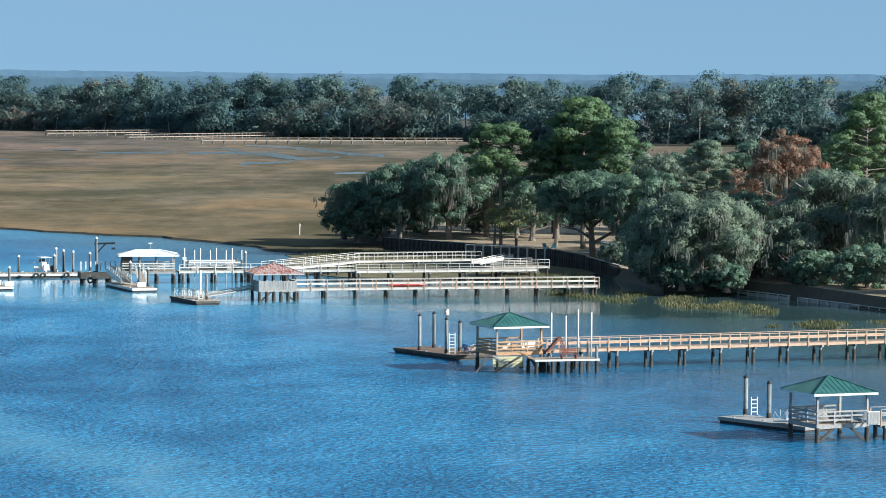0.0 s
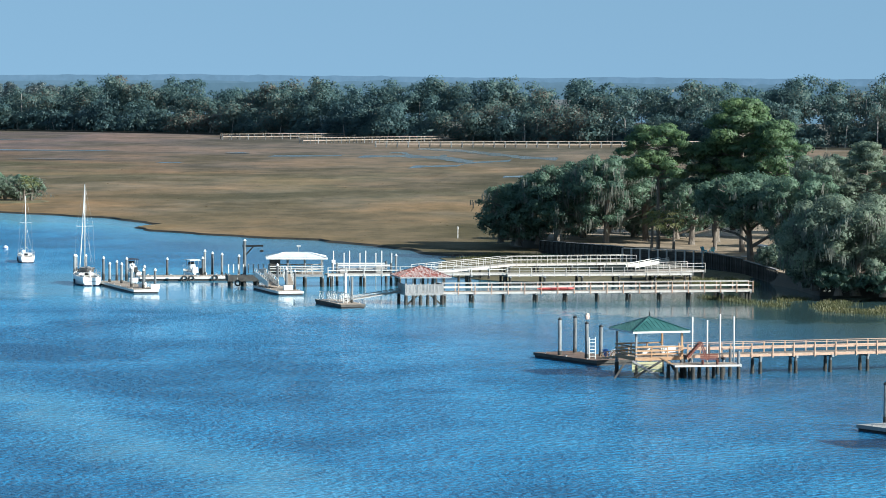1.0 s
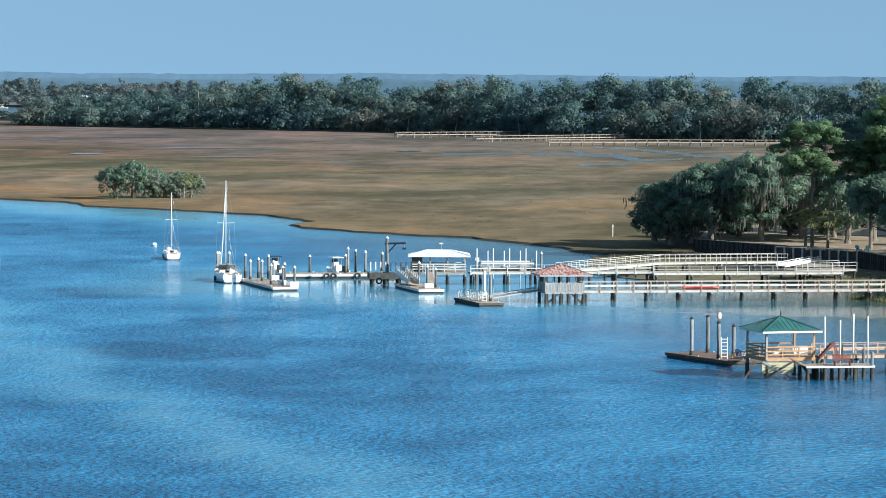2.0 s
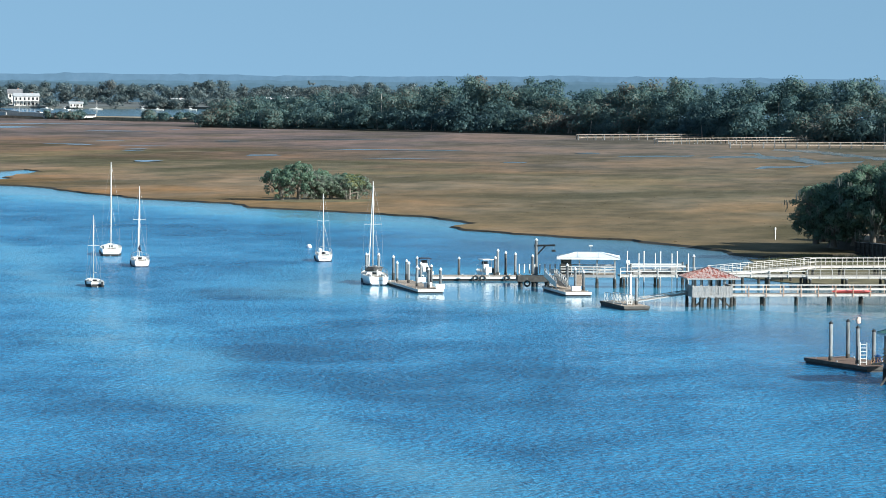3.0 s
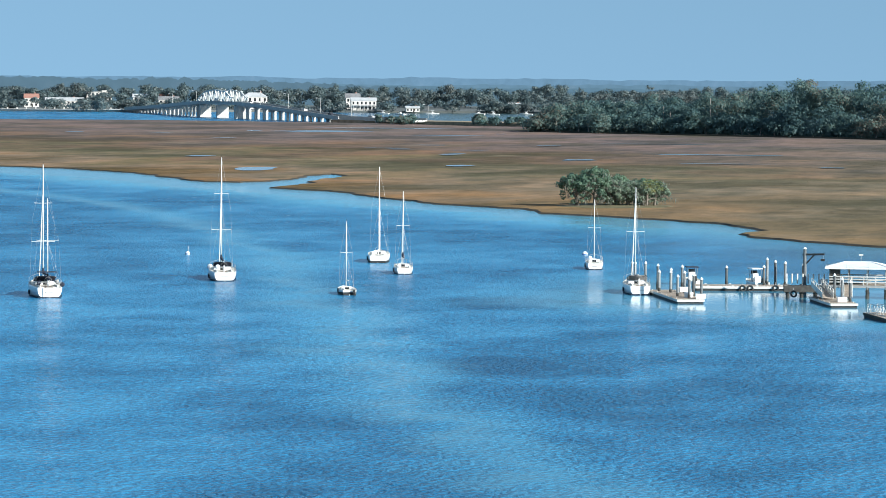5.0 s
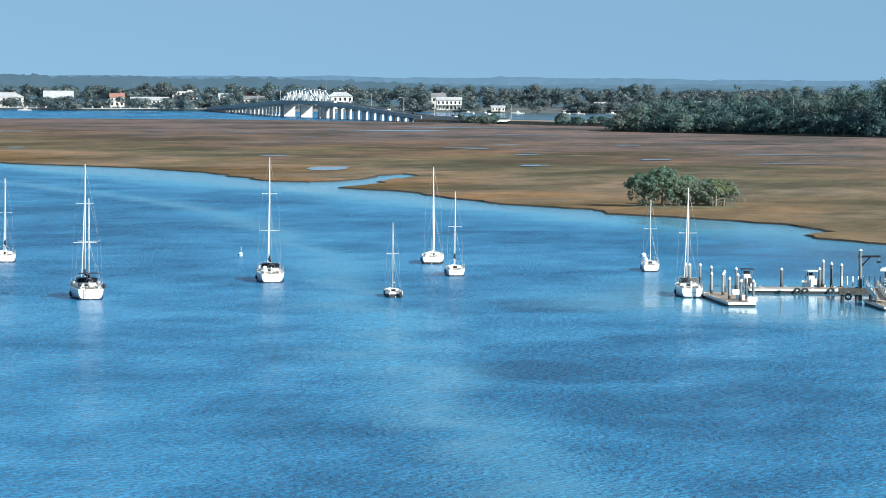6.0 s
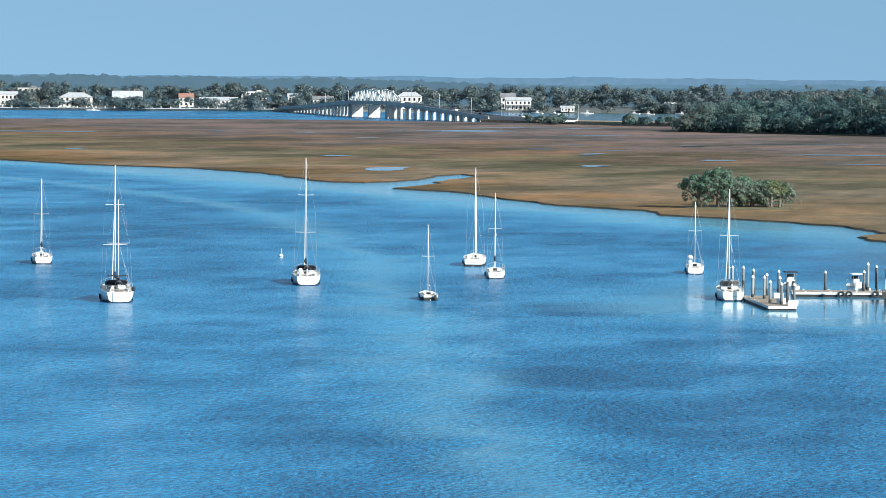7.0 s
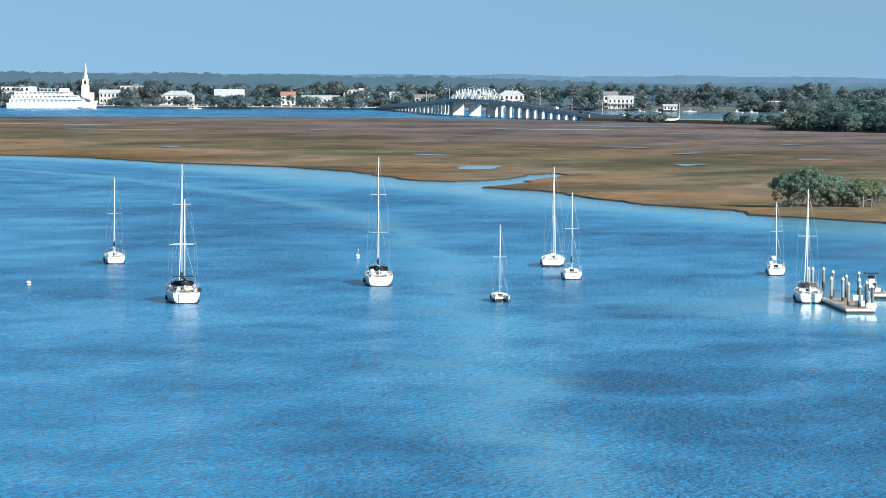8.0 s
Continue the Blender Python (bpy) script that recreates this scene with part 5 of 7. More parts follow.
# pier head platform, dark under its deck
t = thing("loading_platform", pose(-45.3, 479.0, 0, 0, 0, 10), "dark timber pier head with pale bollards along its edge", "platform")
d = tagged(part("decking", deck_boards(6.0, 5.0, 0), DECKING, t), kind="stuff")
d.matrix_local = pose(-3.0, 0, 1.3)
part("apron", Geo().box((0, -2.55, 1.1), (6.1, 0.1, 0.8)), DARKTIMBER, t)
part("apron", Geo().box((-3.05, 0, 1.1), (0.1, 5.0, 0.8)), DARKTIMBER, t)
for i in range(4):
    for s in (-1, 1):
        pile_parts(t, -2.6 + i * 1.7, s * 2.2, 1.4, r=0.18)
for i in range(9):
    part("bollard", Geo().tube([(-2.7 + i * 0.66, 2.2, 1.5), (-2.7 + i * 0.66, 2.2, 2.7)], 0.1, 8), WHITEWOOD, t)
for px_, py_, zz in ((-55.0, 487.55, 0.35), (-54.1, 487.8, 0.35), (-51.0, 488.6, 0.4), (-46.4, 474.2, 0.6)):
    t = thing("tyre_fender", pose(px_, py_, zz, 80, 0, 22), "black rubber tyre hung as a dock fender", "tyre", "tyre fenders")
    g = Geo()
    N = 16
    for i in range(N):
        for k in range(6):
            a, b = 2 * math.pi * i / N, 2 * math.pi * k / 6
            r = 0.33 + 0.11 * math.cos(b)
            g.v.append((r * math.cos(a), r * math.sin(a), 0.11 * math.sin(b)))
    for i in range(N):
        for k in range(6):
            g.f.append((i * 6 + k, ((i + 1) % N) * 6 + k, ((i + 1) % N) * 6 + (k + 1) % 6, i * 6 + (k + 1) % 6))
    part("tyre", g, BLACK, t, smooth=True)
    part("rope", Geo().tube([(0, 0.33, 0), (0, 0.75, 0.05)], 0.02, 5), WIRE, t)
for px_, py_, rz in ((-60.2, 475.5, 20), (-57.6, 465.0, 70), (-55.6, 462.2, 10), (-43.8, 480.5, 0), (-38.7, 462.2, 20)):
    dock_box(px_, py_, 0.5 if px_ < -44 or px_ > -40 else 1.55, rz)


# ---- boats ----
def hull_sections(L, B, free, bow_free, stations=14, transom=0.74):
    S = []
    for i in range(stations):
        s = i / (stations - 1)
        b = B / 2 * (transom + (1 - transom) * math.sin(min(s / 0.45, 1) * math.pi / 2)) if s < 0.45 else B / 2 * max(0.0, 1 - ((s - 0.45) / 0.55) ** 2.1)
        b = max(b, 0.03)
        S.append((-L / 2 + s * L, b, free + (bow_free - free) * s ** 1.6, -0.45 * math.sin(math.pi * min(0.98, 0.12 + 0.8 * s))))
    return S


def loft(S, prof, close_stern=True):
    """A shell over the sections; prof gives across and height shares from keel to sheer."""
    g = Geo()
    m = len(prof)
    for y, b, z, k in S:
        for side in (-1, 1):
            for u, v in (prof if side > 0 else prof):
                g.v.append((side * b * u, y, k + (z - k) * v))
    for i in range(len(S) - 1):
        for sd in (0, 1):
            for j in range(m - 1):
                a = i * 2 * m + sd * m + j
                c = a + 2 * m
                g.f.append((a, a + 1, c + 1, c) if sd == 0 else (a, c, c + 1, a + 1))
    if close_stern:
        g.f.append(tuple([m - 1 - j for j in range(m)] + [m + j for j in range(m)]))
    return g


def sailboat(x, y, heading, L, B, mast, label, free=0.85, canvas=NAVY, hull_mat=None, boom=True, jib=True, spreaders=1, mizzen=0.0, dodger=True, mast_at=0.08, stripe=None,
             outboard=False, lean=(0.0, 0.0), rails=True, cover=True, wheel=True, ball=False, stripe_h=0.14):
    hull_mat = hull_mat or GEL
    t = thing("sailboat", pose(x, y, 0, lean[0], lean[1], heading), label, "sailboat", "moored sailboats")
    S = hull_sections(L, B, free, free * 1.35)
    prof = [(0.0, 0.0), (0.55, 0.12), (0.86, 0.34), (0.97, 0.62), (1.0, 0.92), (0.985, 1.0)]
    part("hull", loft(S, prof), hull_mat, t, smooth=False)
    g = Geo()
    for i in range(len(S) - 1):
        (y0, b0, z0, _), (y1, b1, z1, _) = S[i], S[i + 1]
        g.poly([(-b0 * 0.97, y0, z0 - 0.03), (b0 * 0.97, y0, z0 - 0.03), (b1 * 0.97, y1, z1 - 0.03), (-b1 * 0.97, y1, z1 - 0.03)])
    part("deck", g, CREAM, t)
    # dark waterline stripe, just proud of the hull
    g = Geo()
    for side in (-1, 1):
        for i in range(len(S) - 1):
            (y0, b0, _, _), (y1, b1, _, _) = S[i], S[i + 1]
            g.poly([(side * (b0 * 0.93 + 0.02), y0, -0.05), (side * (b1 * 0.93 + 0.02), y1, -0.05), (side * (b1 * 0.965 + 0.02), y1, stripe_h), (side * (b0 * 0.965 + 0.02), y0, stripe_h)])
    g.poly([(-S[0][1] * 0.9, S[0][0] - 0.02, -0.05), (S[0][1] * 0.9, S[0][0] - 0.02, -0.05), (S[0][1] * 0.93, S[0][0] - 0.02, stripe_h), (-S[0][1] * 0.93, S[0][0] - 0.02, stripe_h)])
    part("waterline_stripe", g, stripe or NAVY, t)
    # toe rail
    for side in (-1, 1):
        part("toe_rail", Geo().tube([(side * b * 0.97, yy, z + 0.02) for yy, b, z, _ in S], 0.035, 5), hull_mat, t)
    # cabin trunk
    h = 0.42 if L > 7 else 0.3
    c0, c1 = -0.08 * L, 0.30 * L
    zc = free * 1.02
    g = Geo()
    n0 = len(g.v)
    for yy, w, hh in ((c0, 0.30 * B, h), (c0 + 0.2 * L, 0.29 * B, h * 0.95), (c1 - 0.06 * L, 0.22 * B, h * 0.75), (c1, 0.15 * B, 0.06)):
        g.v += [(-w * 1.1, yy, zc - 0.06), (-w, yy, zc + hh * 0.85), (-w * 0.8, yy, zc + hh), (w * 0.8, yy, zc + hh), (w, yy, zc + hh * 0.85), (w * 1.1, yy, zc - 0.06)]
    for i in range(3):
        for j in range(5):
            a = n0 + i * 6 + j
            g.f.append((a, a + 6, a + 7, a + 1))
    g.f.append((n0 + 5, n0 + 4, n0 + 3, n0 + 2, n0 + 1, n0))
    part("cabin", g, hull_mat, t)
    part("companionway", Geo().box((0, c0 - 0.02, zc + h * 0.42), (0.55, 0.04, h * 0.8)), SMOKED, t)
    for side in (-1, 1):
        for i in range(3):
            part("cabin_window", Geo().box((side * (0.305 * B - 0.008 * i * B), c0 + 0.06 * L + i * 0.075 * L, zc + h * 0.5), (0.04, 0.05 * L, 0.14)), SMOKED, t)
    # cockpit
    for side in (-1, 1):
        part("coaming", Geo().box((side * 0.27 * B, -0.27 * L, zc + 0.08), (0.12, 0.34 * L, 0.2)), hull_mat, t)
        part("cockpit_bench", Geo().box((side * 0.19 * B, -0.27 * L, zc - 0.02), (0.1 * B, 0.32 * L, 0.06)), CREAM, t)
    part("cockpit_sole", Geo().box((0, -0.27 * L, zc - 0.015), (0.26 * B, 0.32 * L, 0.02)), DECKING, t)
    if wheel and L > 8:
        g = Geo().tube([(0, -0.34 * L, zc), (0, -0.34 * L, zc + 0.8)], 0.09, 8)
        part("steering_pedestal", g, hull_mat, t)
        ring = [(0.42 * math.cos(a), -0.355 * L, zc + 0.75 + 0.42 * math.sin(a)) for a in np.linspace(0, 2 * math.pi, 17)]
        part("wheel", Geo().tube(ring, 0.02, 5, False), WIRE, t)
    # rails and stanchions
    if rails:
        zt = free + 0.62
        b0 = S[0][1] * 0.92
        part("pushpit", Geo().tube([(-b0, -L / 2 + 0.12 * L, zt), (-b0, -L / 2 + 0.1, zt), (b0, -L / 2 + 0.1, zt), (b0, -L / 2 + 0.12 * L, zt)], 0.025, 6), WIRE, t)
        for side in (-1, 1):
            for i in (0, 3, 5, 7, 9, 11):
                yy, b, z, _ = S[i]
                part("stanchion", Geo().tube([(side * b * 0.95, yy + (0.1 if i == 0 else 0), z), (side * b * 0.95, yy + (0.1 if i == 0 else 0), z + 0.62)], 0.018, 5), WIRE, t)
            part("lifeline", Geo().tube([(side * b * 0.95, yy, z + 0.6) for yy, b, z, _ in S[1:12]], 0.012, 4), WIRE, t)
        part("pulpit", Geo().tube([(-S[11][1], S[11][0], S[11][2] + 0.6), (-0.12, L / 2 - 0.1, S[13][2] + 0.62), (0.12, L / 2 - 0.1, S[13][2] + 0.62), (S[11][1], S[11][0], S[11][2] + 0.6)], 0.025, 6), WIRE, t)
    # spars
    my, mz = mast_at * L, zc + (h if mast_at < 0.3 else 0)

    def rig(yy, z0, top, boom_len, nsp):
        part("mast", Geo().tube([(0, yy, z0 - 0.1), (0, yy, z0 + (top - z0) * 0.6), (0, yy, top)], [0.085 if L > 8 else 0.06, 0.08 if L > 8 else 0.055, 0.055 if L > 8 else 0.04], 10), ALU, t, smooth=True)
        part("masthead", Geo().tube([(0, yy, top), (0, yy - 0.12, top + 0.25)], 0.02, 5), BLACK, t)
        if boom:
            zb = z0 + 0.75
            part("boom", Geo().tube([(0, yy - 0.1, zb), (0, yy - boom_len, zb + 0.1)], 0.06, 8), ALU, t)
            if cover:
                g = Geo().tube([(0, yy - 0.02, zb + 0.75), (0, yy - 0.12, zb + 0.3), (0, yy - boom_len * 0.4, zb + 0.22), (0, yy - boom_len, zb + 0.16)], [0.09, 0.2, 0.17, 0.09], 8)
                part("sail_cover", g, canvas, t, "dark canvas sail cover on the boom")
        for i in range(nsp):
            zs = z0 + (top - z0) * ((i + 1) / (nsp + 1) if nsp > 1 else 0.52)
            w = B * (0.34 if nsp == 1 else 0.36 - 0.08 * i)
            for side in (-1, 1):
                part("spreader", Geo().tube([(0, yy, zs), (side * w, yy - 0.1, zs + 0.04)], 0.03, 6), ALU, t)
        for side in (-1, 1):
            zs = z0 + (top - z0) * 0.52
            part("shroud", Geo().tube([(side * B * 0.42, yy - 0.2, free), (side * B * 0.34, yy - 0.1, zs), (0, yy, top - 0.1)], 0.007, 4), WIRE, t)
            part("lower_shroud", Geo().tube([(side * B * 0.42, yy - 0.7, free), (0, yy, zs)], 0.006, 4), WIRE, t)

    if mizzen:
        rig(my + 0.04 * L, mz, mast, 0.30 * L, spreaders)
        rig(-0.30 * L, zc, mizzen, 0.22 * L, 1)
    else:
        rig(my, mz, mast, 0.36 * L, spreaders)
        part("backstay", Geo().tube([(0, -L / 2 + 0.05, free), (0, my, mast)], 0.007, 4), WIRE, t)
    if jib:
        part("furled_jib", Geo().tube([(0, L / 2 - 0.1, free * 1.4), (0, L * 0.36, free + (mast - free) * 0.3), (0, my + 0.1, mast - 0.3)], [0.05, 0.085, 0.03], 8), GEL, t, "white sail rolled on the forestay")
    else:
        part("forestay", Geo().tube([(0, L / 2 - 0.1, free * 1.4), (0, my + 0.05, mast - 0.2)], 0.011, 4), WIRE, t)
    if dodger:
        g = Geo()
        w = 0.34 * B
        for i, (yy, zz) in enumerate(((c0 + 0.1 * L, zc + h), (c0 + 0.06 * L, zc + h + 0.55), (c0 - 0.02 * L, zc + h + 0.72), (c0 - 0.10 * L, zc + h + 0.68))):
            g.v += [(-w, yy, zz - 0.18 if i else zz), (-w * 0.75, yy, zz), (w * 0.75, yy, zz), (w, yy, zz - 0.18 if i else zz)]
        for i in range(3):
            for j in range(3):
                a = i * 4 + j
                g.f.append((a, a + 1, a + 5, a + 4))
        part("dodger", g, canvas, t, "dark canvas spray hood")
        for side in (-1, 1):
            part("dodger_hoop", Geo().tube([(side * w, c0 - 0.1 * L, zc), (side * w, c0 - 0.1 * L, zc + h + 0.5)], 0.02, 5), WIRE, t)
    if outboard:
        g = Geo()
        g.box((0.25 * B, -L / 2 - 0.25, free * 0.85), (0.3, 0.42, 0.45), 0, 0.8).box((0.25 * B, -L / 2 - 0.22, free * 0.25), (0.12, 0.16, 0.9))
        part("outboard_motor", g, BLACK, t, "black outboard motor on the transom")
    part("rudder_head", Geo().box((0, -L / 2 - 0.06, -0.15), (0.06, 0.14, 0.6)), hull_mat, t)
    part("name_panel", Geo().box((0, -L / 2 - 0.012, free * 0.55), (S[0][1] * 0.8, 0.012, 0.07)), GREYWOOD, t, "illegible grey lettering bar")
    part("fender", Geo().tube([(-B * 0.5, -0.1 * L, 0.2), (-B * 0.51, -0.1 * L, 0.75)], 0.12, 8), NAVY, t)
    if mizzen:
        part("bimini", Geo().box((0, -0.3 * L, zc + 1.75), (0.62 * B, 0.16 * L, 0.06), 0, 0.9), canvas, t, "small dark canvas awning")
        for i, (cx_, cz_) in enumerate(((-0.3, 0.5), (0.25, 0.65), (0.42, 0.3))):
            part("stowed_gear", Geo().blob((cx_ * B, -0.42 * L, zc + cz_), (0.28, 0.3, 0.28), 5, 7, 0.2), canvas if i != 1 else GREYWOOD, t)
        part("wind_vane", Geo().tube([(-0.15 * B, -L / 2 - 0.3, 0.2), (-0.15 * B, -L / 2 - 0.35, 1.9)], 0.05, 6), BLACK, t)
    if ball:
        part("horseshoe_buoy", Geo().blob((-S[0][1] * 0.7, -L / 2 + 0.1, free + 0.75), (0.3, 0.2, 0.32), 6, 8), GEL, t)
    return t


def lay(sx, sy, heading, L):
    """The middle of a boat whose stern lies at sx, sy."""
    a = radians(heading)
    return sx - math.sin(a) * L / 2, sy + math.cos(a) * L / 2


for sx, sy, hd, L, B, m, kw in (
        (-131.3, 444.3, 27, 12.2, 3.9, 15.8, dict(label="white ketch with two masts and dark sail covers at its mooring", mizzen=11.9, spreaders=2, free=1.25)),
        (-122.5, 484.5, 21.5, 13.0, 3.6, 15.9, dict(label="white sloop with tall mast and dark spray hood, moored", spreaders=2, free=1.15, ball=True, mast_at=0.13)),
        (-99.1, 462.0, 23, 6.2, 2.2, 8.9, dict(label="small sloop with dark lower hull and black outboard at its mooring", free=0.6, dodger=False, outboard=True, jib=False, cover=False, wheel=False, stripe=BLACK, stripe_h=0.4, rails=False)),
        (-116.3, 535.6, 14, 9.5, 3.2, 13.6, dict(label="white sloop with a bare deck and tall mast at its mooring", free=1.05, dodger=False, cover=False, boom=False, spreaders=0, rails=False, stripe=BLACK, stripe_h=0.3)),
        (-104.9, 508.4, 18, 8.0, 2.6, 11.1, dict(label="white sloop with a dark sail cover at its mooring", free=0.85, dodger=False)),
        (-83.1, 528.8, 13.5, 7.6, 2.5, 9.65, dict(label="small white cruising sloop with a pale round buoy aft", free=0.9, dodger=False, cover=False, jib=False, ball=True)),
        (-173.2, 517.5, 26, 9.0, 2.9, 11.7, dict(label="white sloop with dark boom cover moored upriver", free=0.95, dodger=False)),
        (-65.6, 475.1, 18, 10.2, 3.3, 13.1, dict(label="white sloop tied alongside the finger dock", free=1.1, dodger=True, canvas=GREYWOOD, cover=False, stripe=NAVY))):
    cx, cy = lay(sx, sy, hd, L)
    kw = dict(kw)
    sailboat(cx, cy, hd, L, B, m, kw.pop("label"), **kw)


def motorboat(x, y, heading, L=6.0, B=2.2, label="white centre-console motorboat with a hardtop", top=None):
    t = thing("motorboat", pose(x, y, 0.0, 0, 0, heading), label, "motorboat")
    S = hull_sections(L, B, 0.7, 1.0, 10, 0.92)
    prof = [(0.0, 0.0), (0.6, 0.2), (0.9, 0.5), (1.0, 0.95), (0.96, 1.0)]
    part("hull", loft(S, prof), GEL, t)
    g = Geo()
    for i in range(len(S) - 1):
        (y0, b0, z0, _), (y1, b1, z1, _) = S[i], S[i + 1]
        g.poly([(-b0 * 0.95, y0, z0 - 0.12), (b0 * 0.95, y0, z0 - 0.12), (b1 * 0.95, y1, z1 - 0.12), (-b1 * 0.95, y1, z1 - 0.12)])
    part("deck", g, CREAM, t)
    part("console", Geo().box((0, 0.0, 1.15), (0.9, 0.9, 1.1), 0, 0.8), GEL, t)
    part("windscreen", Geo().box((0, 0.35, 1.85), (0.85, 0.04, 0.45)), SMOKED, t)
    part("hardtop", Geo().box((0, -0.1, 2.35), (1.6, 2.0, 0.1), 0, 0.93), top or GEL, t)
    for sx in (-1, 1):
        for sy in (-1, 1):
            part("top_leg", Geo().tube([(sx * 0.5, sy * 0.5, 0.7), (sx * 0.62, sy * 0.7 - 0.1, 2.32)], 0.03, 6), WIRE, t)
    part("leaning_post", Geo().box((0, -0.95, 1.0), (0.8, 0.4, 0.75)), GEL, t)
    part("outboard_motor", Geo().box((0, -L / 2 - 0.3, 1.0), (0.45, 0.6, 0.7), 0, 0.8).box((0, -L / 2 - 0.25, 0.3), (0.15, 0.25, 1.0)), BLACK, t)
    part("bow_rail", Geo().tube([(-0.8, 1.2, 1.3), (-0.4, 2.4, 1.45), (0, 2.9, 1.5), (0.4, 2.4, 1.45), (0.8, 1.2, 1.3)], 0.02, 5), WIRE, t)
    return t


motorboat(-55.2, 497.6, 30, 5.6)
motorboat(-63.6, 498.4, 20, 4.6, 1.9, "small motorboat with a dark bimini top behind the finger dock", NAVY)


def buoy(x, y, label="small white mooring buoy", stick=True, r=0.35):
    t = thing("mooring_buoy", pose(x, y, 0), label, "buoy", "mooring buoys")
    part("float", Geo().blob((0, 0, 0.15), (r, r, r), 7, 12), CAP, t, smooth=True)
    part("band", Geo().tube([(0, 0, 0.1), (0, 0, 0.2)], r * 1.02, 12), BLUE, t)
    if stick:
        part("staff", Geo().tube([(0.1, 0, 0.3), (0.1, 0, 1.3)], 0.03, 5), WHITEWOOD, t)
    else:
        part("ring", Geo().tube([(0, 0, 0.45), (0, 0.05, 0.6)], 0.04, 5), WIRE, t)


buoy(-149.2, 548.0, "white mooring buoy with an upright staff")
buoy(-163.5, 470.0, stick=False)
buoy(-93.2, 568.1, stick=False, r=0.45)
buoy(-134.6, 514.7, stick=False, r=0.4)


# ---- trees of the point and the islet ----
def limbs(rng, h, spread, n, trunk_r, start=0.3, z0=0.0, lift=0.75):
    """Trunk and limbs as tapered tubes; returns geometry and limb ends."""
    g = Geo()
    bend = rng.normal(0, 0.06 * h, 2)
    top = Vector((bend[0], bend[1], h * 0.75))
    mid = Vector((bend[0] * 0.3, bend[1] * 0.3, h * 0.38))
    g.tube([(0, 0, z0 - 0.3), (0, 0, z0 + 0.4), mid, top], [trunk_r * 1.5, trunk_r, trunk_r * 0.7, trunk_r * 0.25], 9)
    ends = [top]
    for i in range(n):
        k = start + (0.9 - start) * i / n
        base = Vector((0, 0, 0)).lerp(mid, min(1, k / 0.5)) if k < 0.5 else mid.lerp(top, (k - 0.5) / 0.5)
        a = i * 2.4 + rng.uniform(-0.5, 0.5)
        ln = spread * rng.uniform(0.55, 0.95)
        end = base + Vector((math.cos(a) * ln, math.sin(a) * ln, ln * lift * rng.uniform(0.3, 0.9)))
        el = base.lerp(end, 0.5) + Vector((0, 0, ln * 0.12 * rng.uniform(-0.5, 1)))
        r = trunk_r * (0.6 - 0.35 * k)
        g.tube([base, el, end], [r, r * 0.65, r * 0.2], 6)
        for _ in range(2):
            e2 = end + Vector((rng.normal(0, 0.3), rng.normal(0, 0.3), rng.uniform(0.1, 0.4))) * ln * 0.5
            g.tube([el, e2], [r * 0.45, r * 0.1], 5)
            ends.append(e2)
        ends.append(end)
    return g, ends


def hanging_moss(rng, ends, spread, n, length):
    """Ragged grey drapes: bundles of thin strands below the limbs."""
    P = np.array([tuple(e) for e in ends])
    k = rng.integers(0, len(P), n)
    base = P[k] + rng.normal(0, 1, (n, 3)) * np.array([0.9, 0.9, 0.4])
    base[:, :2] *= rng.uniform(1.0, 1.12, (n, 1))
    g = Geo()
    for b in base:
        bundle = length * rng.uniform(0.35, 1.0)
        for s in range(11):
            a, w = rng.uniform(0, 3.14), rng.uniform(0.03, 0.08)
            o = rng.normal(0, 0.3, 3)
            l2 = bundle * rng.uniform(0.3, 1.0)
            dx, dy = math.cos(a) * w, math.sin(a) * w
            x, y, z = b[0] + o[0], b[1] + o[1], max(b[2] + o[2], l2 + 0.3)
            g.poly([(x - dx, y - dy, z), (x + dx, y + dy, z), (x + dx + rng.normal(0, 0.06), y + dy, z - l2 * 0.6), (x + rng.normal(0, 0.1), y, z - l2)])
    return g


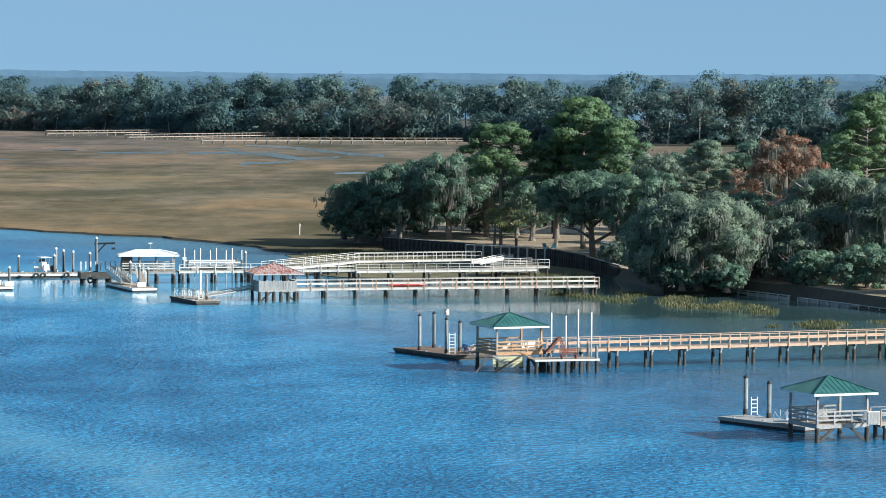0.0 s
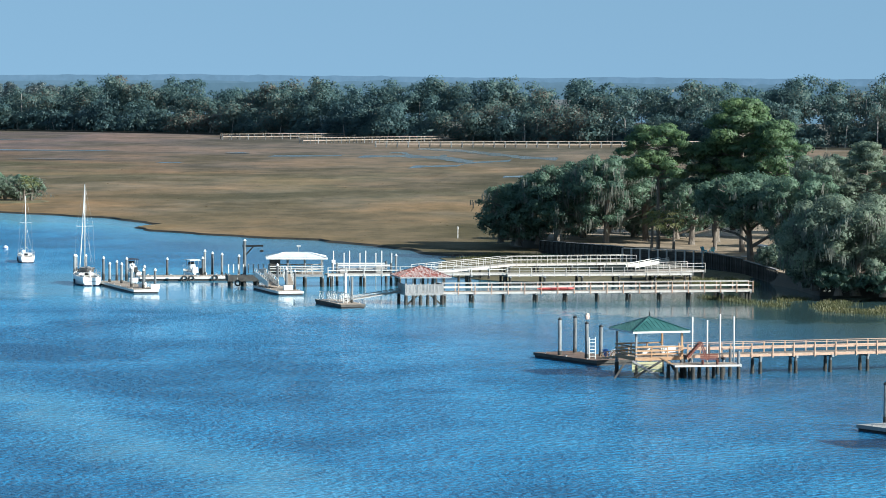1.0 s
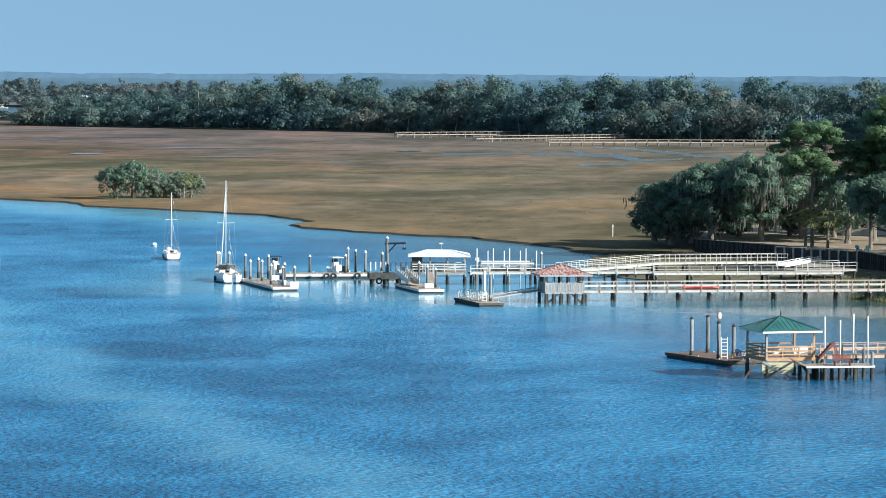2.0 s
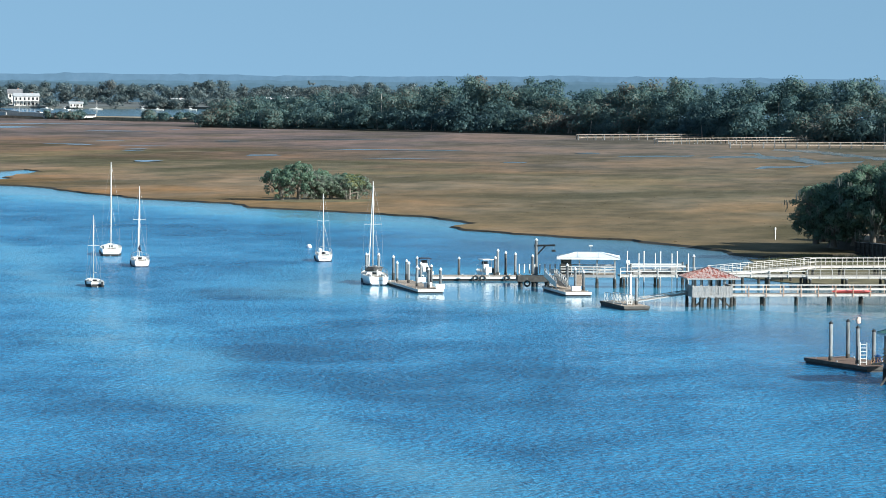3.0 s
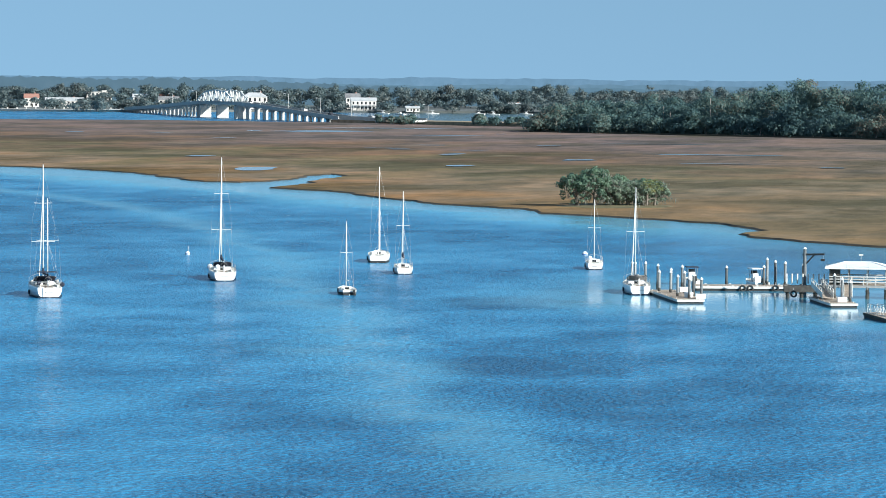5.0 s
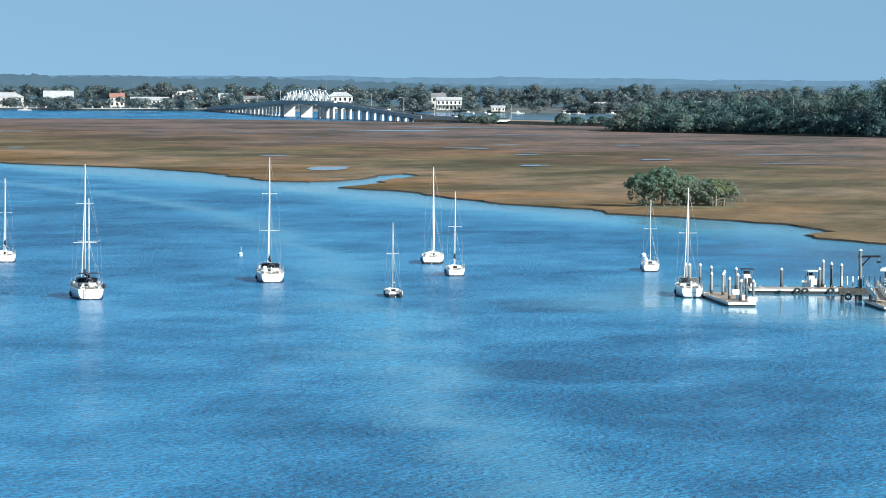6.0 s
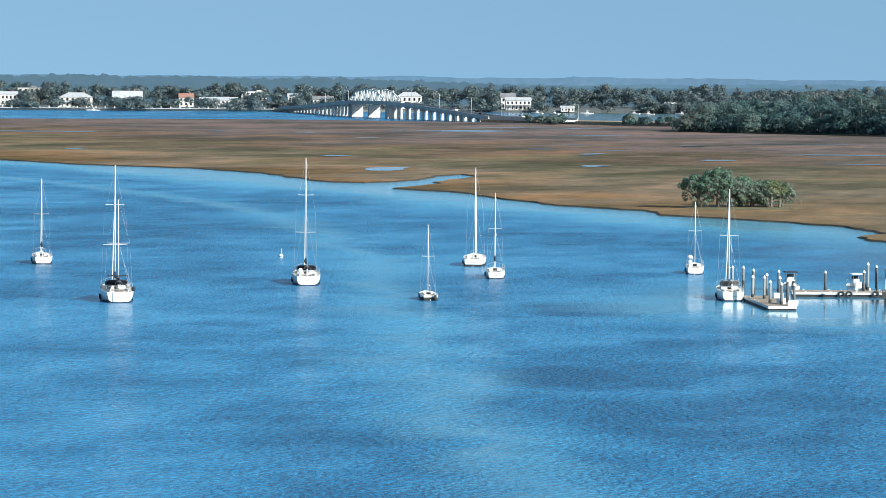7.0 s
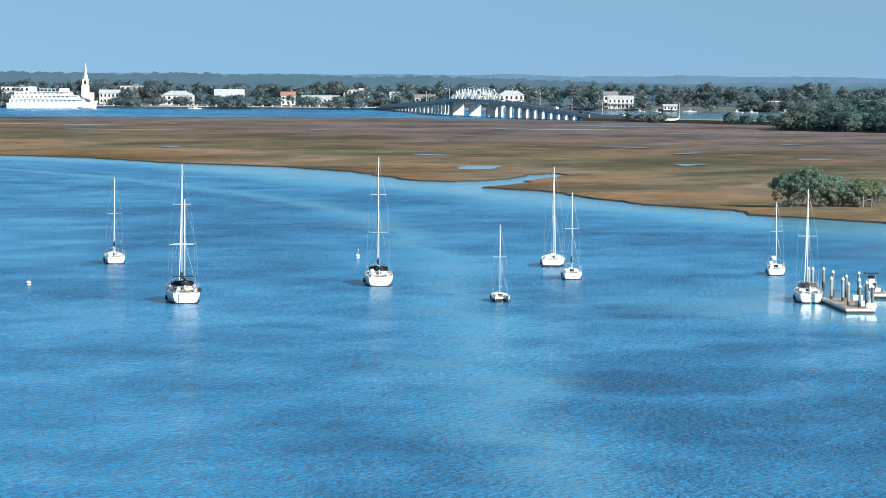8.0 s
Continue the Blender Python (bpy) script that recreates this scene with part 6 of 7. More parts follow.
def oak(x, y, z, h, r, mat, label, seed, moss=60, leaf=0.36, dense=1.0, skirt=0.25, squash=1.0):
    """A wide live oak: crown of many leafy clumps over crooked limbs."""
    rng = np.random.default_rng(seed)
    t = thing("oak_tree", pose(x, y, z), label, "tree")
    g, ends = limbs(rng, h, r * 0.95, 8, 0.36 + 0.012 * h, 0.22, lift=0.6)
    part("trunk", g, BARK, t)
    C, D, S = [], [], []
    nb = int(66 + r * 9)
    zc, rz = h * (0.5 + skirt / 2), h * (0.5 - skirt / 2)
    for i in range(nb):
        d = sphere_dirs(rng, 1, 0.22)[0]
        q = rng.uniform(0.78, 1.0) if rng.random() < 0.75 else rng.uniform(0.2, 0.75)
        q *= 1 + 0.16 * math.sin(3 * math.atan2(d[1], d[0]) + seed) * (1 - abs(d[2]))
        cr = r * rng.uniform(0.10, 0.225)
        k = max(0.0, 1 - cr * 0.8 / r)
        p = (d[0] * r * q * k, d[1] * r * q * k * squash, max(zc + d[2] * rz * q * k, cr * 0.5))
        c, dd, s = clump(rng, p, (cr, cr, cr * rng.uniform(0.6, 0.85)), int(dense * 47 * cr * cr * 0.36 / (leaf * leaf)), leaf)
        C.append(c), D.append(dd), S.append(s)
    part("crown", cloud_mesh("crown", np.concatenate(C), np.concatenate(D), np.concatenate(S), rng), mat, t)
    if moss:
        tagged(part("hanging_moss", hanging_moss(rng, [Vector(c.mean(0) - np.array([0, 0, 0.4])) for c in C], r, int(moss * 1.5), h * 0.16), MOSS, t, "grey moss hanging from the limbs"), kind="stuff")
    return t


def pine(x, y, z, h, r, mat, label, seed, first=0.6, leaf=0.33, bare_limbs=True, n=26, trunk=0.3):
    """A tall pine: straight pale trunk, layered tufts of needles."""
    rng = np.random.default_rng(seed)
    t = thing("pine_tree", pose(x, y, z), label, "tree")
    g = Geo()
    lean = rng.normal(0, 0.35, 2)
    g.tube([(0, 0, -0.3), (lean[0] * 0.4, lean[1] * 0.4, h * 0.45), (lean[0], lean[1], h * 0.96)], [trunk, trunk * 0.75, 0.06], 9)
    C, D, S = [], [], []
    n = int(n * 1.5)
    for i in range(n):
        k = first + (0.98 - first) * (i + 0.5) / n
        a = i * 2.4 + rng.uniform(-0.4, 0.4)
        prof = math.sin(min(1.0, (1.04 - k) / (1.04 - first) * 1.5) * math.pi / 2)
        ln = r * prof * rng.uniform(0.45, 1.0)
        base = Vector((lean[0] * k, lean[1] * k, h * k - 0.4))
        end = base + Vector((math.cos(a) * ln, math.sin(a) * ln, ln * rng.uniform(0.05, 0.3)))
        g.tube([base, end], [0.09, 0.03], 5)
        cr = max(0.75, r * rng.uniform(0.16, 0.29))
        c, d, s = clump(rng, tuple(end), (cr, cr, cr * 0.5), int(70 * cr * cr * 0.36 / (leaf * leaf)), leaf)
        C.append(c), D.append(d), S.append(s)
    if bare_limbs:
        for i in range(5):
            k, a = rng.uniform(first * 0.55, first), rng.uniform(0, 6.28)
            b = Vector((lean[0] * k, lean[1] * k, h * k))
            g.tube([b, b + Vector((math.cos(a), math.sin(a), 0.3)) * rng.uniform(0.8, 2.2)], [0.07, 0.02], 5)
    part("trunk", g, BARK, t)
    part("crown", cloud_mesh("crown", np.concatenate(C), np.concatenate(D), np.concatenate(S), rng, wild=0.5), mat, t)
    return t


def palmetto(x, y, z, h, seed, label="cabbage palm with drooping pale fronds"):
    rng = np.random.default_rng(seed)
    t = thing("palm_tree", pose(x, y, z), label, "tree")
    part("trunk", Geo().tube([(0, 0, -0.2), (0.1, 0, h * 0.5), (0.05, 0, h * 0.82)], [0.24, 0.19, 0.2], 9), BARK, t)
    for i in range(22):
        a, el = i * 2.4, rng.uniform(-0.7, 1.1)
        ln = rng.uniform(1.6, 2.4)
        g = Geo()
        d = Vector((math.cos(a) * math.cos(el), math.sin(a) * math.cos(el), math.sin(el)))
        base = Vector((0.05, 0, h * 0.82)) + d * 0.2
        tip = base + d * ln
        side = Vector((-math.sin(a), math.cos(a), 0))
        for j in range(7):
            w = (j - 3) / 3
            m = base + d * ln * 0.55 + side * w * 0.55
            e = base + d * ln * (1.0 - 0.25 * abs(w)) + side * w * 1.0 + Vector((0, 0, -0.35 - 0.25 * abs(w)))
            g.poly([base + d * ln * 0.4, m - side * 0.08, e, m + side * 0.08])
        g.tube([base, base + d * ln * 0.45], 0.025, 4)
        part("frond", g, PALM, t)
    return t


oak(-13.2, 577, 1.0, 10.2, 6.4, OAK, "dark dense live oak at the tip of the point", 11, 50, skirt=0.02)
oak(-7.0, 573, 1.0, 13.0, 7.0, OAK, "dark live oak hung with grey moss", 12, 90, skirt=0.03)
oak(-3.0, 585, 1.4, 13.0, 6.8, OAK, "tall dark oak behind the point", 13, 40, skirt=0.05)
oak(0.8, 569, 1.5, 14.4, 7.0, OAK, "live oak with pale moss over the bank", 14, 130, skirt=0.14)
oak(7.0, 578, 1.6, 14.5, 6.0, OAK, "oak in the grove behind the pine", 15, 40, skirt=0.1)
pine(8.7, 543, 1.7, 19.0, 5.6, PINE, "tall pine with a bare pale trunk", 16, first=0.58, n=34)
oak(14.0, 566, 1.7, 9.6, 4.6, OAK, "shaded oak over the sandy yard", 17, 30, skirt=0.24)
oak(18.0, 574, 1.7, 16.5, 7.0, OAK, "tall dark oak in the grove", 18, 20, skirt=0.08)
pine(21.1, 543, 1.8, 22.6, 7.1, PINE, "broad bright green pine, tallest of the grove", 19, first=0.30, n=64, leaf=0.4, trunk=0.45, bare_limbs=False)
pine(26.0, 537, 1.8, 19.6, 5.7, PINE, "bright green pine beside the tallest one", 20, first=0.34, n=46, leaf=0.4, bare_limbs=False)
pine(17.2, 548, 1.8, 18.0, 4.5, OAK, "dark narrow tree against the bright pine", 21, first=0.3, n=40, bare_limbs=False)
oak(21.5, 517, 1.6, 12.4, 8.6, OAK, "low spreading live oak with dark shaded limbs", 22, 60, skirt=0.36)
oak(28.5, 508, 1.7, 13.5, 7.0, OAK, "dark oak behind the mossy one", 23, 80, skirt=0.08)
oak(33.0, 464.0, 0.6, 13.0, 9.4, GREYOAK, "great grey-green live oak draped with moss at the water's edge", 24, 300, skirt=-0.04, dense=1.15)
oak(32.0, 522, 1.7, 16.0, 6.0, GREYOAK, "pale oak with dead moss-hung branches", 25, 160, skirt=0.12)
pine(37.8, 512, 1.7, 17.5, 4.6, GREYOAK, "moss-hung tree with a thin crown", 26, first=0.35, n=36)
oak(41.5, 500, 1.7, 10.5, 5.6, OAK, "dark undergrowth oak by the house", 27, 40, skirt=0.12)
oak(51.2, 473, 0.9, 15.8, 8.6, GREYOAK, "wide oak leaning over the shore", 28, 160, skirt=0.0)
oak(60.0, 461, 0.9, 15.9, 8.5, GREYOAK, "wide mossy oak by the seawall", 29, 140, skirt=0.0)
oak(44.4, 463, 0.7, 9.4, 5.0, GREYOAK, "young oak at the seawall", 30, 50, skirt=0.0)
pine(57.5, 492, 1.7, 24.3, 5.4, PINE, "tall dark pine above the oaks", 32, first=0.45, n=48)
pine(63.5, 500, 1.7, 25.0, 6.0, PINE, "tall pine at the edge of the wood", 33, first=0.4, n=50)
oak(49.6, 523, 1.8, 19.0, 6.2, CYPRESS, "rust-red bald cypress in autumn colour", 34, 60, skirt=0.2, dense=0.75)
oak(43.6, 535, 1.8, 13.0, 4.0, CYPRESS, "small russet tree behind the grove", 35, 10, skirt=0.3, dense=0.5)
for i, (x, y, h, r) in enumerate(((30, 590, 15, 6), (41, 585, 15, 6.5), (53, 560, 13, 6), (62, 545, 17, 7), (66, 590, 18, 7), (52, 600, 16, 7), (22, 605, 13, 6), (10, 600, 11, 5.5), (1, 604, 10, 5.5))):
    oak(x, y, 1.6, h, r, OAK, "oak in the wood behind the grove", 60 + i, 10, leaf=0.6, skirt=0.1)
palmetto(7.7, 541, 1.7, 6.2, 41)
palmetto(8.6, 540, 1.7, 5.6, 44)
palmetto(10.9, 539, 1.7, 6.2, 42)
palmetto(48.5, 505, 1.7, 8.5, 43)

# undergrowth along the bank
for i, (x, y, h, r) in enumerate(((-15.5, 588, 4.0, 3.2), (-10, 575.5, 3.2, 2.6), (-16, 580, 4.5, 3.4), (24.5, 499, 3.6, 3.4), (26.5, 486, 3.2, 3.0), (27.0, 477, 4.2, 3.4), (28.0, 468, 4.8, 3.8), (30.5, 459, 3.4, 3.2), (36.0, 457, 3.4, 3.4), (40.5, 470, 4.6, 3.8), (47, 456, 5.4, 4.4), (53, 449, 6.6, 5.2), (59, 439, 7.0, 5.4), (66, 436, 7.8, 5.4), (41, 478, 5.5, 4.5),
                                  (45, 488, 6.5, 5.0), (54, 480, 7.0, 5.0), (36, 498, 6.0, 4.6), (63, 460, 8.0, 5.0), (30, 560, 6.0, 5.0), (38, 552, 7.0, 5.0), (5, 590, 6.0, 4.5), (-4, 592, 6.0, 4.5), (12, 585, 6.0, 4.5))):
    oak(x, y, 0.9 if y < 470 else 1.4, h, r, OAK if i % 3 else GREYOAK, "dense evergreen shrub under the trees", 110 + i, 8, leaf=0.45, skirt=0.0)

# the wooded islet in the marsh
isl = Geo()
isl.blob((0, 0, 0), (12, 13, 0.3), 6, 20, 0.06)
place("islet", isl, MUDGRASS, "low brown islet in the marsh", "ground", pose(-129.5, 760, 0.28), kind="structure")
for i, (x, y, h, r, m) in enumerate(((-145.8, 763, 6.0, 3.6, OAK), (-141.5, 765, 6.9, 3.8, OAK), (-137.5, 767, 5.6, 3.6, GREYOAK), (-133.5, 768, 5.2, 3.4, GREYOAK), (-129.5, 768, 5.0, 3.2, GREYOAK), (-127.0, 771, 5.2, 3.0, GREYOAK), (-139.0, 775, 6.5, 3.6, OAK), (-131.5, 775, 5.6, 3.2, OAK))):
    oak(-136.3 + (x + 145.8) * 0.78, y - 8, 0.4, h * (1.2 if i < 2 else 1.0), r * 1.12, m, "low windswept tree on the islet", 80 + i, 30, leaf=0.38, skirt=0.0, dense=0.55 if i in (3, 4, 5) else 0.9)
for i, (dx, dy) in enumerate(((-122.6, 759), (-121.4, 761))):
    palmetto(dx, dy, 0.8, 4.6, 90 + i, "small palm on the islet")

# ---- shore of the point ----
# timber bulkhead with posts
def bulkhead(p0, p1, z0, z1, label, mat, step=1.2, cap=None, posts=None):
    (x0, y0), (x1, y1) = p0, p1
    L, a = math.hypot(x1 - x0, y1 - y0), math.degrees(math.atan2(y1 - y0, x1 - x0))
    t = thing("bulkhead", pose(x0, y0, 0, 0, 0, a), label, "bulkhead")
    n = int(L / 0.3)
    for i in range(int(L / step) + 1):
        part("post", shared(("wall_post", z0, z1), lambda: Geo().box((0, -0.12, (z0 + z1) / 2), (0.22, 0.22, z1 - z0 + 0.1))), posts or mat, t).matrix_local = pose(min(i * step, L), 0, 0)
    for i in range(max(1, int((z1 - z0) / 0.3))):
        part("plank", Geo().box((L / 2, 0.06, z0 + 0.15 + i * 0.3), (L, 0.08, 0.28)), mat, t)
    part("cap_board", Geo().box((L / 2, 0, z1 + 0.04), (L, 0.4, 0.08)), cap or GREYWOOD, t)
    return t


bulkhead((3.5, 540.0), (15.5, 533.0), -0.3, 2.3, "dark timber bulkhead with pale posts and cap at the yard", DARKTIMBER, 1.5, PALEWOOD, PALEWOOD)
# added wall: its dark planks stand in for the natural bank edge
bulkhead((-9.5, 573.0), (3.5, 555.0), -0.3, 1.8, "low dark timber wall in place of the grove's bare bank", DARKTIMBER)
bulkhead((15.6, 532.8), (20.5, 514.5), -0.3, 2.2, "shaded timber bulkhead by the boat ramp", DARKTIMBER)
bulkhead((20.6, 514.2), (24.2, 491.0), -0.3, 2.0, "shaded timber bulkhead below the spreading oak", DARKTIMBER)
bulkhead((37.0, 464.6), (43.4, 451.0), -0.2, 0.55, "low pale concrete seawall", CONCRETE, 2.5, CONCRETE)
bulkhead((44.5, 449.6), (61.5, 410.6), -0.2, 0.4, "long low concrete seawall", CONCRETE, 2.5, CONCRETE)
# cordgrass shoals in front of the shore
for name, pts, num, h in (("shore_grass", [(13, 462), (22, 466), (31, 456), (41, 434), (39, 424), (30, 434), (20, 447)], 9000, 0.45), ("shore_grass", [(36, 403), (41, 416), (56, 412), (62, 402), (47, 399)], 5500, 0.45),
                          ("shore_grass", [(-26, 558), (-12, 566), (2, 552), (8, 536), (-2, 530), (-8, 520), (-16, 538)], 9000, 0.6), ("shore_grass", [(6, 500), (18, 505), (22, 488), (10, 492)], 3000, 0.5)):
    X, Y = rng.uniform(min(p[0] for p in pts), max(p[0] for p in pts), num * 2), rng.uniform(min(p[1] for p in pts), max(p[1] for p in pts), num * 2)
    ok = inside(X, Y, pts)
    ok &= np.array([noise.noise(Vector((a * 0.22, b * 0.10, 2.0))) for a, b in zip(X, Y)]) + rng.normal(0, 0.12, len(X)) > 0.02
    grass_field(name, X[ok], Y[ok], -0.15, rng.uniform(0.4, 1.0, ok.sum()) * h + 0.12, 0.13, SPARTINA, "green and yellow cordgrass by the shore", rng)
place("marsh_stake", Geo().tube([(0, 0, 0), (0, 0, 2.0)], 0.09, 8).box((0, 0, 1.7), (0.3, 0.05, 0.3)), WHITEWOOD, "white channel stake standing in the marsh grass", "stake", pose(-24.3, 610.6, 0.3))


# yard things
def house(x, y, z, rz, w, d, h, roof_h, wall, roofm, label, storeys=1, cols=4, porch=False, hip=False, flat=False):
    t = thing("house", pose(x, y, z, 0, 0, rz), label, "house")
    part("body", Geo().box((0, 0, h / 2), (w, d, h)), wall, t)
    if flat:
        part("roof", Geo().box((0, 0, h + 0.2), (w + 0.5, d + 0.5, 0.4)).box((w * 0.2, 0, h + 0.9), (w * 0.2, d * 0.4, 1.0)), roofm, t)
    else:
        g = Geo()
        o, e = 0.5, (w * 0.28 if hip else 0)
        a = [(-w / 2 - o, -d / 2 - o, h), (w / 2 + o, -d / 2 - o, h), (w / 2 + o, d / 2 + o, h), (-w / 2 - o, d / 2 + o, h), (-w / 2 - o + e, 0, h + roof_h), (w / 2 + o - e, 0, h + roof_h)]
        g.v = a
        g.f = [(0, 1, 5, 4), (2, 3, 4, 5), (1, 2, 5), (3, 0, 4), (3, 2, 1, 0)]
        part("roof", g, roofm, t)
        part("chimney", Geo().box((w * 0.25, d * 0.1, h + roof_h * 0.8), (0.9, 0.9, roof_h * 0.9)), BRICKRED, t)
    sh = h / storeys
    for s in range(storeys):
        for i in range(cols):
            wx = -w / 2 + (i + 0.5) * w / cols
            f = part("window", Geo().box((wx, -d / 2 - 0.03, s * sh + sh * 0.55), (w / cols * 0.42, 0.06, sh * 0.5)), SMOKED, t)
            part("sill", Geo().box((wx, -d / 2 - 0.08, s * sh + sh * 0.27), (w / cols * 0.5, 0.16, 0.1)), wall, f)
    part("door", Geo().box((w * 0.06, -d / 2 - 0.04, 1.05), (1.0, 0.08, 2.1)), DARKTIMBER, t)
    if porch:
        part("porch_roof", Geo().box((0, -d / 2 - 1.3, sh * storeys * 0.5 + 0.4), (w * 0.9, 2.6, 0.2)), roofm, t)
        for i in range(cols + 1):
            part("porch_column", Geo().tube([(-w * 0.43 + i * w * 0.86 / cols, -d / 2 - 2.4, 0), (-w * 0.43 + i * w * 0.86 / cols, -d / 2 - 2.4, sh * storeys * 0.5 + 0.4)], 0.2, 8), wall, t)
    return t


house(17.5, 598, 1.7, 5, 9, 7, 3.2, 2.0, STUCCO, SLATE, "pale cottage behind the palms in the yard", 1, 4)
house(48.0, 548, 1.7, -8, 12, 8, 4.6, 2.6, STUCCO, SLATE, "grey-roofed house among the oaks", 1, 4)
t = thing("picnic_shelter", pose(24.6, 527, 1.7, 0, 0, -20), "small green-legged canopy with a pale sloping top in the yard", "canopy")
part("top", Geo().beam((-1.6, 0, 1.9), (1.6, 0, 1.2), 2.2, 0.08), CAP, t)
for sx in (-1, 1):
    for sy in (-1, 1):
        part("leg", Geo().box((sx * 1.3, sy * 0.9, 0.75), (0.1, 0.1, 1.5 - 0.3 * sx)), GREENROOF, t)
for i, (x, y) in enumerate(((15.4, 541.0), (16.6, 540.2))):
    garden_chair(x, y, 1.7, 150 + 40 * i, TEAL, "turquoise garden chair in the sandy yard")
t = thing("skiff", pose(22.5, 531, 1.75, 0, 0, 70), "small upturned white skiff lying in the yard", "skiff")
part("hull", loft(hull_sections(4.2, 1.5, 0.1, 0.0, 8, 0.9), [(0, 1.0), (0.4, 0.95), (0.8, 0.55), (1, 0.0)]), GEL, t)
part("keel_strip", Geo().box((0, 0, 0.14), (0.06, 3.8, 0.05)), GREYWOOD, t)
# the lower landing between the walkways, and the ramp up to it
pier((5.4, 496.2), (13.6, 501.6), 4.2, 1.45, "grey timber landing with pale rails over the mud", GREYWOOD, (0.5, 1.0), bay=1.8, pile_gap=4.0, rail_h=0.9, rail_mat=PALEWOOD, thin=True)
gangway((4.6, 502.0, 1.55), (9.4, 513.5, 1.9), 1.3, "pale aluminium ramp up to the yard", WHITEWOOD, 0.5, solid=True)
g = Geo()
outline = rough_outline([(-22, 505), (-14, 494), (0, 490), (11, 491), (21, 497), (22.5, 512), (14, 530), (2, 545), (-10, 562), (-24, 552)], 2.0, 1.2, rng)
n = len(outline)
g.v = [(px_, py_, 0.06) for px_, py_ in outline] + [(2, 520, 0.5)]
g.f = [(i, (i + 1) % n, n) for i in range(n)]
place("ground_mudflat", g, MUDGRASS, "olive-brown mud flat with stubble below the walkways", "mud flat", kind="structure")

# far piers at the woods' edge
for p0, p1 in (((-158, 1436), (-112, 1472)), ((-120, 1368), (-63, 1430)), ((-88, 1314), (7, 1338)), ((10, 1332), (30, 1350))):
    (x0, y0), (x1, y1) = p0, p1
    L, a = math.hypot(x1 - x0, y1 - y0), math.degrees(math.atan2(y1 - y0, x1 - x0))
    t = thing("far_pier", pose(x0, y0, 0, 0, 0, a), "long pale timber walkway crossing the far marsh", "pier", "far marsh piers")
    part("deck", Geo().box((L / 2, 0, 1.5), (L, 1.8, 0.3)), DECKING, t)
    for s in (-1, 1):
        part("top_rail", Geo().box((L / 2, s * 0.85, 2.5), (L, 0.2, 0.14)), DECKING, t)
    for i in range(int(L / 4) + 1):
        for s in (-1, 1):
            part("post", shared(("far_post",), lambda: Geo().box((0, 0, 1.2), (0.25, 0.25, 2.6))), PILE, t).matrix_local = pose(min(i * 4, L), s * 0.8, 0)

# ---- the bridge ----
BR = [(-789, 2313, 1.8), (-733, 2216, 4.4), (-700, 2160, 6.4), (-666.6, 2101.6, 8.2), (-623.5, 2037, 8.6), (-598, 2005, 7.4), (-574, 1974, 5.8), (-545, 1937, 3.7), (-521, 1906, 2.2), (-470, 1868, 1.9)]
t = thing("bridge", pose(0, 0, 0), "long low concrete bridge with a pale steel truss swing span", "bridge")
for a, b in zip(BR, BR[1:]):
    part("deck_span", Geo().beam(a, b, 10.0, 1.1), CONCRETE, t, "grey concrete deck span")
    part("roadway", Geo().beam((a[0], a[1], a[2] + 0.57), (b[0], b[1], b[2] + 0.57), 7.6, 0.05), ASPHALT, t)
for side in (-1, 1):
    for a, b in zip(BR, BR[1:]):
        d = Vector((b[0] - a[0], b[1] - a[1], 0)).normalized()
        o = Vector((-d.y, d.x, 0)) * side * 4.8
        part("parapet", Geo().beam(Vector(a) + o + Vector((0, 0, 1.0)), Vector(b) + o + Vector((0, 0, 1.0)), 0.3, 0.9), CONCRETE, t)
for a, b in zip(BR[:-1], BR[1:]):
    if a == BR[3]:
        continue
    L = math.hypot(b[0] - a[0], b[1] - a[1])
    rz = math.degrees(math.atan2(b[1] - a[1], b[0] - a[0]))
    n = max(2, int(L / 11))
    for i in range(n):
        k = (i + 0.5) / n
        x, y, z = (a[j] + (b[j] - a[j]) * k for j in range(3))
        for s in (-1, 1):
            p = part("column", Geo().box((0, s * 3.4, z / 2 - 0.9), (1.0, 1.3, z + 0.8)), CONCRETE, t)
            p.matrix_local = pose(x, y, 0, 0, 0, rz)
        p = part("cap_beam", Geo().box((0, 0, z - 0.95), (1.4, 9.4, 0.8)), CONCRETE, t)
        p.matrix_local = pose(x, y, 0, 0, 0, rz)
A, B = Vector(BR[3]), Vector(BR[4])
dv = (B - A).normalized()
nv = Vector((-dv.y, dv.x, 0)).normalized()
L = (B - A).length
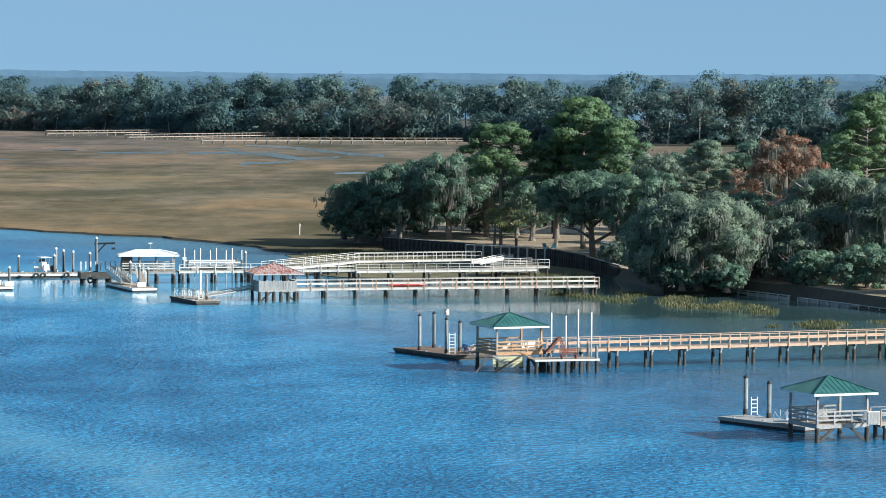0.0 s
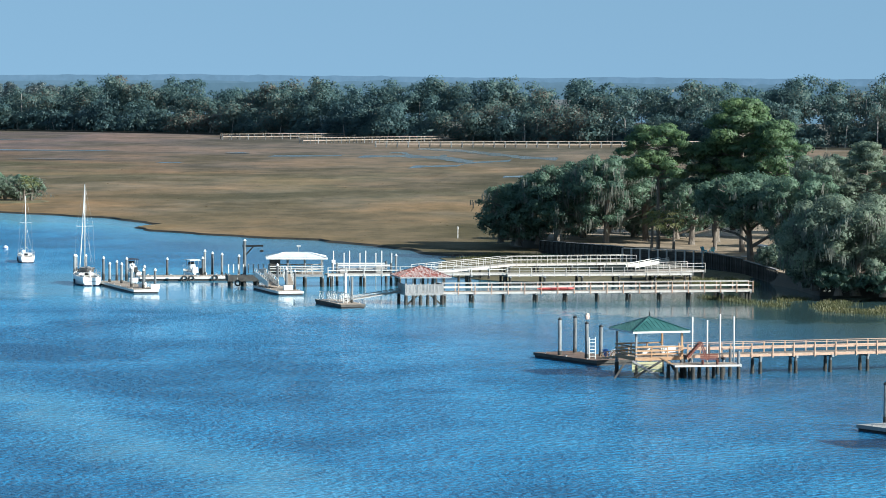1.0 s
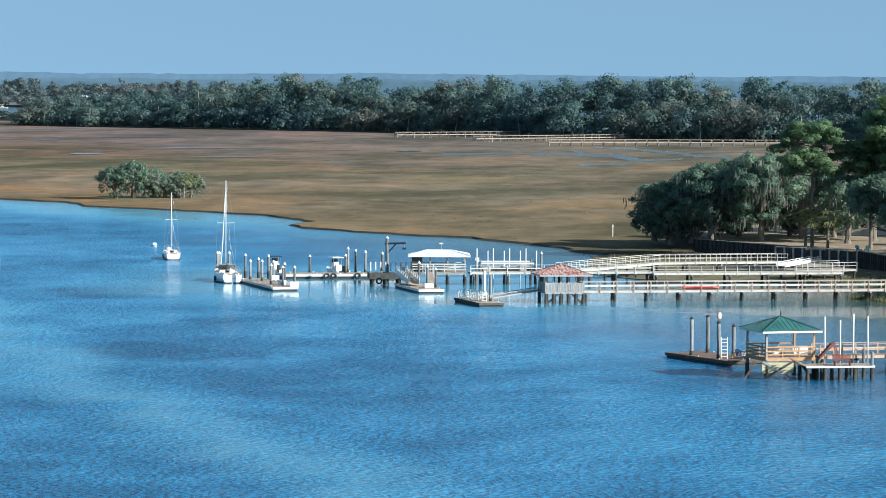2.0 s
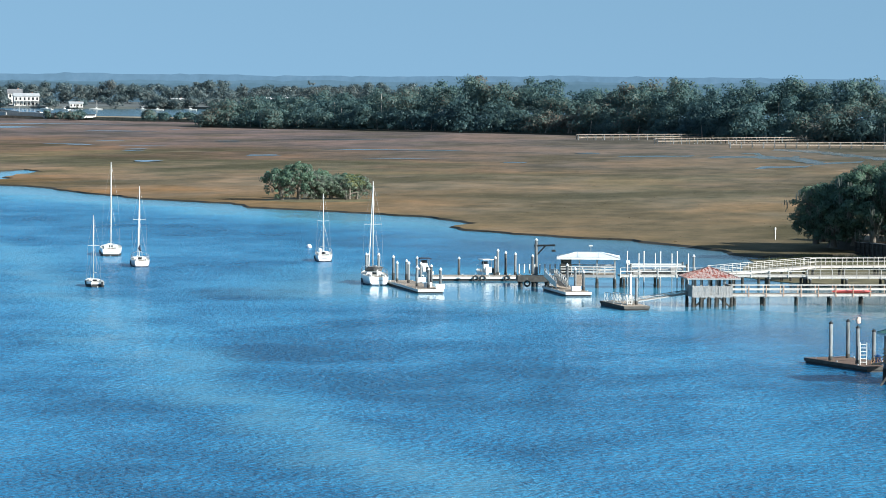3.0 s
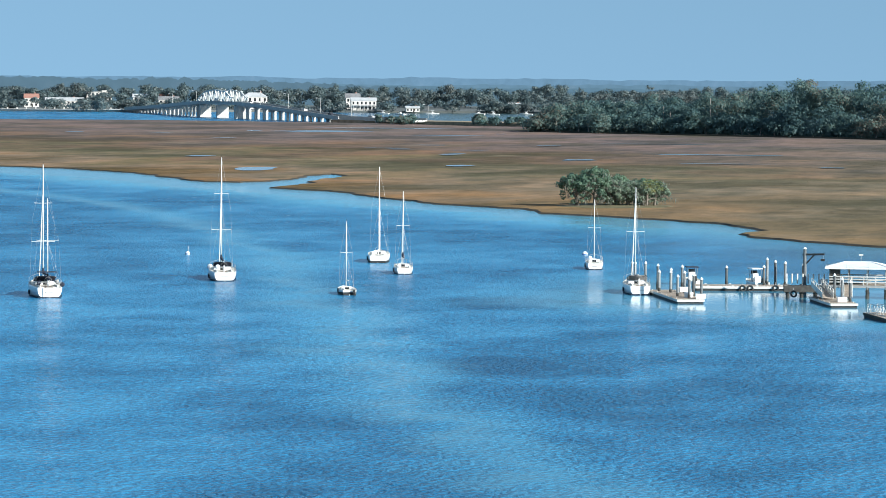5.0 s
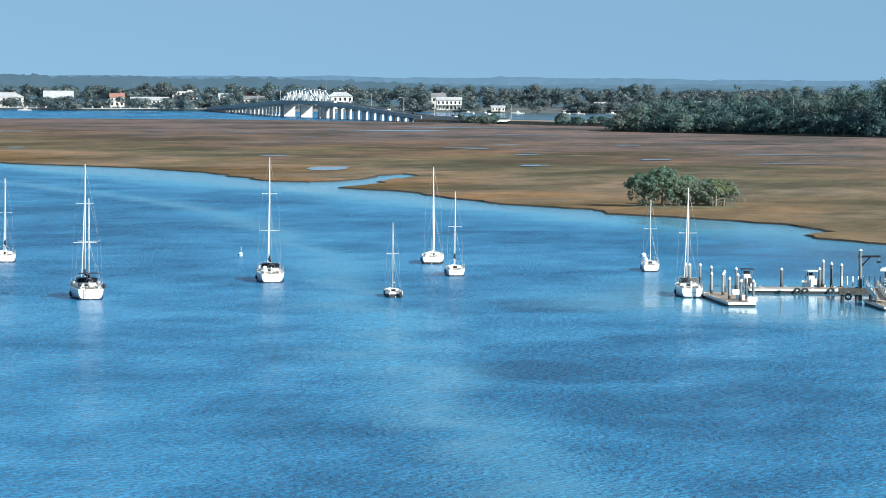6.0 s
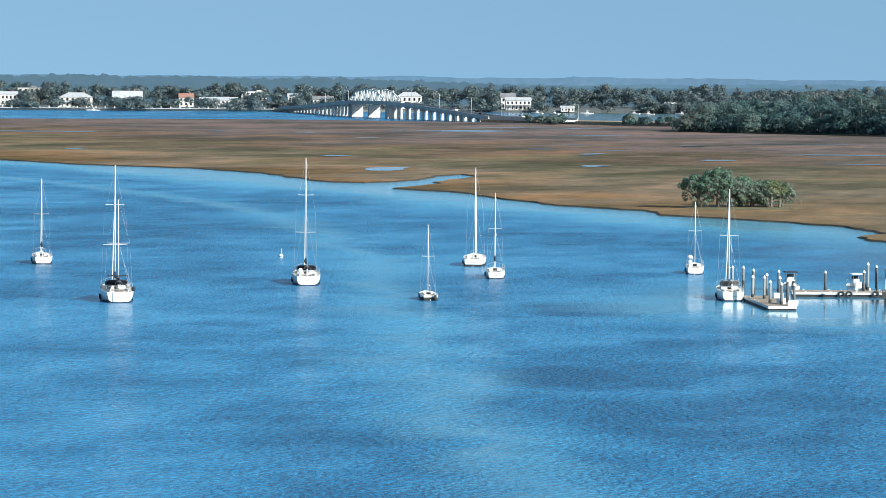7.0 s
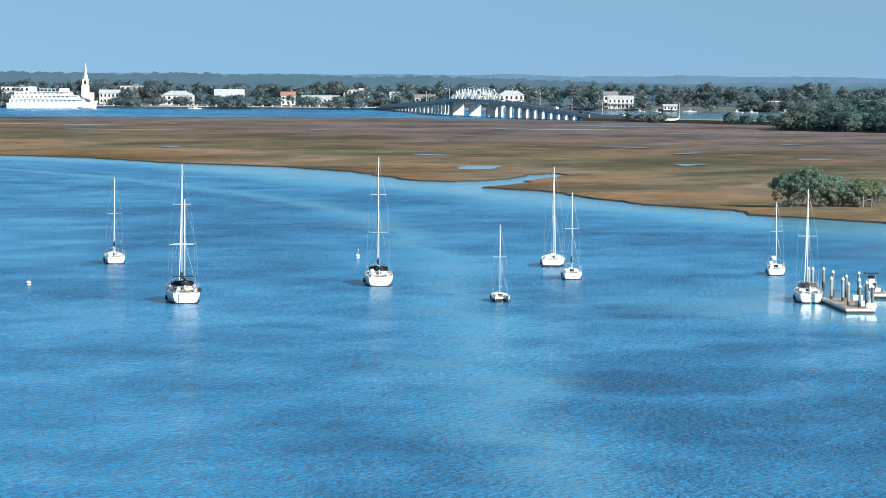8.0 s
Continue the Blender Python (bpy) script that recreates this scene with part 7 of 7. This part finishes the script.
for side in (-1, 1):
    o = nv * side * 4.6
    top = [A + o + dv * (L * k) + Vector((0, 0, hh)) for k, hh in ((0.0, 2.4), (0.2, 7.0), (0.5, 8.2), (0.8, 7.0), (1.0, 2.4))]
    for a, b in zip(top, top[1:]):
        part("top_chord", Geo().beam(a, b, 0.6, 0.6), STEEL, t)
    part("bottom_chord", Geo().beam(A + o + Vector((0, 0, 0.9)), B + o + Vector((0, 0, 0.9)), 0.7, 0.9), STEEL, t)
    N = 12
    for i in range(N + 1):
        k = i / N
        j = min(3, [0.2, 0.5, 0.8, 1.01].index(next(v for v in (0.2, 0.5, 0.8, 1.01) if k < v or v == 1.01)))
        ks = (0.0, 0.2, 0.5, 0.8, 1.0)
        hh = (2.4, 7.0, 8.2, 7.0, 2.4)
        u = (k - ks[j]) / (ks[j + 1] - ks[j])
        zt = hh[j] + (hh[j + 1] - hh[j]) * u
        p = A + o + dv * (L * k)
        part("truss_post", Geo().beam(p + Vector((0, 0, 0.8)), p + Vector((0, 0, zt)), 0.8, 0.8), STEEL, t)
        if i < N:
            q = A + o + dv * (L * (i + 1) / N)
            part("truss_diagonal", Geo().beam(p + Vector((0, 0, 0.8 if i % 2 else zt)), q + Vector((0, 0, zt if i % 2 else 0.8)), 0.7, 0.7), STEEL, t)
for k in (0.0, 0.5, 1.0):
    p = A + dv * (L * k)
    part("swing_pier", Geo().box((p.x, p.y, 3.4), (2.2, 7, 8.0), math.atan2(dv.y, dv.x)), CONCRETE, t)
house(-641, 2062, 9.0, -57, 5, 4, 4.0, 1.8, STUCCO, SLATE, "small bridge keeper's house on the span", 1, 2)
for i in range(9):
    k = i / 8 * (len(BR) - 1)
    a, b = BR[min(int(k), len(BR) - 2)], BR[min(int(k), len(BR) - 2) + 1]
    u = k - min(int(k), len(BR) - 2)
    x, y, z = (a[j] + (b[j] - a[j]) * u for j in range(3))
    t = thing("street_lamp", pose(x + 4.5, y, z + 0.5), "tall bridge lamp on a slim pole", "street lamp", "bridge lamps")
    part("pole", Geo().tube([(0, 0, 0), (0, 0, 8)], 0.16, 6), WIRE, t)
    part("arm", Geo().beam((0, 0, 8), (-2.2, 0, 8.3), 0.2, 0.15), WIRE, t)
    part("head", Geo().box((-2.3, 0, 8.25), (0.9, 0.4, 0.2)), CAP, t)


def car(x, y, z, rz, mat, label):
    t = thing("car", pose(x, y, z, 0, 0, rz), label, "car")
    part("body", Geo().box((0, 0, 0.65), (4.4, 1.8, 0.7)), mat, t)
    part("cabin", Geo().box((-0.2, 0, 1.25), (2.4, 1.6, 0.6), 0, 0.85), SMOKED, t)
    part("roof_panel", Geo().box((-0.2, 0, 1.58), (1.9, 1.35, 0.06)), mat, t)
    for sx in (-1, 1):
        for sy in (-1, 1):
            part("wheel", Geo().tube([(sx * 1.4, sy * 0.75, 0.32), (sx * 1.4, sy * 0.95, 0.32)], 0.32, 10), BLACK, t)


for k, m, lab in ((4.3, GEL, "white car crossing the bridge"), (6.4, GEL, "white van crossing the bridge"), (7.3, NAVY, "dark car crossing the bridge"), (8.3, GEL, "white car on the causeway"), (2.2, GEL, "pale car on the bridge ramp")):
    i = int(k)
    a, b, u = BR[i], BR[i + 1], k - i
    x, y, z = (a[j] + (b[j] - a[j]) * u for j in range(3))
    car(x + 1.5, y, z + 0.62, math.degrees(math.atan2(b[1] - a[1], b[0] - a[0])), m, lab)

# ---- the town ----
for x, y, z, w, d, h, rh, st, co, wall, roofm, lab, kw in (
        (-1035, 2451, 1.4, 16, 12, 12.5, 2, 3, 4, CONCRETE, SLATE, "grey three-storey block in the town", dict(flat=True)),
        (-1041, 2426, 1.4, 14, 10, 7.5, 2.5, 2, 5, STUCCO, TINROOF, "low white building near the waterfront", {}),
        (-957, 2354, 1.4, 22, 14, 6.8, 3.2, 2, 6, STUCCO, TINROOF, "white columned waterfront house", dict(porch=True, hip=True)),
        (-932, 2386, 1.4, 20, 12, 6.2, 5.0, 2, 5, STUCCO, TINROOF, "white gabled house by the waterfront park", dict(porch=True)),
        (-909, 2439, 1.4, 10, 9, 6.5, 3.0, 2, 3, STUCCO, BRICKRED, "white house with a reddish roof", {}),
        (-866, 2391, 1.4, 26, 11, 5.0, 2.4, 2, 9, STUCCO, TINROOF, "long white shop row", {}),
        (-878, 2493, 1.4, 18, 12, 10.5, 1, 3, 6, STUCCO, CONCRETE, "pale three-storey block with a flat roof", dict(flat=True)),
        (-850, 2503, 1.4, 11, 9, 7.0, 2.5, 2, 3, STUCCO, TINROOF, "white house among the town trees", {}),
        (-834, 2509, 1.4, 7, 7, 7.0, 2.8, 2, 2, STUCCO, BRICKRED, "small pinkish house with a red roof", {}),
        (-742, 2435, 1.4, 17, 11, 8.5, 3.0, 2, 5, STUCCO, TINROOF, "white house with tall windows beyond the bridge", dict(hip=True)),
        (-656, 2409, 1.0, 17, 11, 7.0, 2.2, 2, 6, STUCCO, TINROOF, "white house with stepped porches by the river", dict(porch=True)),
        (-616, 2390, 0.9, 9, 7, 2.6, 1.4, 1, 4, STUCCO, TINROOF, "low white riverside shed", {}),
        (-568, 2485, 1.0, 9, 7, 4.0, 1.8, 1, 3, STUCCO, TINROOF, "white cottage across the river", {}),
        (-1113, 2422, 1.4, 20, 12, 11.5, 2, 3, 6, STUCCO, SLATE, "pale block behind the ship", dict(flat=True)),
        (-985, 2420, 1.4, 12, 9, 6.0, 3.0, 2, 3, BRICKRED, SLATE, "brick house in the town", {}),
        (-800, 2420, 1.4, 14, 10, 6.0, 2.5, 2, 4, STUCCO, SLATE, "white house by the marina", {}),
        (-500, 2500, 1.4, 16, 10, 4.5, 2.0, 1, 5, STUCCO, TINROOF, "low pale building on the far bank", {}),
        (-690, 2500, 1.4, 10, 8, 8.0, 3.0, 2, 3, STUCCO, SLATE, "white house among far trees", {})):
    house(x, y, z, 20, w, d, h, rh, wall, roofm, lab, st, co, **kw)
t = thing("church_steeple", pose(-1043, 2389, 1.4, 0, 0, 20), "white church steeple with a tall spire", "steeple")
part("tower", Geo().box((0, 0, 6.5), (5.2, 5.2, 13)), STUCCO, t)
part("belfry", Geo().box((0, 0, 15.2), (4.2, 4.2, 4.6)), STUCCO, t)
part("louvre", Geo().box((0, -2.12, 15.2), (1.4, 0.1, 2.6)), SMOKED, t)
part("spire", Geo().tube([(0, 0, 17.4), (0, 0, 20.0), (0, 0, 29.0)], [2.2, 1.5, 0.05], 8), STUCCO, t)
part("nave", Geo().box((0, 12, 4), (9, 20, 8)), STUCCO, t)
part("nave_roof", Geo().slab([(-5, 1.9), (5, 1.9), (5, 22.5), (-5, 22.5)], 8.0, 8.4), SLATE, t)
# the moored river cruise ship
t = thing("cruise_ship", pose(-1000, 2244, 0, 0, 0, 23), "white four-deck river cruise ship at the quay", "ship")
g = Geo()
ribs = ((-30, 5.0, 3.4), (-28, 5.5, 3.4), (14, 5.5, 3.4), (20, 4.6, 3.7), (25, 2.9, 4.3), (28.5, 1.2, 4.9), (30, 0.15, 5.2))
for x0, hb, sheer in ribs:
    flare = 1.0 if x0 < 15 else 0.72
    g.v += [(x0 - (0 if x0 < 20 else 1.2), -hb * flare, -0.6), (x0, -hb, sheer), (x0, hb, sheer), (x0 - (0 if x0 < 20 else 1.2), hb * flare, -0.6)]
for i in range(len(ribs) - 1):
    for j in range(3):
        g.f.append((i * 4 + j, i * 4 + 4 + j, i * 4 + 5 + j, i * 4 + 1 + j))
g.f.append((0, 1, 2, 3))
part("hull", g, GEL, t)
for i, (a, b, w) in enumerate(((-28.5, 21, 10.4), (-27, 17.5, 10.0), (-25, 13, 9.4))):
    z = 3.4 + i * 2.5
    g = Geo()
    g.v = [(a, -w / 2, z), (b + 1.6, -w / 2 + 1.2, z), (b + 1.6, w / 2 - 1.2, z), (a, w / 2, z), (a + 0.4, -w / 2, z + 2.5), (b, -w / 2 + 1.2, z + 2.5), (b, w / 2 - 1.2, z + 2.5), (a + 0.4, w / 2, z + 2.5)]
    g.f = [(0, 1, 5, 4), (1, 2, 6, 5), (2, 3, 7, 6), (3, 0, 4, 7), (4, 5, 6, 7)]
    part("deck_house", g, GEL, t)
    n = int((b - a - 6) / 2.9)
    for k in range(n):
        part("cabin_window", shared(("ship_window",), lambda: Geo().box((0, 0, 0), (1.3, 0.5, 1.0))), SHIPGLASS, t).matrix_local = pose(a + 2.2 + k * 2.9, -w / 2 + 0.05 + 1.2 * (a + 2.2 + k * 2.9 - a) / (b - a), z + 1.35)
    part("deck_edge", Geo().box(((a + b) / 2, -w / 2 + 0.3, z + 2.5), (b - a, 1.6, 0.16)), GEL, t)
for k in range(16):
    part("porthole", Geo().box((-27 + k * 2.2, -5.5, 2.3), (0.7, 0.12, 0.5)), SHIPGLASS, t)
part("bridge_house", Geo().box((8, 0, 12.1), (7, 7, 2.2), 0, 0.86), GEL, t)
part("funnel", Geo().box((-13, 0, 12.6), (6, 4, 3.2), 0, 0.8), GEL, t)
part("awning", Geo().box((-3, 0, 12.7), (11, 7, 0.25)), CAP, t)
for k in range(5):
    part("awning_post", Geo().tube([(-8 + k * 2.5, -3.3, 10.9), (-8 + k * 2.5, -3.3, 12.6)], 0.12, 5), GEL, t)
part("mast", Geo().tube([(9, 0, 13), (9, 0, 16)], 0.2, 6), WIRE, t)
part("boot_stripe", Geo().box((-8, -5.52, 0.9), (43, 0.1, 0.25)), SLATE, t)
# quay
t = thing("seawall", pose(0, 0, 0), "long pale waterfront seawall of the town", "seawall")
part("wall", Geo().beam((-1500, 2136, 0.6), (-972, 2270, 0.6), 3, 1.8).beam((-972, 2270, 0.6), (-791, 2316, 0.6), 3, 1.8), CONCRETE, t)
part("coping", Geo().beam((-1500, 2134, 1.6), (-972, 2268, 1.6), 3.5, 0.3).beam((-972, 2268, 1.6), (-791, 2314, 1.6), 3.5, 0.3), STUCCO, t)
for i in range(60):
    k = i / 59
    part("railing_post", shared(("quay_post",), lambda: Geo().box((0, 0, 0.6), (0.7, 0.5, 1.4))), STUCCO, t).matrix_local = pose(-1150 + 359 * k, 2224 + 91 * k, 1.6)
R = random.Random(3)
for x, y, hd in ((-975, 2240, 100), (-905, 2262, 110), (-620, 2330, 80), (-590, 2345, 100), (-600, 2300, 60), (-560, 2350, 90), (-530, 2360, 95), (-545, 2330, 80), (-500, 2350, 85), (-470, 2360, 90)):
    motorboat(x, y, hd + R.uniform(-10, 10), 9.0, 3.0, "white motorboat moored off the town")
